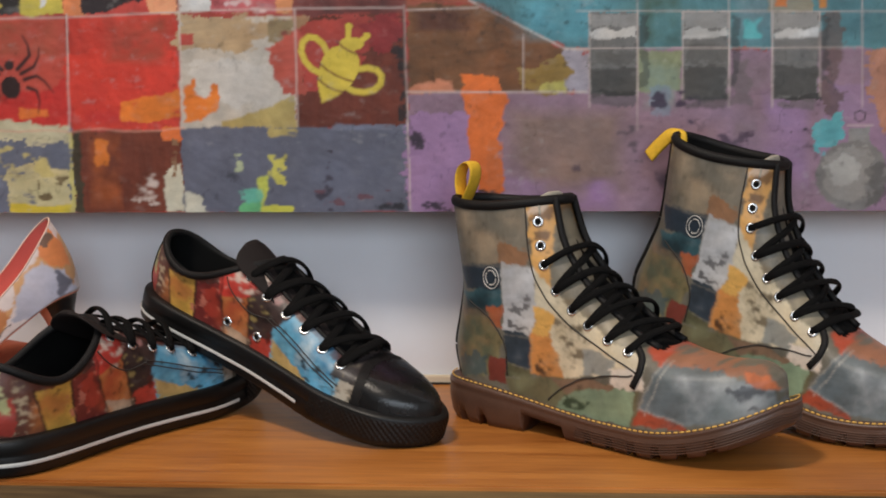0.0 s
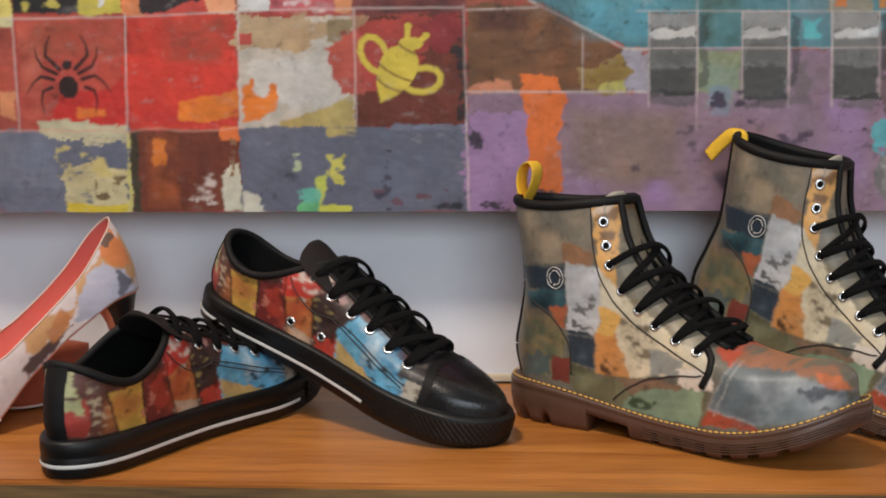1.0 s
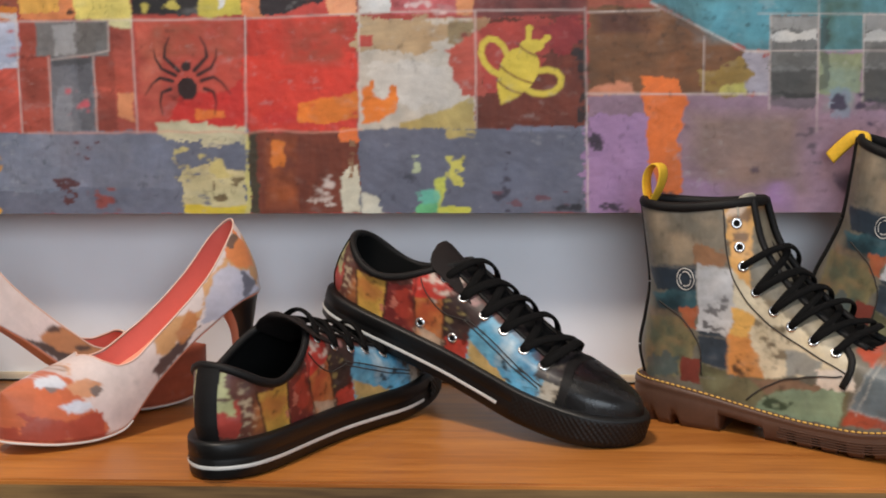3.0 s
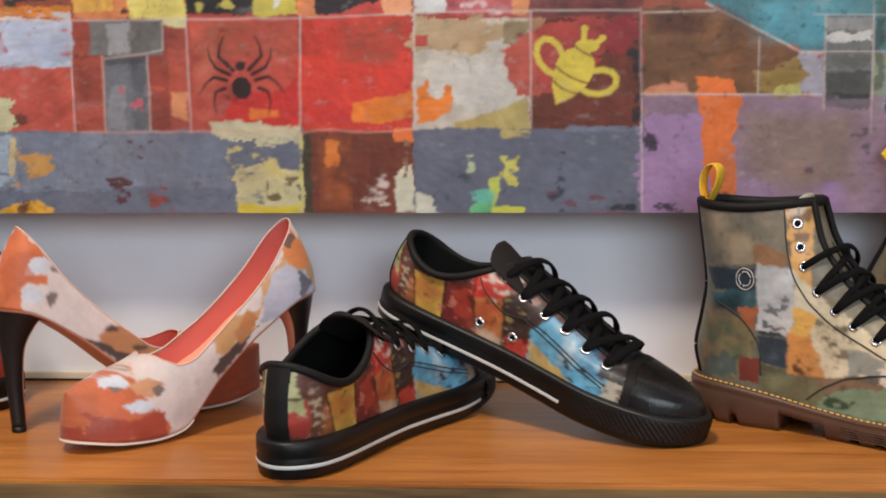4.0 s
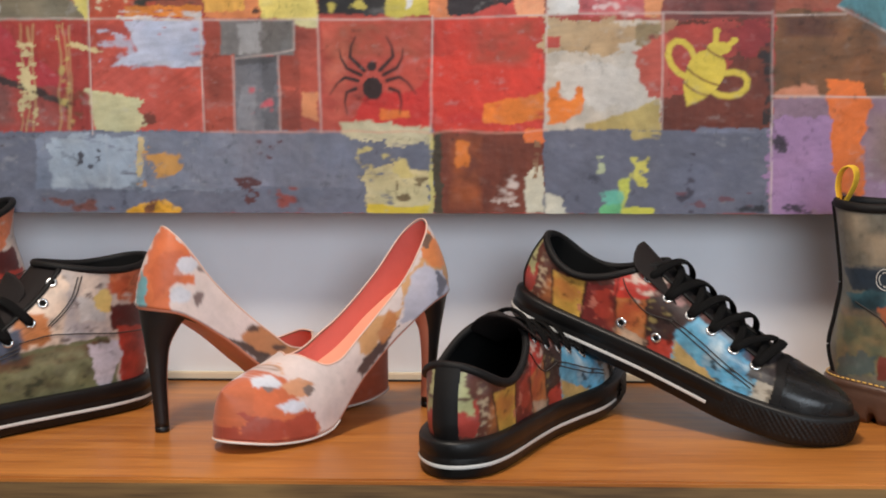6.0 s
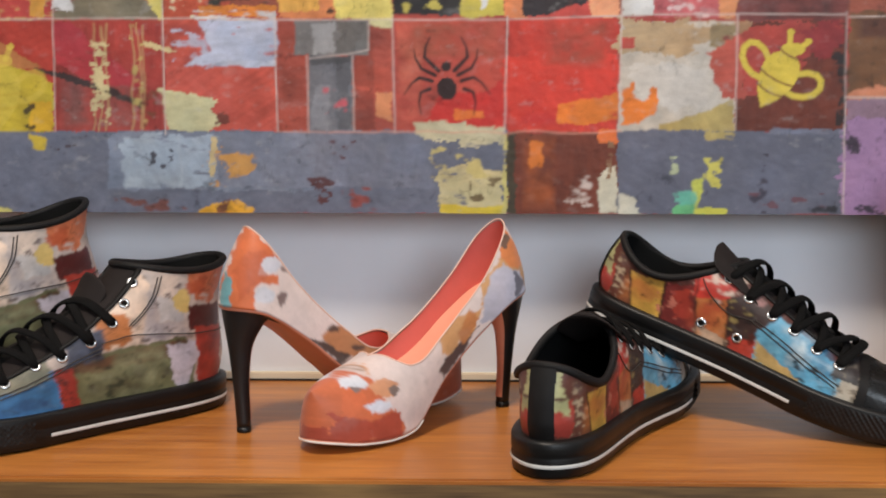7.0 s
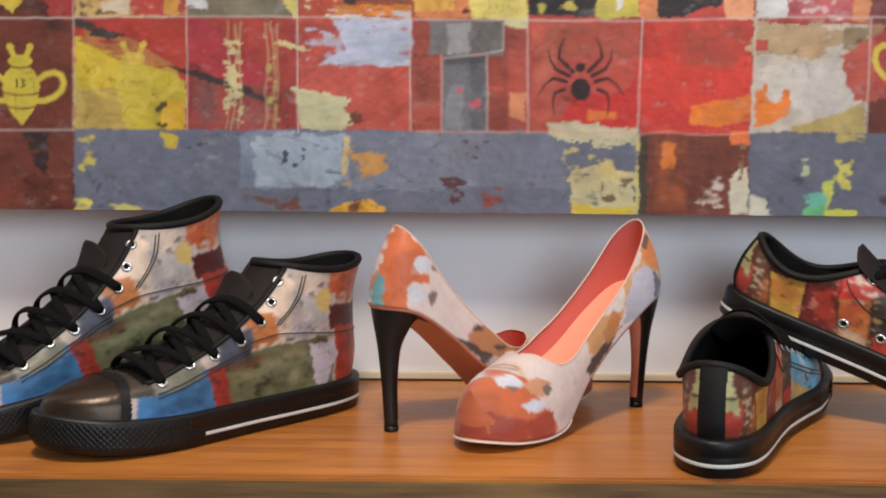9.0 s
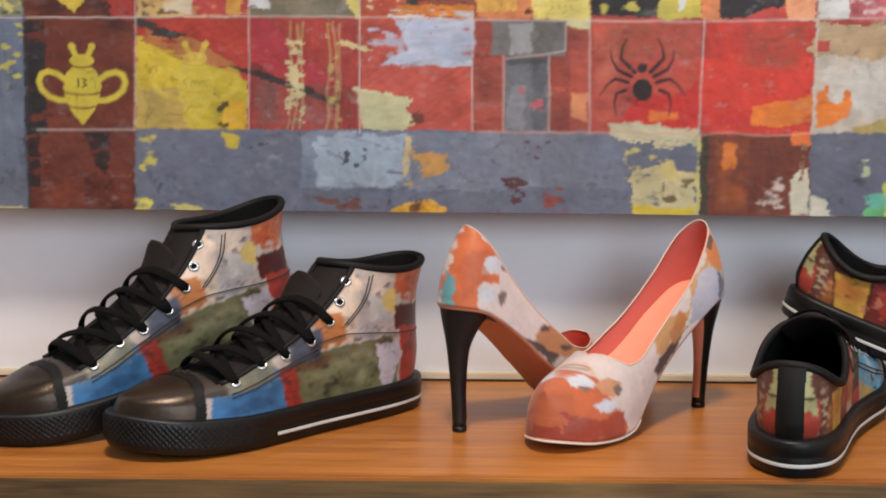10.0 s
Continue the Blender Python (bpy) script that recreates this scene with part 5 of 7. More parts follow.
LOW.poly([(0.0655, 0.027), (0.0613, 0.0611), (0.0854, 0.0692), (0.0969, 0.027)], (118, 42, 38), edge=0.002)
LOW.speckle(0.0566, 0.027, 0.0974, 0.068, (206, 120, 100), amount=0.4, scale=240)
LOW.poly([(0.068, 0.0571), (0.0833, 0.0638), (0.089, 0.0359), (0.0784, 0.0338)], (176, 60, 44), dry=0.2)
LOW.poly([(0.0969, 0.027), (0.087, 0.0628), (0.1155, 0.0715), (0.1238, 0.027)], (204, 122, 62), edge=0.002)
LOW.cloud(0.0835, 0.027, 0.1301, 0.0719, (176, 70, 40), amount=0.5, scale=80)
LOW.poly([(0.085, 0.0594), (0.0848, 0.08), (0.1052, 0.0945), (0.1153, 0.0863), (0.1135, 0.0688)], (206, 58, 44), edge=0.002)
LOW.speckle(0.0819, 0.058, 0.1229, 0.0961, (226, 206, 190), amount=0.45, scale=220)
LOW.poly([(0.0969, 0.027), (0.094, 0.038), (0.1229, 0.036), (0.125, 0.027)], (206, 170, 140), dry=0.2)
LOW.poly([(0.1238, 0.027), (0.1129, 0.0692), (0.1303, 0.0828), (0.1531, 0.0715), (0.1369, 0.0474), (0.1451, 0.027)], (66, 46, 42), edge=0.002)
LOW.speckle(0.1132, 0.0444, 0.144, 0.0713, (170, 150, 90), amount=0.45, scale=200)
LOW.poly([(0.125, 0.027), (0.1219, 0.0381), (0.1437, 0.0451), (0.1477, 0.027)], (196, 64, 46), edge=0.002, dry=0.05)
LOW.poly([(0.1196, 0.0792), (0.1251, 0.0855), (0.1427, 0.0767), (0.1366, 0.0713)], (150, 110, 110))
LOW.poly([(0.1464, 0.027), (0.1415, 0.0525), (0.1531, 0.0715), (0.2175, 0.0498), (0.2149, 0.0283), (0.1861, 0.0271)], (112, 188, 218), edge=0.002, vary=0.22)
LOW.cloud(0.1466, 0.027, 0.221, 0.0701, (60, 130, 170), amount=0.5, scale=60)
LOW.cloud(0.1509, 0.027, 0.221, 0.0701, (206, 224, 230), amount=0.45, scale=80)
LOW.poly([(0.1477, 0.027), (0.1437, 0.0451), (0.1821, 0.0313), (0.1897, 0.0271)], (214, 178, 108), edge=0.003, dry=0.05)
LOW.speckle(0.1725, 0.027, 0.2003, 0.0471, (40, 50, 60), amount=0.5, scale=220)
LOW.poly([(0.2138, 0.0282), (0.2159, 0.0438), (0.2305, 0.0511), (0.2355, 0.0302)], (206, 198, 182))
LOW.speckle(0.2073, 0.0282, 0.2382, 0.0511, (90, 80, 70), amount=0.4, scale=250)
LOW.poly([(0.0, 0.03), (0.016, 0.03), (0.016, 0.056), (0.0, 0.056)], (176, 60, 48), dry=0.1)
LOW.poly([(0.002, 0.050), (0.013, 0.048), (0.010, 0.078), (0.002, 0.078)], (188, 184, 128), dry=0.15)
LOW.rect(0.205, 0.045, 0.30, 0.09, (44, 36, 36), edge=0.002)
LOW.rect(0.214, 0.02, 0.30, 0.045, (200, 192, 176), edge=0.003)
LOW.speckle(0.21, 0.02, 0.25, 0.07, (120, 110, 96), amount=0.4, scale=250)
LOW.stroke([(0.0391, 0.027), (0.03, 0.0598)], 0.002, (40, 28, 28), mix=0.8, wobble=0.0012)
LOW.stroke([(0.0655, 0.027), (0.0613, 0.0611)], 0.002, (40, 28, 28), mix=0.8, wobble=0.0012)
LOW.stroke([(0.0969, 0.027), (0.087, 0.0628), (0.0848, 0.08)], 0.002, (40, 28, 28), mix=0.8, wobble=0.0012)
LOW.stroke([(0.1238, 0.027), (0.1129, 0.0692)], 0.002, (40, 28, 28), mix=0.8, wobble=0.0012)
LOW.stroke([(0.1129, 0.0692), (0.1303, 0.0828)], 0.002, (40, 28, 28), mix=0.8, wobble=0.0012)
HIGH.rect(-0.02, 0, 0.31, 0.19, (206, 186, 176), vary=0.14)
HIGH.poly([(0.1095, 0.127), (0.0809, 0.1326), (0.084, 0.073), (0.1385, 0.0698)], (226, 200, 180), edge=0.002)
HIGH.poly([(0.0864, 0.1324), (-0.0004, 0.1297), (0.0304, 0.0606), (0.0956, 0.0687)], (216, 196, 186))
HIGH.cloud(0.0457, 0.0632, 0.0947, 0.1194, (168, 160, 166), amount=0.55, scale=60)
HIGH.cloud(0.032, 0.0856, 0.084, 0.1349, (232, 206, 186), amount=0.5, scale=50)
HIGH.speckle(0.0464, 0.0683, 0.0893, 0.1289, (110, 96, 96), amount=0.4, scale=190)
HIGH.poly([(0.0538, 0.1305), (-0.0012, 0.1329), (0.0242, 0.0986), (0.044, 0.1012)], (226, 124, 78), dry=0.15, edge=0.004)
HIGH.speckle(0.0242, 0.0986, 0.0552, 0.1307, (200, 90, 50), amount=0.5, scale=160)
HIGH.poly([(0.1319, 0.0958), (0.1053, 0.1005), (0.1007, 0.0747), (0.128, 0.0722)], (204, 126, 70), edge=0.005, dry=0.05)
HIGH.speckle(0.0837, 0.0669, 0.128, 0.0958, (70, 50, 44), amount=0.5, scale=130)
HIGH.poly([(0.0836, 0.1104), (0.0576, 0.1027), (0.0532, 0.088), (0.0781, 0.0908)], (196, 190, 190), edge=0.006)
HIGH.poly([(0.0652, 0.1087), (0.0546, 0.1166), (0.0468, 0.0943), (0.0602, 0.0946)], (226, 190, 110), dry=0.1)
HIGH.poly([(0.0498, 0.1), (0.0122, 0.0965), (0.0106, 0.0714), (0.0481, 0.0771)], (96, 36, 34), edge=0.003)
HIGH.poly([(0.0426, 0.0784), (0.0078, 0.0753), (0.0126, 0.027), (0.0408, 0.0285)], (182, 58, 42), edge=0.003)
HIGH.cloud(0.0066, 0.027, 0.0459, 0.0773, (110, 40, 36), amount=0.45, scale=60)
HIGH.poly([(0.1597, 0.0667), (0.0529, 0.0732), (0.0414, 0.048), (0.0454, 0.027), (0.1629, 0.027)], (112, 112, 78), edge=0.003, vary=0.25)
HIGH.poly([(0.16, 0.0633), (0.053, 0.0696), (0.0522, 0.0566), (0.1562, 0.0532)], (104, 72, 50), edge=0.005, dry=0.06)
HIGH.cloud(0.0522, 0.027, 0.1506, 0.0711, (150, 150, 112), amount=0.5, scale=50)
HIGH.cloud(0.0522, 0.027, 0.1506, 0.0711, (70, 66, 48), amount=0.45, scale=60)
HIGH.speckle(0.0713, 0.027, 0.1287, 0.0594, (50, 56, 40), amount=0.42, scale=170)
HIGH.poly([(0.0702, 0.0685), (0.042, 0.0677), (0.0412, 0.052), (0.0518, 0.027), (0.0636, 0.027)], (206, 198, 212), edge=0.005, dry=0.05)
HIGH.poly([(0.1748, 0.0617), (0.1553, 0.0628), (0.1481, 0.027), (0.1691, 0.027)], (176, 54, 40), edge=0.003)
HIGH.speckle(0.1504, 0.027, 0.1739, 0.0605, (90, 40, 36), amount=0.45)
HIGH.poly([(0.1547, 0.0837), (0.127, 0.0882), (0.1282, 0.0643), (0.1603, 0.0618)], (84, 88, 106), edge=0.004)
HIGH.cloud(0.1272, 0.0594, 0.16, 0.0863, (50, 48, 56), amount=0.5, scale=70)
HIGH.poly([(0.227, 0.049), (0.1704, 0.0605), (0.1642, 0.027), (0.2293, 0.0284)], (58, 120, 176), edge=0.002, vary=0.22)
HIGH.cloud(0.1668, 0.027, 0.2254, 0.0558, (36, 66, 110), amount=0.5, scale=70)
HIGH.poly([(0.2119, 0.0588), (0.1726, 0.0688), (0.1728, 0.0544), (0.2198, 0.0447)], (130, 126, 108), edge=0.003)
HIGH.cloud(0.1715, 0.0436, 0.2187, 0.0644, (84, 90, 80), amount=0.5, scale=60)
HIGH.rect(0.214, 0.046, 0.30, 0.09, (66, 54, 48), edge=0.002)
HIGH.rect(0.208, 0.058, 0.235, 0.09, (62, 52, 48), edge=0.002)
BOOT.rect(-0.02, 0, 0.33, 0.23, (120, 112, 96), vary=0.2)
BOOT.poly([(0.0043, 0.1778), (0.0893, 0.1823), (0.0907, 0.1344), (0.0121, 0.127)], (124, 115, 100), vary=0.2)
BOOT.cloud(0.012, 0.1285, 0.088, 0.18, (70, 70, 66), amount=0.47, scale=34)
BOOT.cloud(0.012, 0.1285, 0.088, 0.18, (170, 150, 124), amount=0.45, scale=36)
BOOT.poly([(0.0595, 0.1493), (0.0877, 0.1464), (0.088, 0.133), (0.0597, 0.1324)], (150, 108, 76), dry=0.2)
BOOT.poly([(0.0853, 0.1818), (0.1033, 0.1838), (0.1116, 0.1119), (0.0935, 0.1198)], (214, 158, 82), edge=0.003)
BOOT.speckle(0.0874, 0.1327, 0.1069, 0.1802, (120, 84, 50), amount=0.42, scale=150)
BOOT.poly([(0.0857, 0.1818), (0.0978, 0.1833), (0.0976, 0.1736), (0.0881, 0.1711)], (222, 190, 160), dry=0.1)
BOOT.poly([(0.0133, 0.1284), (0.0647, 0.1334), (0.0656, 0.1123), (0.0225, 0.1089)], (44, 54, 64), edge=0.002)
BOOT.poly([(0.0149, 0.1071), (0.0656, 0.1123), (0.064, 0.095), (0.0262, 0.0948)], (52, 88, 98), edge=0.003)
BOOT.cloud(0.0149, 0.0836, 0.0642, 0.1125, (30, 44, 52), amount=0.5, scale=60)
BOOT.poly([(0.0635, 0.1335), (0.0932, 0.1309), (0.1018, 0.0938), (0.0936, 0.0753), (0.0646, 0.0765)], (196, 194, 194), edge=0.003)
BOOT.cloud(0.0646, 0.0765, 0.0961, 0.115, (132, 132, 138), amount=0.40, scale=36)
BOOT.speckle(0.069, 0.0771, 0.0941, 0.1107, (96, 94, 96), amount=0.34, scale=200)
BOOT.poly([(0.0477, 0.098), (0.0644, 0.0995), (0.0636, 0.0807), (0.0534, 0.0808)], (176, 92, 54), dry=0.05)
BOOT.poly([(0.0079, 0.0886), (0.0498, 0.0883), (0.064, 0.0715), (0.0546, 0.04), (0.0099, 0.034)], (134, 124, 86), edge=0.003)
BOOT.cloud(0.0078, 0.034, 0.064, 0.095, (176, 120, 74), amount=0.5, scale=40)
BOOT.cloud(0.0062, 0.043, 0.0581, 0.0936, (70, 84, 70), amount=0.5, scale=40)
BOOT.poly([(0.0104, 0.054), (0.0504, 0.058), (0.0494, 0.0374), (0.0095, 0.034)], (62, 88, 98), edge=0.010, mix=0.7)
BOOT.poly([(0.0506, 0.0569), (0.0693, 0.0575), (0.0671, 0.0355), (0.0487, 0.0364)], (124, 56, 44), edge=0.002)
BOOT.poly([(0.0637, 0.0787), (0.094, 0.0782), (0.093, 0.0475), (0.0683, 0.049)], (60, 70, 80), edge=0.002)
BOOT.cloud(0.0632, 0.0433, 0.0942, 0.0811, (36, 42, 50), amount=0.5, scale=60)
BOOT.poly([(0.0682, 0.0533), (0.0943, 0.0507), (0.0942, 0.043), (0.0681, 0.0407)], (96, 92, 66))
BOOT.poly([(0.0917, 0.0765), (0.1224, 0.0953), (0.1285, 0.0487), (0.0921, 0.0465)], (216, 138, 62), edge=0.004)
BOOT.speckle(0.0962, 0.045, 0.1234, 0.073, (60, 40, 30), amount=0.5, scale=110)
BOOT.poly([(0.095, 0.1292), (0.1133, 0.1163), (0.1474, 0.0915), (0.1995, 0.0697), (0.198, 0.0565), (0.1232, 0.0491), (0.1126, 0.0809), (0.0988, 0.093)], (222, 208, 178), edge=0.004)
BOOT.cloud(0.1013, 0.0455, 0.1924, 0.1114, (196, 176, 140), amount=0.45, scale=30)
BOOT.speckle(0.1043, 0.0574, 0.1549, 0.1103, (120, 104, 80), amount=0.36, scale=220)
BOOT.poly([(0.1442, 0.0719), (0.1756, 0.0673), (0.1714, 0.0546), (0.1443, 0.0522)], (170, 168, 158), dry=0.1)
BOOT.poly([(0.0942, 0.1024), (0.1146, 0.0948), (0.1094, 0.0764), (0.0951, 0.0791)], (222, 170, 80), dry=0.1)
BOOT.poly([(0.0661, 0.0398), (0.1285, 0.0487), (0.1981, 0.0495), (0.1959, 0.0199), (0.1271, 0.0223), (0.0715, 0.0297)], (112, 102, 72), edge=0.002)
BOOT.cloud(0.0694, 0.0225, 0.1244, 0.0468, (150, 150, 110), amount=0.5, scale=40)
BOOT.poly([(0.1153, 0.0237), (0.1284, 0.0372), (0.1561, 0.0448), (0.1953, 0.0483), (0.1894, 0.0198), (0.1416, 0.0208)], (138, 156, 124), edge=0.003)
BOOT.speckle(0.1229, 0.0239, 0.1884, 0.0471, (50, 66, 44), amount=0.42, scale=110)
BOOT.poly([(0.169, 0.0601), (0.2016, 0.0643), (0.2017, 0.0497), (0.1719, 0.047)], (214, 200, 186), dry=0.1)
BOOT.poly([(0.1102, 0.0435), (0.1713, 0.0515), (0.172, 0.0447), (0.1233, 0.0365)], (132, 104, 82), dry=0.05)
BOOT.poly([(0.192, 0.0198), (0.1987, 0.0356), (0.2396, 0.029), (0.2411, 0.0257)], (172, 72, 42), edge=0.003)
BOOT.speckle(0.194, 0.0199, 0.2392, 0.041, (60, 40, 34), amount=0.5, scale=110)
BOOT.poly([(0.1987, 0.0356), (0.2151, 0.0709), (0.2635, 0.0693), (0.2999, 0.0567), (0.302, 0.048), (0.2682, 0.0336), (0.2374, 0.0286)], (112, 120, 122), edge=0.002)
BOOT.cloud(0.225, 0.0280, 0.302, 0.0667, (204, 204, 204), amount=0.55, scale=26)
BOOT.cloud(0.201, 0.0251, 0.2619, 0.0697, (76, 84, 88), amount=0.5, scale=36)
BOOT.speckle(0.2595, 0.0374, 0.2971, 0.0614, (80, 80, 84), amount=0.42, scale=100)
BOOT.poly([(0.2134, 0.0708), (0.2113, 0.0765), (0.251, 0.0712), (0.2875, 0.0717), (0.2999, 0.0567), (0.2774, 0.0644), (0.2474, 0.0674)], (170, 108, 74), edge=0.004, mix=0.8)
BOOT.poly([(0.2748, 0.0703), (0.2928, 0.0686), (0.2999, 0.0567), (0.2854, 0.0584)], (214, 112, 58), dry=0.1)
BOOT.poly([(0.1971, 0.0765), (0.2041, 0.0803), (0.2163, 0.075), (0.2137, 0.067)], (186, 76, 44), edge=0.003)
BOOT.poly([(0.296, 0.0573), (0.3013, 0.055), (0.302, 0.048), (0.3, 0.047)], (96, 92, 80), dry=0.1)
BOOT.stroke([(0.1987, 0.0356), (0.2151, 0.0709)], 0.0009, (206, 200, 190), mix=0.6, wobble=0.0006)
BOOT.stroke([(0.1987, 0.0356), (0.2373, 0.0297)], 0.0009, (206, 200, 190), mix=0.6, wobble=0.0006)
BOOT.stroke([(0.2046, 0.0312), (0.2203, 0.0713)], 0.0009, (206, 200, 190), mix=0.6, wobble=0.0006)
BOOT.stroke([(0.0635, 0.1335), (0.0646, 0.0765)], 0.0009, (150, 140, 124), mix=0.6, wobble=0.0006)
BOOT.stroke([(0.093, 0.1326), (0.0133, 0.1284)], 0.0009, (150, 140, 124), mix=0.6, wobble=0.0006)
BOOT.stroke([(0.0682, 0.0533), (0.0947, 0.0496)], 0.0009, (150, 140, 124), mix=0.6, wobble=0.0006)
BOOT.stroke([(0.0646, 0.0765), (0.0936, 0.0753), (0.0921, 0.0465)], 0.0009, (150, 140, 124), mix=0.6, wobble=0.0006)
PUMP2 = Sheet(-0.02, 0.0, 0.26, 0.20, 0.0008, (228, 206, 198))
for sh in (PUMP, PUMP2):
    sh.rect(-0.02, 0, 0.26, 0.2, (228, 208, 202), vary=0.06)
    sh.cloud(0.05, 0.0, 0.24, 0.14, (206, 184, 186), amount=0.5, scale=26, mix=0.5)
PUMP2.poly([(0.150, -0.01), (0.255, -0.01), (0.255, 0.062), (0.218, 0.062), (0.176, 0.030)], (172, 84, 54), edge=0.008, vary=0.14, grain=40)
PUMP.poly([(0.178, -0.01), (0.29, -0.01), (0.29, 0.062), (0.205, 0.062), (0.192, 0.050)], (204, 104, 62), edge=0.005, vary=0.14, grain=40)
PUMP.poly([(0.172, -0.01), (0.29, -0.01), (0.29, 0.026), (0.180, 0.022)], (168, 70, 50), edge=0.005, vary=0.14, grain=40)
PUMP.poly([(0.2282, 0.0391), (0.2216, 0.0462), (0.2038, 0.0524), (0.1954, 0.0575), (0.208, 0.0543), (0.2066, 0.0459), (0.2072, 0.0348), (0.1786, 0.0258), (0.1726, 0.0091), (0.1757, 0.006), (0.2241, 0.0085), (0.2423, 0.0117)], (204, 104, 62), edge=0.005, vary=0.14, grain=40)
PUMP.poly([(0.233, 0.0245), (0.2382, 0.032), (0.2089, 0.0239), (0.177, 0.0241), (0.1773, 0.0058), (0.2241, 0.0085), (0.2423, 0.0117)], (168, 70, 50), edge=0.005, vary=0.14, grain=40)
PUMP.poly([(0.1874, 0.0556), (0.1804, 0.0605), (0.1815, 0.0601), (0.1907, 0.0559), (0.2078, 0.0551)], (222, 158, 110), edge=0.003, vary=0.12)
PUMP.poly([(0.1977, 0.0501), (0.2023, 0.0476), (0.2078, 0.0467), (0.2142, 0.0467), (0.2189, 0.0484), (0.221, 0.0501), (0.2184, 0.0524), (0.2132, 0.054), (0.2064, 0.0553), (0.2009, 0.0556), (0.1984, 0.0546), (0.1975, 0.0519)], (212, 212, 220), edge=0.003, vary=0.12)
PUMP.poly([(0.1979, 0.0492), (0.1793, 0.0526), (0.1709, 0.0459), (0.1796, 0.0364), (0.1973, 0.0399)], (216, 152, 112), edge=0.003, vary=0.12)
PUMP.poly([(0.2066, 0.0459), (0.208, 0.0447), (0.2106, 0.0443), (0.2132, 0.044), (0.2144, 0.0448), (0.2155, 0.0456), (0.2155, 0.0465), (0.2141, 0.0476), (0.2116, 0.048), (0.2091, 0.0475), (0.2077, 0.0477), (0.2065, 0.0469)], (128, 108, 104), edge=0.002, vary=0.1)
PUMP.poly([(0.1729, 0.0408), (0.1747, 0.0392), (0.1779, 0.0384), (0.181, 0.0377), (0.1825, 0.039), (0.1839, 0.0402), (0.1838, 0.0417), (0.1821, 0.0434), (0.1787, 0.0456), (0.1757, 0.045), (0.1742, 0.044), (0.1728, 0.0424)], (124, 106, 100), edge=0.002, vary=0.1)
PUMP.poly([(0.1837, 0.0588), (0.1871, 0.0577), (0.1887, 0.0574), (0.1919, 0.0568), (0.1931, 0.0574), (0.1929, 0.0578), (0.1893, 0.059), (0.1857, 0.0598), (0.1841, 0.0601), (0.1827, 0.0603), (0.1813, 0.0604), (0.1834, 0.0593)], (150, 120, 100), edge=0.002, vary=0.1)
PUMP.poly([(0.1845, 0.0304), (0.1877, 0.0284), (0.1922, 0.0262), (0.1994, 0.0276), (0.2048, 0.029), (0.2087, 0.0318), (0.2099, 0.0346), (0.2072, 0.0362), (0.2017, 0.0367), (0.1946, 0.0374), (0.1888, 0.035), (0.1859, 0.0337)], (210, 210, 220), edge=0.003, vary=0.12)
PUMP.poly([(0.1194, 0.0645), (0.1166, 0.0755), (0.0964, 0.0915), (0.02, 0.1004), (0.0125, 0.1183), (0.0071, 0.1374), (0.0186, 0.1571), (0.03, 0.1485), (0.0554, 0.1289), (0.0696, 0.1111), (0.0714, 0.0938), (0.0871, 0.0742), (0.1092, 0.0602)], (214, 156, 100), edge=0.005, vary=0.14, grain=40, dry=0.06)
PUMP.poly([(0.0633, 0.1202), (0.048, 0.1285), (0.0272, 0.1222), (0.0112, 0.1054), (0.0397, 0.0968), (0.0617, 0.0856), (0.0767, 0.0797), (0.0699, 0.1019)], (192, 188, 204), edge=0.003, vary=0.12)
PUMP.poly([(0.0352, 0.1229), (0.0147, 0.1108), (0.0336, 0.0992), (0.037, 0.1035)], (112, 110, 124), edge=0.003, vary=0.12)
PUMP.poly([(0.0328, 0.1588), (0.0245, 0.1481), (0.0172, 0.1255), (0.0405, 0.126), (0.049, 0.1392)], (230, 134, 70), edge=0.003, vary=0.12)
PUMP.poly([(0.0331, 0.1475), (0.035, 0.1449), (0.0384, 0.1432), (0.0412, 0.1426), (0.0434, 0.1433), (0.0437, 0.1456), (0.0431, 0.1479), (0.0409, 0.1511), (0.0387, 0.1526), (0.0349, 0.1535), (0.0329, 0.1521), (0.0313, 0.15)], (120, 88, 72), edge=0.002, dry=0.1)
PUMP.poly([(0.1253, 0.0484), (0.111, 0.0611), (0.0871, 0.0742), (0.0766, 0.0825), (0.0963, 0.0602), (0.1184, 0.0432)], (92, 68, 64), edge=0.003, vary=0.12)
PUMP.poly([(0.0996, 0.074), (0.0844, 0.0962), (0.0782, 0.0882), (0.0871, 0.0742), (0.098, 0.0661)], (196, 122, 66), edge=0.003, vary=0.12)
PUMP2.poly([(-0.0006, 0.104), (-0.0, 0.1203), (0.0088, 0.1416), (0.0208, 0.1633), (0.0279, 0.1628), (0.0424, 0.1495), (0.0521, 0.1374), (0.0543, 0.1345), (0.044, 0.1407), (0.0328, 0.1404), (0.0293, 0.1315), (0.0492, 0.1273), (0.0485, 0.1184), (0.0314, 0.1206), (0.0237, 0.1124), (0.0277, 0.1007), (0.056, 0.0834)], (208, 106, 58), edge=0.005, vary=0.14, grain=40)
PUMP2.poly([(0.006, 0.1298), (0.0239, 0.1484), (0.0464, 0.1446), (0.0316, 0.1219), (0.0111, 0.1094)], (198, 94, 52), edge=0.005, vary=0.14, grain=40, mix=0.7)
PUMP2.poly([(-0.002, 0.104), (0.0008, 0.1237), (0.0034, 0.1312), (0.0063, 0.1264), (0.0054, 0.1036)], (104, 158, 164), edge=0.002)
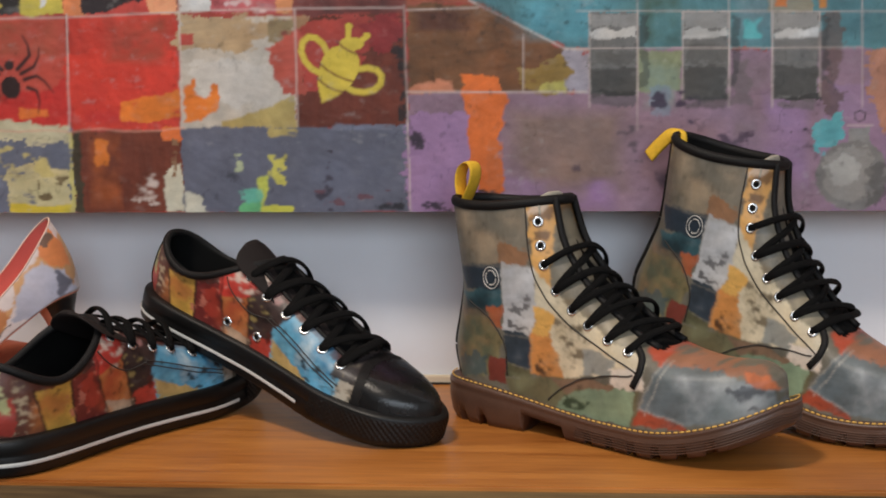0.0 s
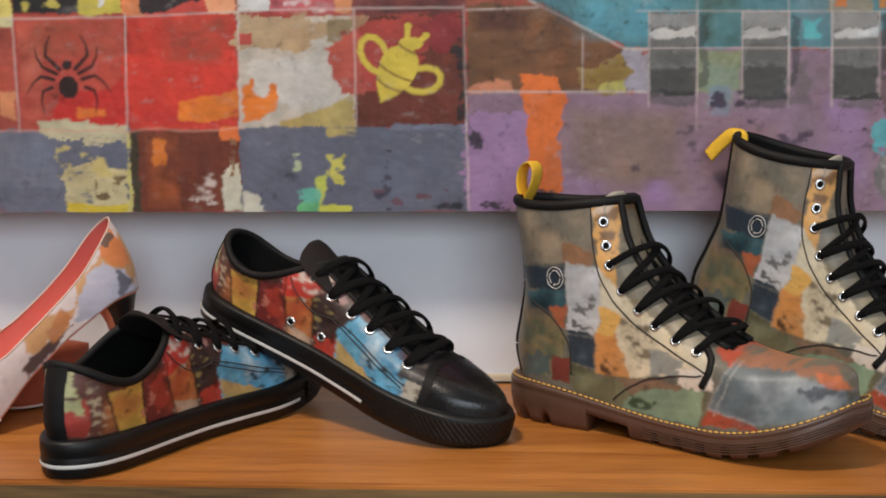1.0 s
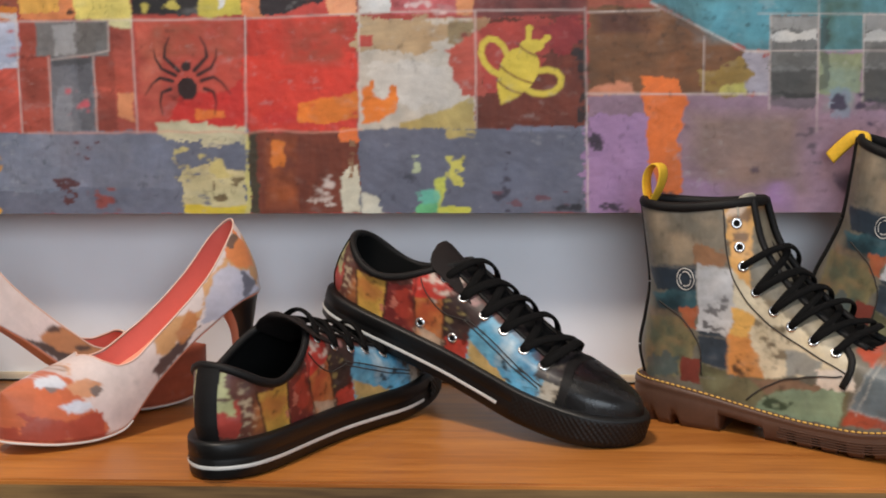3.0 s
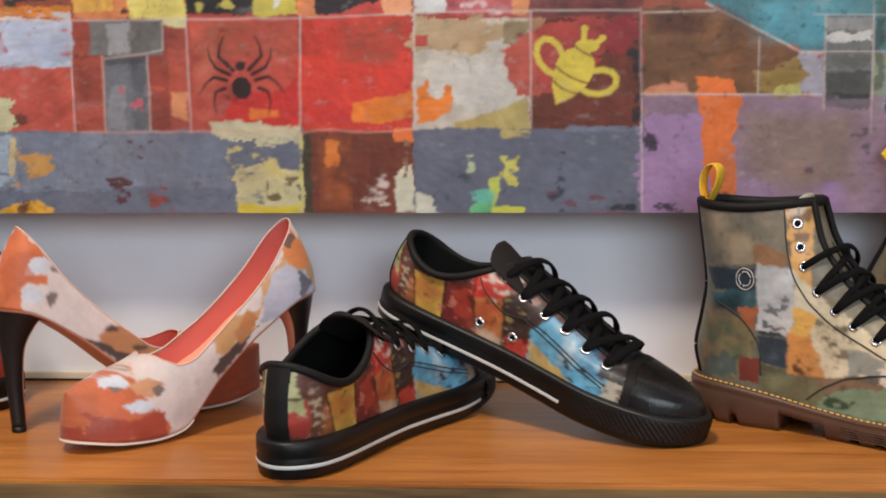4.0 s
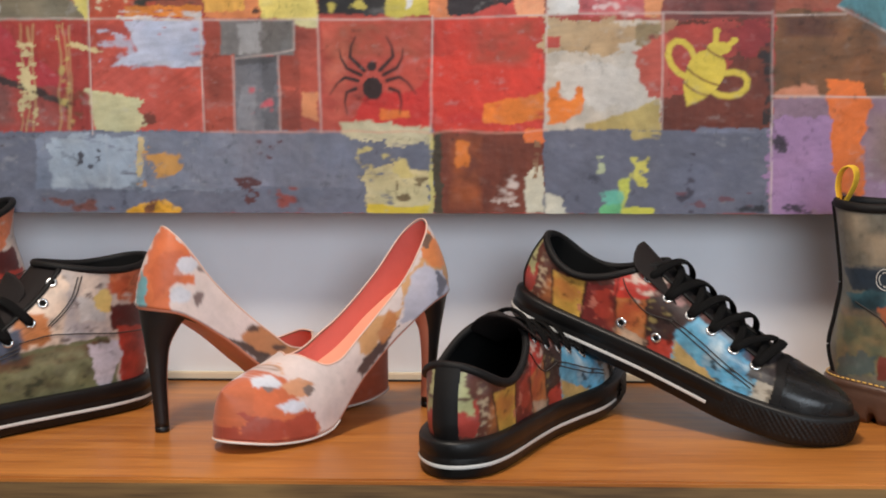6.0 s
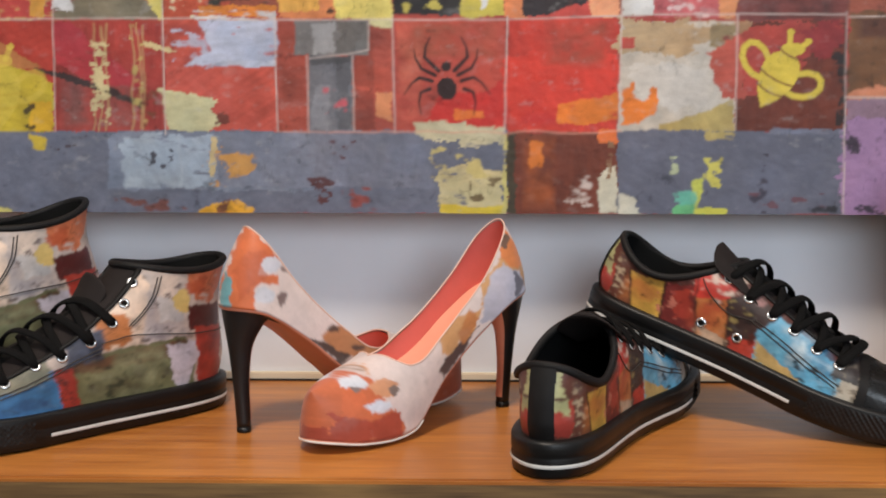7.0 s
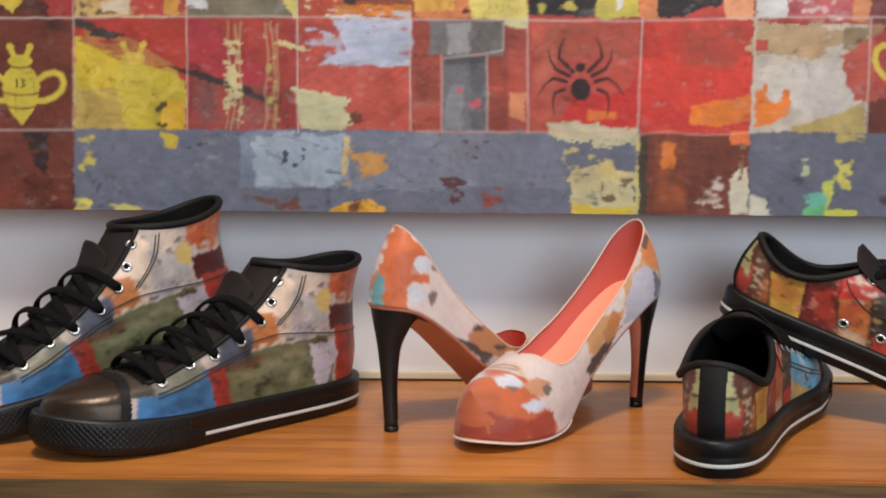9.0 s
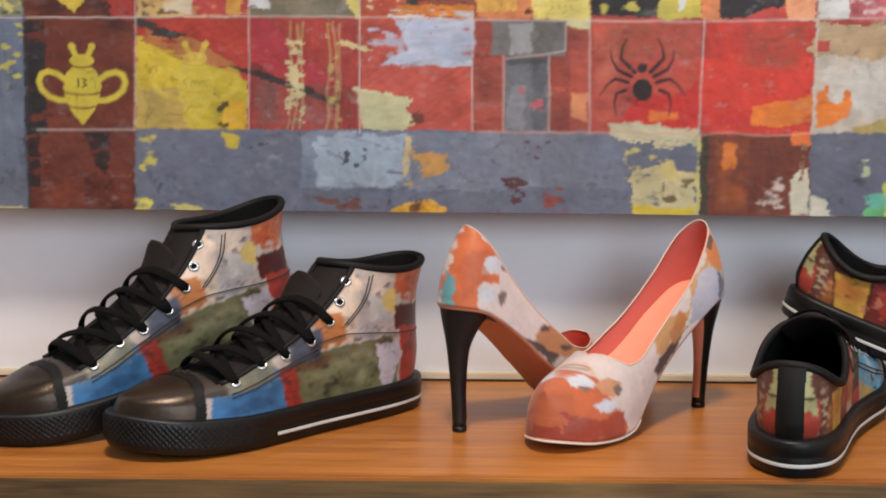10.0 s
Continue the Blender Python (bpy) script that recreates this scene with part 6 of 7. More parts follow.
PUMP2.poly([(0.0521, 0.1346), (0.0508, 0.1321), (0.047, 0.1296), (0.0422, 0.1295), (0.0365, 0.1301), (0.0339, 0.1331), (0.0327, 0.1365), (0.0344, 0.1392), (0.0379, 0.1413), (0.0431, 0.1417), (0.0481, 0.1404), (0.0511, 0.138)], (206, 204, 214), edge=0.003, vary=0.12)
PUMP2.poly([(0.0456, 0.1113), (0.0441, 0.1084), (0.04, 0.1067), (0.0336, 0.1064), (0.029, 0.1078), (0.0258, 0.1103), (0.0248, 0.1121), (0.0261, 0.1149), (0.0297, 0.1168), (0.0345, 0.1177), (0.0393, 0.1165), (0.043, 0.1142)], (204, 204, 214), edge=0.003, vary=0.12)
PUMP2.poly([(0.0578, 0.13), (0.0591, 0.1284), (0.0591, 0.1284), (0.0566, 0.1288), (0.053, 0.1295), (0.0507, 0.1313), (0.0497, 0.1334), (0.0509, 0.1345), (0.0532, 0.136), (0.0543, 0.1345), (0.0554, 0.133), (0.0566, 0.1315)], (128, 104, 98), edge=0.003, dry=0.08)
PUMP2.poly([(0.0551, 0.1083), (0.055, 0.1051), (0.052, 0.104), (0.0504, 0.1027), (0.0478, 0.1046), (0.0453, 0.1064), (0.0455, 0.1089), (0.0456, 0.1113), (0.0482, 0.1129), (0.0496, 0.114), (0.0523, 0.1128), (0.0552, 0.1104)], (120, 98, 96), edge=0.003, dry=0.05)
PUMP2.poly([(0.0473, 0.1435), (0.0543, 0.1345), (0.0604, 0.1268), (0.0604, 0.1268)], (206, 138, 96), edge=0.003, vary=0.12)
PUMP2.poly([(0.0889, 0.0753), (0.1096, 0.0797), (0.16, 0.0632), (0.1711, 0.0499), (0.1217, 0.0532), (0.098, 0.0652)], (190, 126, 82), edge=0.003, vary=0.12)
PUMP2.poly([(0.0767, 0.0755), (0.0925, 0.0697), (0.1182, 0.0546), (0.1112, 0.0469), (0.1185, 0.0415)], (84, 64, 58), edge=0.003, vary=0.12)
PUMP2.poly([(0.11, 0.0767), (0.1084, 0.0749), (0.1066, 0.0744), (0.1031, 0.0746), (0.0995, 0.0755), (0.0977, 0.0763), (0.0959, 0.0779), (0.0975, 0.0793), (0.0992, 0.0798), (0.1027, 0.0801), (0.1062, 0.079), (0.1081, 0.0781)], (96, 70, 60), edge=0.002, dry=0.1)
PUMP2.poly([(0.1361, 0.0606), (0.1363, 0.0593), (0.1331, 0.0587), (0.1281, 0.0586), (0.1247, 0.0593), (0.1213, 0.0609), (0.1212, 0.0623), (0.1228, 0.0637), (0.1244, 0.0643), (0.1292, 0.064), (0.1325, 0.0634), (0.136, 0.0613)], (96, 70, 60), edge=0.002, dry=0.1)

LOW.age(0.0014, 190.0, 0.36, 0.7, 0.80, 0.06)
HIGH.age(0.0018, 150.0, 0.26, 0.5, 0.82, 0.05)
BOOT.age(0.0014, 160.0, 0.18, 0.35, 0.90, 0.08)
PUMP.age(0.0022, 150.0, 0.10, 0.10, 0.92, 0.06)
PUMP2.age(0.0022, 150.0, 0.10, 0.10, 0.92, 0.06)


low_last = Last(0.288, (0.031, 0.035, 0.035, 0.036, 0.041, 0.046, 0.045, 0.034), [(0.004, 0.027), (0.000, 0.042), (0.001, 0.056), (0.004, 0.070), (0.008, 0.082)],
                [(0.285, 0.027), (0.280, 0.038), (0.260, 0.049), (0.230, 0.056), (0.196, 0.067), (0.160, 0.081), (0.112, 0.098)], 0.024, 0.034, 0.012)
low_args = dict(sole_height=0.028, bumper_from=0.196, cap_from=0.227, cap_mat=BLACK_LEATHER, gap=((0.10, 0.15, 0.23), (0.018, 0.022, 0.026)),
                spots=((0.2088, 0.054), (0.1884, 0.0584), (0.167, 0.0651), (0.1474, 0.07), (0.1264, 0.0763), (0.1066, 0.0851)), unlaced=0, seams=([(0.138, 0.062), (0.165, 0.054), (0.190, 0.046), (0.214, 0.040)], [(0.134, 0.060), (0.162, 0.051), (0.188, 0.043), (0.212, 0.037)], [(0.088, 0.078), (0.100, 0.066), (0.118, 0.058), (0.138, 0.061)]), ridge_up=(0.35, 0, 1), tongue=((0.140, 0.080), (0.076, 0.107), 0.026))
sneaker_a, _, _ = laced_shoe("low_sneaker", "low black-soled sneaker in patchwork print, standing on the shelf", low_last, LOW, **low_args, stripe_to=0.226, group="low sneakers")
sneaker_a.matrix_world = pose(0.0203, -0.2616, 0, 0, 0, 65.0) @ Matrix.Diagonal((1.059, 1.0, 0.992, 1.0))
sneaker_b, _, _ = laced_shoe("low_sneaker", "low black-soled patchwork sneaker, heel propped on its twin", low_last, LOW, **low_args, stripe_to=0.185, vents=((0.0983, 0.0397), (0.1291, 0.0406)), group="low sneakers")
sneaker_b.matrix_world = pose(0.0751, -0.0276, 0.0834, 0.965, 18.83, -24.98) @ Matrix.Diagonal((1.043, 1.0, 0.934, 1.0))

high_last = Last(0.284, (0.031, 0.035, 0.035, 0.036, 0.041, 0.046, 0.045, 0.034), [(0.004, 0.027), (0.000, 0.050), (0.003, 0.077), (0.005, 0.105), (-0.002, 0.136)],
                 [(0.281, 0.027), (0.276, 0.038), (0.257, 0.049), (0.226, 0.057), (0.190, 0.074), (0.150, 0.097), (0.118, 0.119), (0.100, 0.138)], 0.007, 0.033, 0.009, lift=2.6)
high_args = dict(sole_height=0.028, stripe_to=0.178, bumper_from=0.190, cap_from=0.232, cap_mat=BRONZE_LEATHER, gap=((0.09, 0.15, 0.22), (0.023, 0.029, 0.031)),
                 spots=((0.2059, 0.0549), (0.1818, 0.0649), (0.1615, 0.0702), (0.1378, 0.0786), (0.1191, 0.0927), (0.1069, 0.1086), (0.0972, 0.1245)), unlaced=2, seams=([(0.078, 0.128), (0.084, 0.112), (0.096, 0.097), (0.106, 0.088)], [(0.075, 0.128), (0.081, 0.112), (0.093, 0.097), (0.103, 0.088)], [(0.006, 0.070), (0.050, 0.074), (0.100, 0.080), (0.130, 0.077)], [(0.130, 0.070), (0.160, 0.060), (0.190, 0.050), (0.212, 0.044)], [(0.130, 0.073), (0.160, 0.063), (0.190, 0.053), (0.212, 0.047)]), ridge_up=(0.45, 0, 1), tongue=((0.140, 0.096), (0.108, 0.131), 0.023))
high_a, _, _ = laced_shoe("high_top_sneaker", "high-top black-soled sneaker in pale and green patchwork print", high_last, HIGH, **high_args, strip=False, near=1, group="high-top sneakers")
high_a.matrix_world = pose(-0.2533, -0.0201, 0, 0, 0, 224) @ Matrix.Diagonal((1.055, 1.0, 0.957, 1.0))
high_b = copy_thing(high_a, pose(-0.3560, 0.0080, 0.0500, 0.5, 11.54, 221.5))


def lugged_sole(last, parent):
    n = 900
    def lugs(x):
        z = np.zeros_like(x)
        z = np.where((x > 0.088) & (x < 0.128), 0.016 - 0.010 * np.clip((x - 0.088) / 0.04, 0, 1) * 0.6, z)
        for c in (0.026, 0.048, 0.152, 0.174, 0.196, 0.218, 0.240, 0.262):
            z = np.where(np.abs(x - c) < 0.0038, 0.0095, z)
        return z
    rings = []
    for g, z in ((-0.010, 0.0), (0.000, 0.0), (0.0030, 0.006), (0.0050, 0.018), (0.0052, 0.026), (0.0044, 0.0285), (0.0052, 0.0300), (0.0048, 0.0335), (0.0030, 0.0345), (-0.004, 0.0345)):
        r = last.outline(n, g, z)
        r[:, 2] = np.maximum(r[:, 2], lugs(r[:, 0]) + last.rise(r[:, 0])) if z < 0.02 else r[:, 2]
        rings.append(r)
    stack("outsole", rings, GUM, parent, "brown lugged rubber sole")
    # fine ribs round the toe
    for k in range(5):
        z = 0.0085 + 0.0034 * k
        ring = last.outline(420, 0.0046 + 0.0002 * k, z)
        idx = [i for i in range(420) if ring[i, 0] > 0.14]
        sweep("sole_rib", ring[idx], 0.0005, 0.0005, GUM, parent, False, 5)
    # welt stitches
    ring = last.outline(1400, 0.0030, 0.0356)
    arc = np.concatenate([[0], np.cumsum(np.linalg.norm(np.diff(ring, axis=0), axis=1))])
    V, F = [], []
    for k in range(int(arc[-1] / 0.0052)):
        i, j = np.searchsorted(arc, k * 0.0052), np.searchsorted(arc, k * 0.0052 + 0.0038)
        if j >= len(ring):
            break
        a, b = ring[i], ring[j]
        d = (b - a) / (np.linalg.norm(b - a) + 1e-9)
        nn = np.cross(d, (0, 0, 1))
        base = len(V)
        for q, w in ((a, 0.0004), (a * 0.7 + b * 0.3, 0.0008), (a * 0.3 + b * 0.7, 0.0008), (b, 0.0004)):
            for c, e in ((1, 0), (0, 1), (-1, 0), (0, -1)):
                V.append(q + nn * w * c + np.array([0, 0, w * e]))
        for r in range(3):
            for c in range(4):
                F.append([base + r * 4 + c, base + r * 4 + (c + 1) % 4, base + r * 4 + 4 + (c + 1) % 4, base + r * 4 + 4 + c])
    obj("welt_stitching", V, F, THREAD, parent, "yellow welt stitching")


def boot(label, flopped):
    b = tagged(new("ankle_boot"), label, "boot", "ankle boots")
    last = boot_last
    lugged_sole(last, b)
    nv, nt = 130, 420
    P = last.upper(nv, nt)
    N = normals(P)
    C = (P + np.roll(P, -1, 1)) / 2
    C[:-1] = (C[:-1] + C[1:]) / 2
    off = np.abs(C[..., 1] - last.middle(C[..., 0]))
    s, side = loop(nt)
    slot = (s > 0.5)[None, :] & (off < np.interp(C[..., 2], (0.075, 0.12, 0.19), (0.021, 0.020, 0.013))) & (C[..., 0] < 0.208)
    cut("upper", P, ~slot, PRINT, b, 0.0, BOOT)
    cut("tongue", P, slot | np.roll(slot, 4, 1) | np.roll(slot, -4, 1), PRINT, b, -0.0035, BOOT, "printed tongue behind the laces")
    In = last.upper(50, 200, 0.0040, 0.06, 0.995)
    obj("lining", In.reshape(-1, 3), grid_faces(50, 200, True)[:, ::-1].tolist() + [list(range(200))], LINING, b)
    ring = last.upper(2, 300, 0.0012, 0.98, 1.0)[1]
    sweep("collar_binding", ring, 0.0034, 0.0042, BINDING, b, True)
    for sd in (-1, 1):
        pts = []
        for z in np.linspace(0.078, 0.194, 60):
            y = np.interp(z, (0.075, 0.12, 0.19), (0.021, 0.020, 0.013))
            d = np.abs(P[..., 2] - z) + 2 * np.abs(P[..., 1] - last.middle(P[..., 0]) - sd * y) + 9 * (s < 0.5)[None, :]
            pts.append(P[np.unravel_index(np.argmin(d), d.shape)])
        pts = np.array(pts)
        for _ in range(4):
            pts[1:-1] = (pts[:-2] + pts[1:-1] * 2 + pts[2:]) / 4
        sweep("facing_binding", pts, 0.0032, 0.0030, BINDING, b)
    back = last.upper(80, 400)[:, 0]
    back = back * np.array([1, 0, 1]) + np.array([-0.0010, 0, 0])
    sweep("back_seam", back, 0.0042, 0.0034, BINDING, b)
    for sd in (-1, 1):
        for pts in (BOOT_SEAM_A, BOOT_SEAM_B, BOOT_SEAM_C):
            sweep("seam", on_surface(P, N, path2(pts), sd), 0.0006, 0.0006, DARK_THREAD, b, False, 5)
        bar = on_surface(P, N, path2([(0.1922, 0.0505), (0.1979, 0.0620), (0.1979, 0.0698), (0.1900, 0.0780)], 14), sd, 0.001)
        sweep("facing_foot", bar, 0.0030, 0.0016, BINDING, b, False, 8, np.tile((0, sd, 0.6), (14, 1)))
        # round emblem
        a = np.linspace(0, 2 * np.pi, 30)
        ex, ez = EMBLEM
        for rr, a0, a1 in ((0.0092, 0, 6.28), (0.0058, 0.3, 2.0), (0.0058, 2.4, 4.1), (0.0058, 4.5, 6.2)):
            aa = np.linspace(a0, a1, 24)
            pts = on_surface(P, N, np.stack([ex + rr * 0.9 * np.cos(aa), ez + rr * np.sin(aa)], 1), sd, 0.0006)
            sweep("emblem_ring", pts, 0.0006, 0.0004, GLASS_BLACK, b, False, 5)
    lacing(b, P, N, BOOT_SPOTS, last, (0.8, 0, 0.8), 0.0042, 0.0034, start=2)
    # the pale tongue's end, standing a little above the collar
    ang = np.linspace(0, 2 * np.pi, 32, endpoint=False)
    tip = []
    for w in np.linspace(0, 1, 10):
        yy = (0.021 - 0.002 * w) * math.sqrt(max(0.2, 1 - max(0, (w - 0.75) / 0.25) ** 2)) * np.cos(ang)
        tip.append(np.stack([0.0985 - 0.003 * w + 0.0016 * np.sin(ang) - 9 * yy**2, yy, np.full(32, 0.174 + 0.016 * w) - 3 * yy**2], 1))
    stack("tongue_top", tip, TONGUE_PALE, b, "pale end of the tongue")
    # pull loop of webbing at the back
    top = ring[np.argmin(ring[:, 0])]
    a = np.linspace(0, 2 * np.pi, 40)
    r = LOOP
    if flopped:
        p2 = path2([(0.006, -0.010), (0.002, 0.000), (-0.006, -0.001), (-0.015, -0.011), (-0.023, -0.024)], 40)
        pts = np.stack([top[0] + p2[:, 0], np.zeros(40), top[2] + p2[:, 1]], 1)
    else:
        pts = np.stack([top[0] + 0.004 + r[0] * np.sin(a) * np.clip(np.sin(a / 2), 0, 1) + r[2] * (1 - np.cos(a)) / 2, np.zeros(40), top[2] - 0.004 + r[1] * (1 - np.cos(a)) / 2], 1)
    sweep("pull_loop", pts, 0.0062 if flopped else 0.0085, 0.0011, WEB, b, False, 8, np.tile((0.2, -1, 0.35), (40, 1)) if flopped else np.cross(np.gradient(pts, axis=0), (0, 1, 0)), "yellow webbing pull loop")
    return b


BOOT_SEAM_A = [(0.0841, 0.178), (0.0876, 0.1516), (0.0933, 0.1293), (0.107, 0.1079), (0.133, 0.0879), (0.1656, 0.0722), (0.1947, 0.0613)]
BOOT_SEAM_B = [(0.0268, 0.1002), (0.0467, 0.0907), (0.0613, 0.0758), (0.068, 0.063), (0.0685, 0.0438)]
BOOT_SEAM_C = [(0.1094, 0.029), (0.1239, 0.0399), (0.1443, 0.0499), (0.1717, 0.0556), (0.1924, 0.0589)]
BOOT_SPOTS = ((0.1845, 0.0746), (0.1651, 0.0816), (0.1459, 0.0903), (0.1308, 0.1013), (0.1150, 0.1146), (0.1026, 0.1335), (0.0985, 0.1496), (0.0944, 0.1678))
EMBLEM = (0.0534, 0.1209)
LOOP = (0.010, 0.034, 0.006)
boot_last = Last(0.306, (0.033, 0.037, 0.037, 0.039, 0.045, 0.050, 0.048, 0.036), [(0.004, 0.034), (-0.001, 0.058), (0.004, 0.085), (0.008, 0.112), (0.004, 0.148), (-0.001, 0.181)],
                 [(0.302, 0.020), (0.300, 0.038), (0.284, 0.054), (0.248, 0.064), (0.208, 0.078), (0.170, 0.100), (0.138, 0.126), (0.116, 0.155), (0.106, 0.184)], 0.004, 0.034, 0.030, slope=0.43)
boot_a = boot("brown-soled lace-up ankle boot in grey and rust patchwork print", False)
boot_a.matrix_world = pose(0.3510, -0.0440, 0, 0, 0, -33) @ Matrix.Diagonal((0.965, 1.0, 1.004, 1.0))
boot_b = boot("brown-soled patchwork ankle boot tipped forward, pull loop flopped back", True)
boot_b.matrix_world = pose(0.4895, -0.0006, 0.0548, 0.37, 16.0, -30.65) @ Matrix.Diagonal((0.90, 1.0, 1.018, 1.0))


def pump(label, sheet, turn):
    p = tagged(new("high_heel_pump"), label, "shoe", "high-heeled pumps")
    L = 0.231
    X = lambda n: (1 - np.cos(np.linspace(0.0005, np.pi - 0.0005, n))) / 2 * L
    bed = lambda x: curve((0, 0.022, 0.060, 0.103, 0.147, 0.174, 0.202, L), (0.108, 0.104, 0.082, 0.048, 0.025, 0.020, 0.021, 0.025), x)
    low = lambda x: curve((0, 0.022, 0.060, 0.103, 0.147, 0.174, 0.202, L), (0.102, 0.098, 0.076, 0.041, 0.0065, 0.0035, 0.005, 0.010), x)
    wid = lambda x: curve((0, 0.033, 0.076, 0.120, 0.158, 0.190, L), (0.026, 0.027, 0.027, 0.032, 0.038, 0.037, 0.031), x) * np.sqrt(np.clip(1 - np.abs(2 * x / L - 1) ** np.where(x > L / 2, 4.6, 7.0), 0, 1))
    tall = lambda x: curve((0, 0.033, 0.076, 0.120, 0.152, 0.180, 0.207, L), (0.060, 0.052, 0.046, 0.046, 0.044, 0.038, 0.031, 0.022), x)
    # how far the wall goes over: 1 is closed at the middle
    over = lambda x: curve((0, 0.033, 0.076, 0.120, 0.140, 0.154, 0.164, L), (0.74, 0.60, 0.44, 0.42, 0.50, 0.68, 1.0, 1.0), x)
    n, mth = 200, 46
    inward = lambda x: turn * 1.7 * np.clip(x - 0.10, 0, 1) ** 2
    swing = lambda x: np.arctan(turn * 3.4 * np.clip(x - 0.10, 0, 1))
    x = X(n)

    def shell(inset):
        out = []
        for sd in (-1, 1):
            v = np.linspace(0, 1, mth)[None, :]
            ph = v * over(x)[:, None] * np.pi / 2
            e = curve((0, 0.1, 0.15, L), (0.55, 0.6, 0.8, 0.9), x)[:, None]
            w, h = np.clip(wid(x) - inset, 0, 1)[:, None], (tall(x) - inset)[:, None]
            y = sd * w * np.clip(np.cos(ph), 0, 1) ** e
            z = low(x)[:, None] + 0.002 + (h + (bed(x) - low(x))[:, None]) * np.sin(ph) ** (0.9)
            back = 0.025 * np.clip(1 - x / 0.085, 0, 1)[:, None] ** 1.2
            rel = np.clip((z - 0.112) / 0.056, -0.3, 1.2)
            xx = x[:, None] + back * rel * np.abs(rel) ** 0.5 + inset * (1 - 2 * x / L)[:, None]
            out.append(np.stack([xx - y * np.sin(swing(x))[:, None], y * np.cos(swing(x))[:, None] + inward(x)[:, None], z], -1))
        return out
    left, right = shell(0.0)
    # one sheet from the left top edge, round the bottom, to the right top edge
    G = np.concatenate([left[:, ::-1], right], 1)
    m = G.shape[1]
    f = grid_faces(n, m, False)
    V = G.reshape(-1, 3)
    obj("upper", V, f, SATIN, p, "", True, sheet.read(V[:, 0] + 0.45 * turn * V[:, 1], V[:, 2]))
    li, ri = shell(0.0016)
    G2 = np.concatenate([li[:, ::-1], ri], 1)
    obj("lining", G2.reshape(-1, 3), f[:, ::-1], CORAL, p, "coral lining")
    # rolled top edge
    edge = np.concatenate([left[::-1, -1], right[:, -1]])
    k = [i for i in range(len(edge)) if edge[i, 0] < 0.165]
    sweep("top_edge", edge[k], 0.0007, 0.0007, TOP_EDGE, p, False, 6)
    # insole
    ys = np.linspace(-1, 1, 24)
    across = np.clip(wid(x) - 0.002, 0, 1)[:, None] * ys[None, :]
    I = np.stack([x[:, None] - across * np.sin(swing(x))[:, None], across * np.cos(swing(x))[:, None] + inward(x)[:, None], (bed(x) + 0.0015)[:, None] + 0.003 * ys[None, :] ** 2], -1)
    obj("insole", I.reshape(-1, 3), grid_faces(n, 24, False), CORAL_PALE, p, "pale coral insole")
    # arched outsole
    rings = []
    for j, (g, dz) in enumerate(((0.000, 0.0025), (0.0006, 0.0015), (0.0004, 0.0), (-0.003, -0.0008))):
        w = np.clip(wid(x) * 0.97 + g, 0, 1)
        a = np.concatenate([np.stack([x - q * w * np.sin(swing(x)), q * w * np.cos(swing(x)) + inward(x), low(x) + dz], 1)[::q] for q in (1, -1)])
        rings.append(a)
    N2 = len(rings[0])
    V = np.concatenate(rings)
    F = grid_faces(4, N2, True).tolist()
    last = 3 * N2
    F += [[last + i, last + i + 1, last + N2 - 2 - i, last + N2 - 1 - i] for i in range(n - 1)]
    obj("outsole", V, F, TAN_SOLE, p, "tan leather outsole")
    k = [i for i in range(N2) if rings[1][i, 0] > 0.13]
    rim = rings[1] + np.array([0, 0, -0.0012])
    sweep("sole_edge", rim[k], 0.0008, 0.0009, EDGE_WHITE, p, False, 8, None, "white sole edge")
    # stiletto heel
    hr = []
    a = np.linspace(0, 2 * np.pi, 36, endpoint=False)
    for w in np.linspace(0, 1, 26):
        z = 0.0045 + w * 0.099
        rx = curve((0, 0.25, 0.6, 0.85, 1.0), (0.0058, 0.0062, 0.0088, 0.0165, 0.030), w)
        ry = curve((0, 0.25, 0.6, 0.85, 1.0), (0.0056, 0.0058, 0.0085, 0.0165, 0.0245), w)
        bx = curve((0, 0.3, 0.7, 1.0), (0.0120, 0.0095, 0.0050, 0.0010), w)
        pt = np.stack([bx + rx + rx * np.cos(a), ry * np.sin(a), np.full(36, z)], 1)
        pt[:, 2] = np.where(w > 0.8, np.minimum(pt[:, 2], low(np.clip(pt[:, 0], 0, L)) + 0.001), pt[:, 2])
        hr.append(pt)
    stack("heel", hr, HEEL_BLACK, p, "slim black stiletto heel")
    br = []
    for w in np.linspace(0.05, 0.97, 24):
        ring = np.array([curve(np.linspace(0, 1, 26), np.array([h[q, c] for h in hr]), w) for q in (31, 32, 33, 34, 35, 0, 1, 2, 3, 4, 5) for c in range(3)]).reshape(-1, 3)
        br.append(ring + np.array([0.0007, 0, 0]))
    obj("heel_breast", np.concatenate(br), grid_faces(24, 11, False), TAN_SOLE, p, "coral-tan heel breast")
    tip = [np.stack([0.0120 + 0.0058 + g * np.cos(a), g * np.sin(a), np.full(36, z)], 1) for g, z in ((0.0054, 0.0), (0.0060, 0.0008), (0.0060, 0.0046))]
    stack("heel_tip", tip, RUBBER, p)
    return p


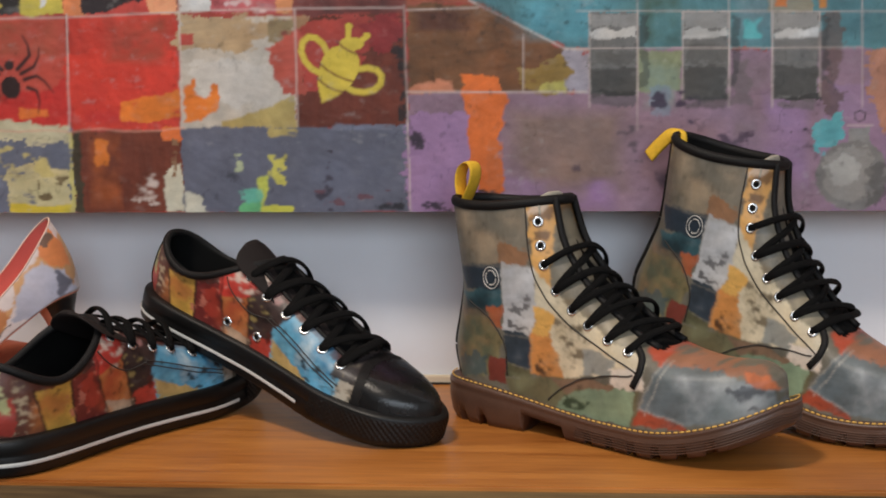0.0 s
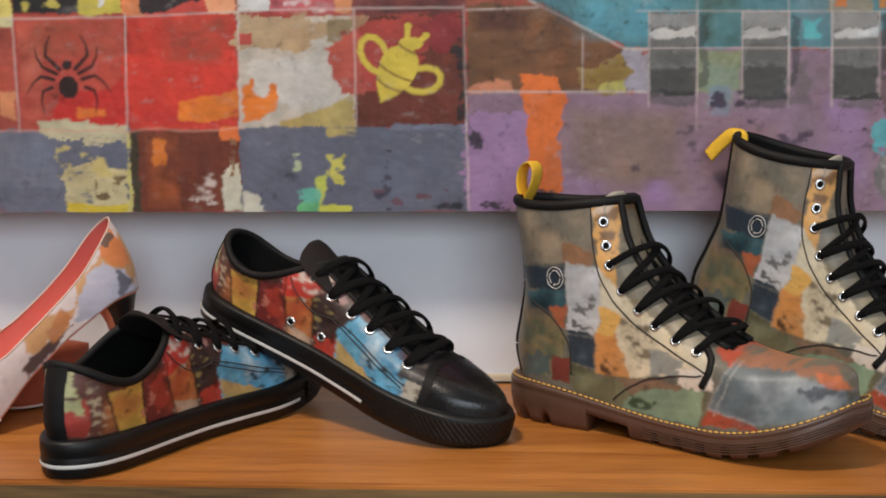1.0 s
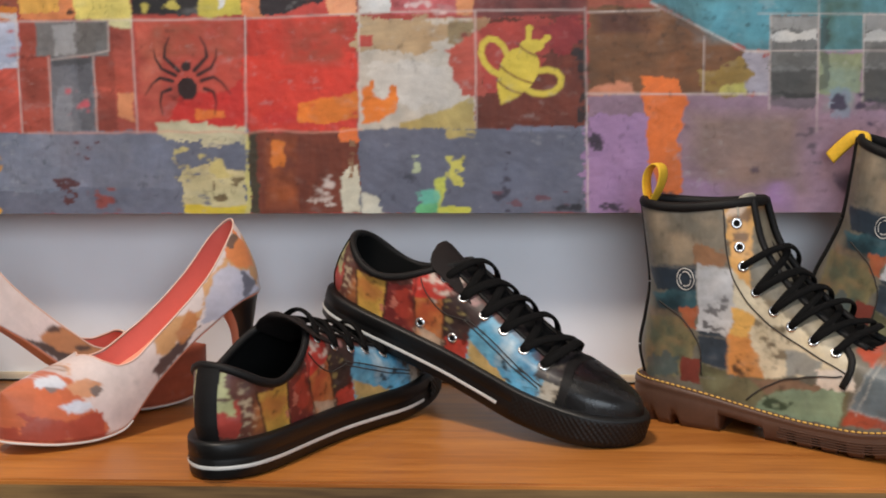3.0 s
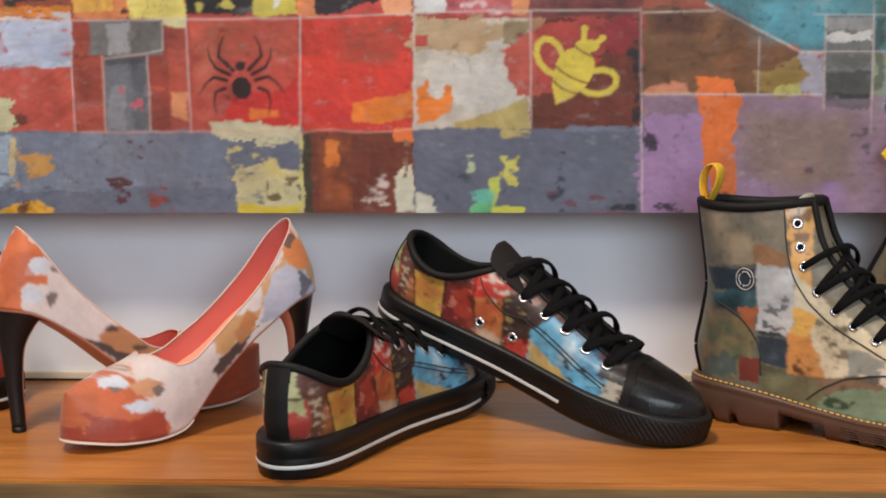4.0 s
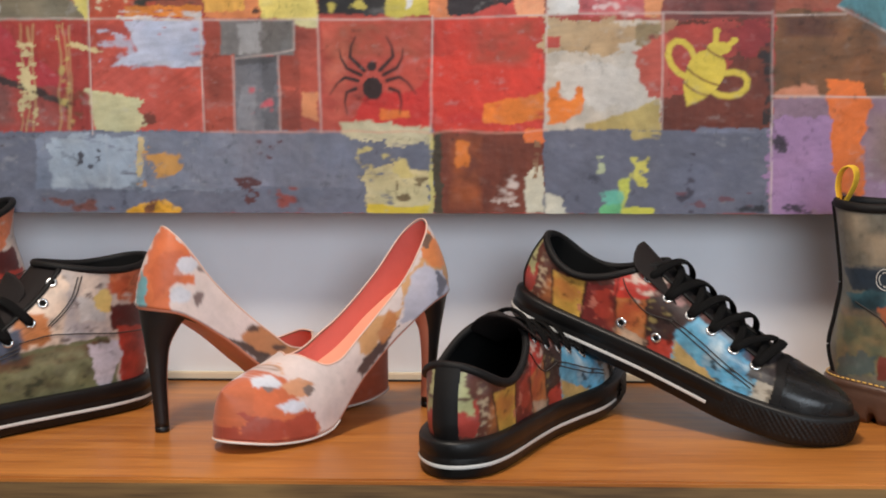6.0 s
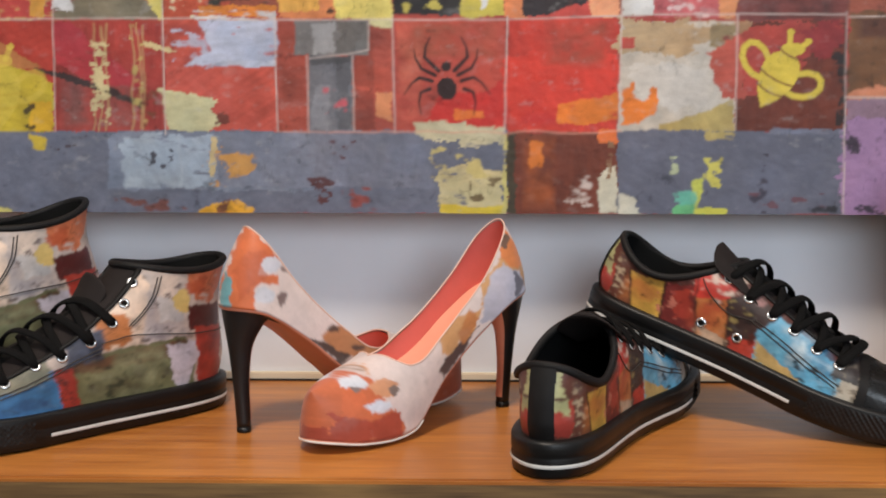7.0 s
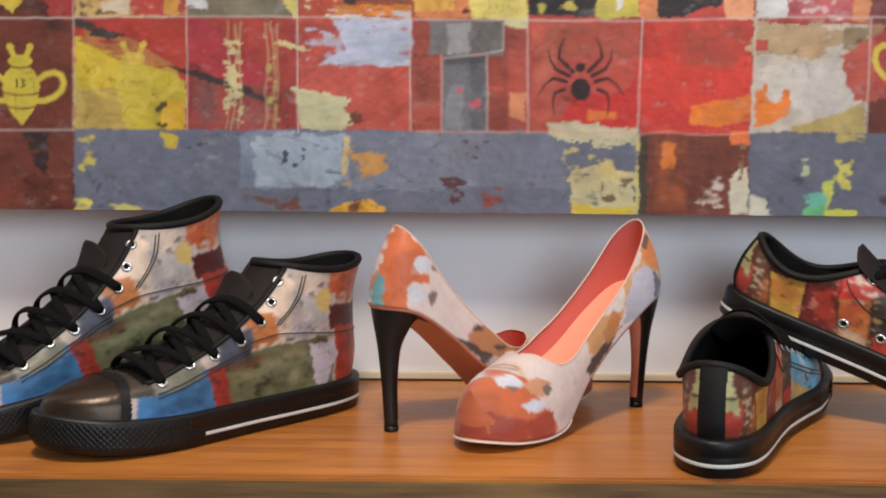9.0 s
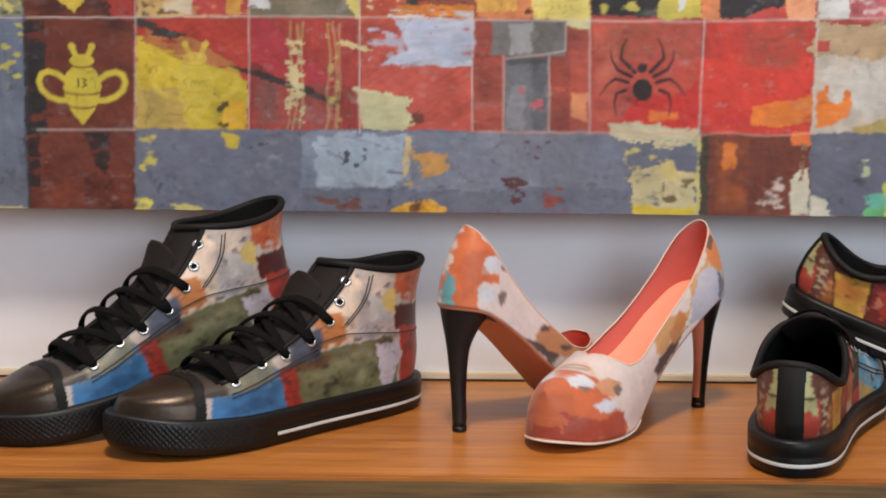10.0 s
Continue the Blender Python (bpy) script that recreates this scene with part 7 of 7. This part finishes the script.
pump_a = pump("high-heeled satin pump in rust and white print with coral lining", PUMP, 1)
pump_a.matrix_world = pose(0.0141, -0.0322, 0, 0, 0, 219.03) @ Matrix.Diagonal((1.0125, 0.9844, 1.004, 1.0))
pump_b = pump("high-heeled satin pump, rust heel counter, slim black heel showing", PUMP2, -1)
pump_b.matrix_world = pose(-0.2254, -0.1471, 0, 0, 0, 42.48) @ Matrix.Diagonal((0.9931, 0.9812, 1.0148, 1.0))
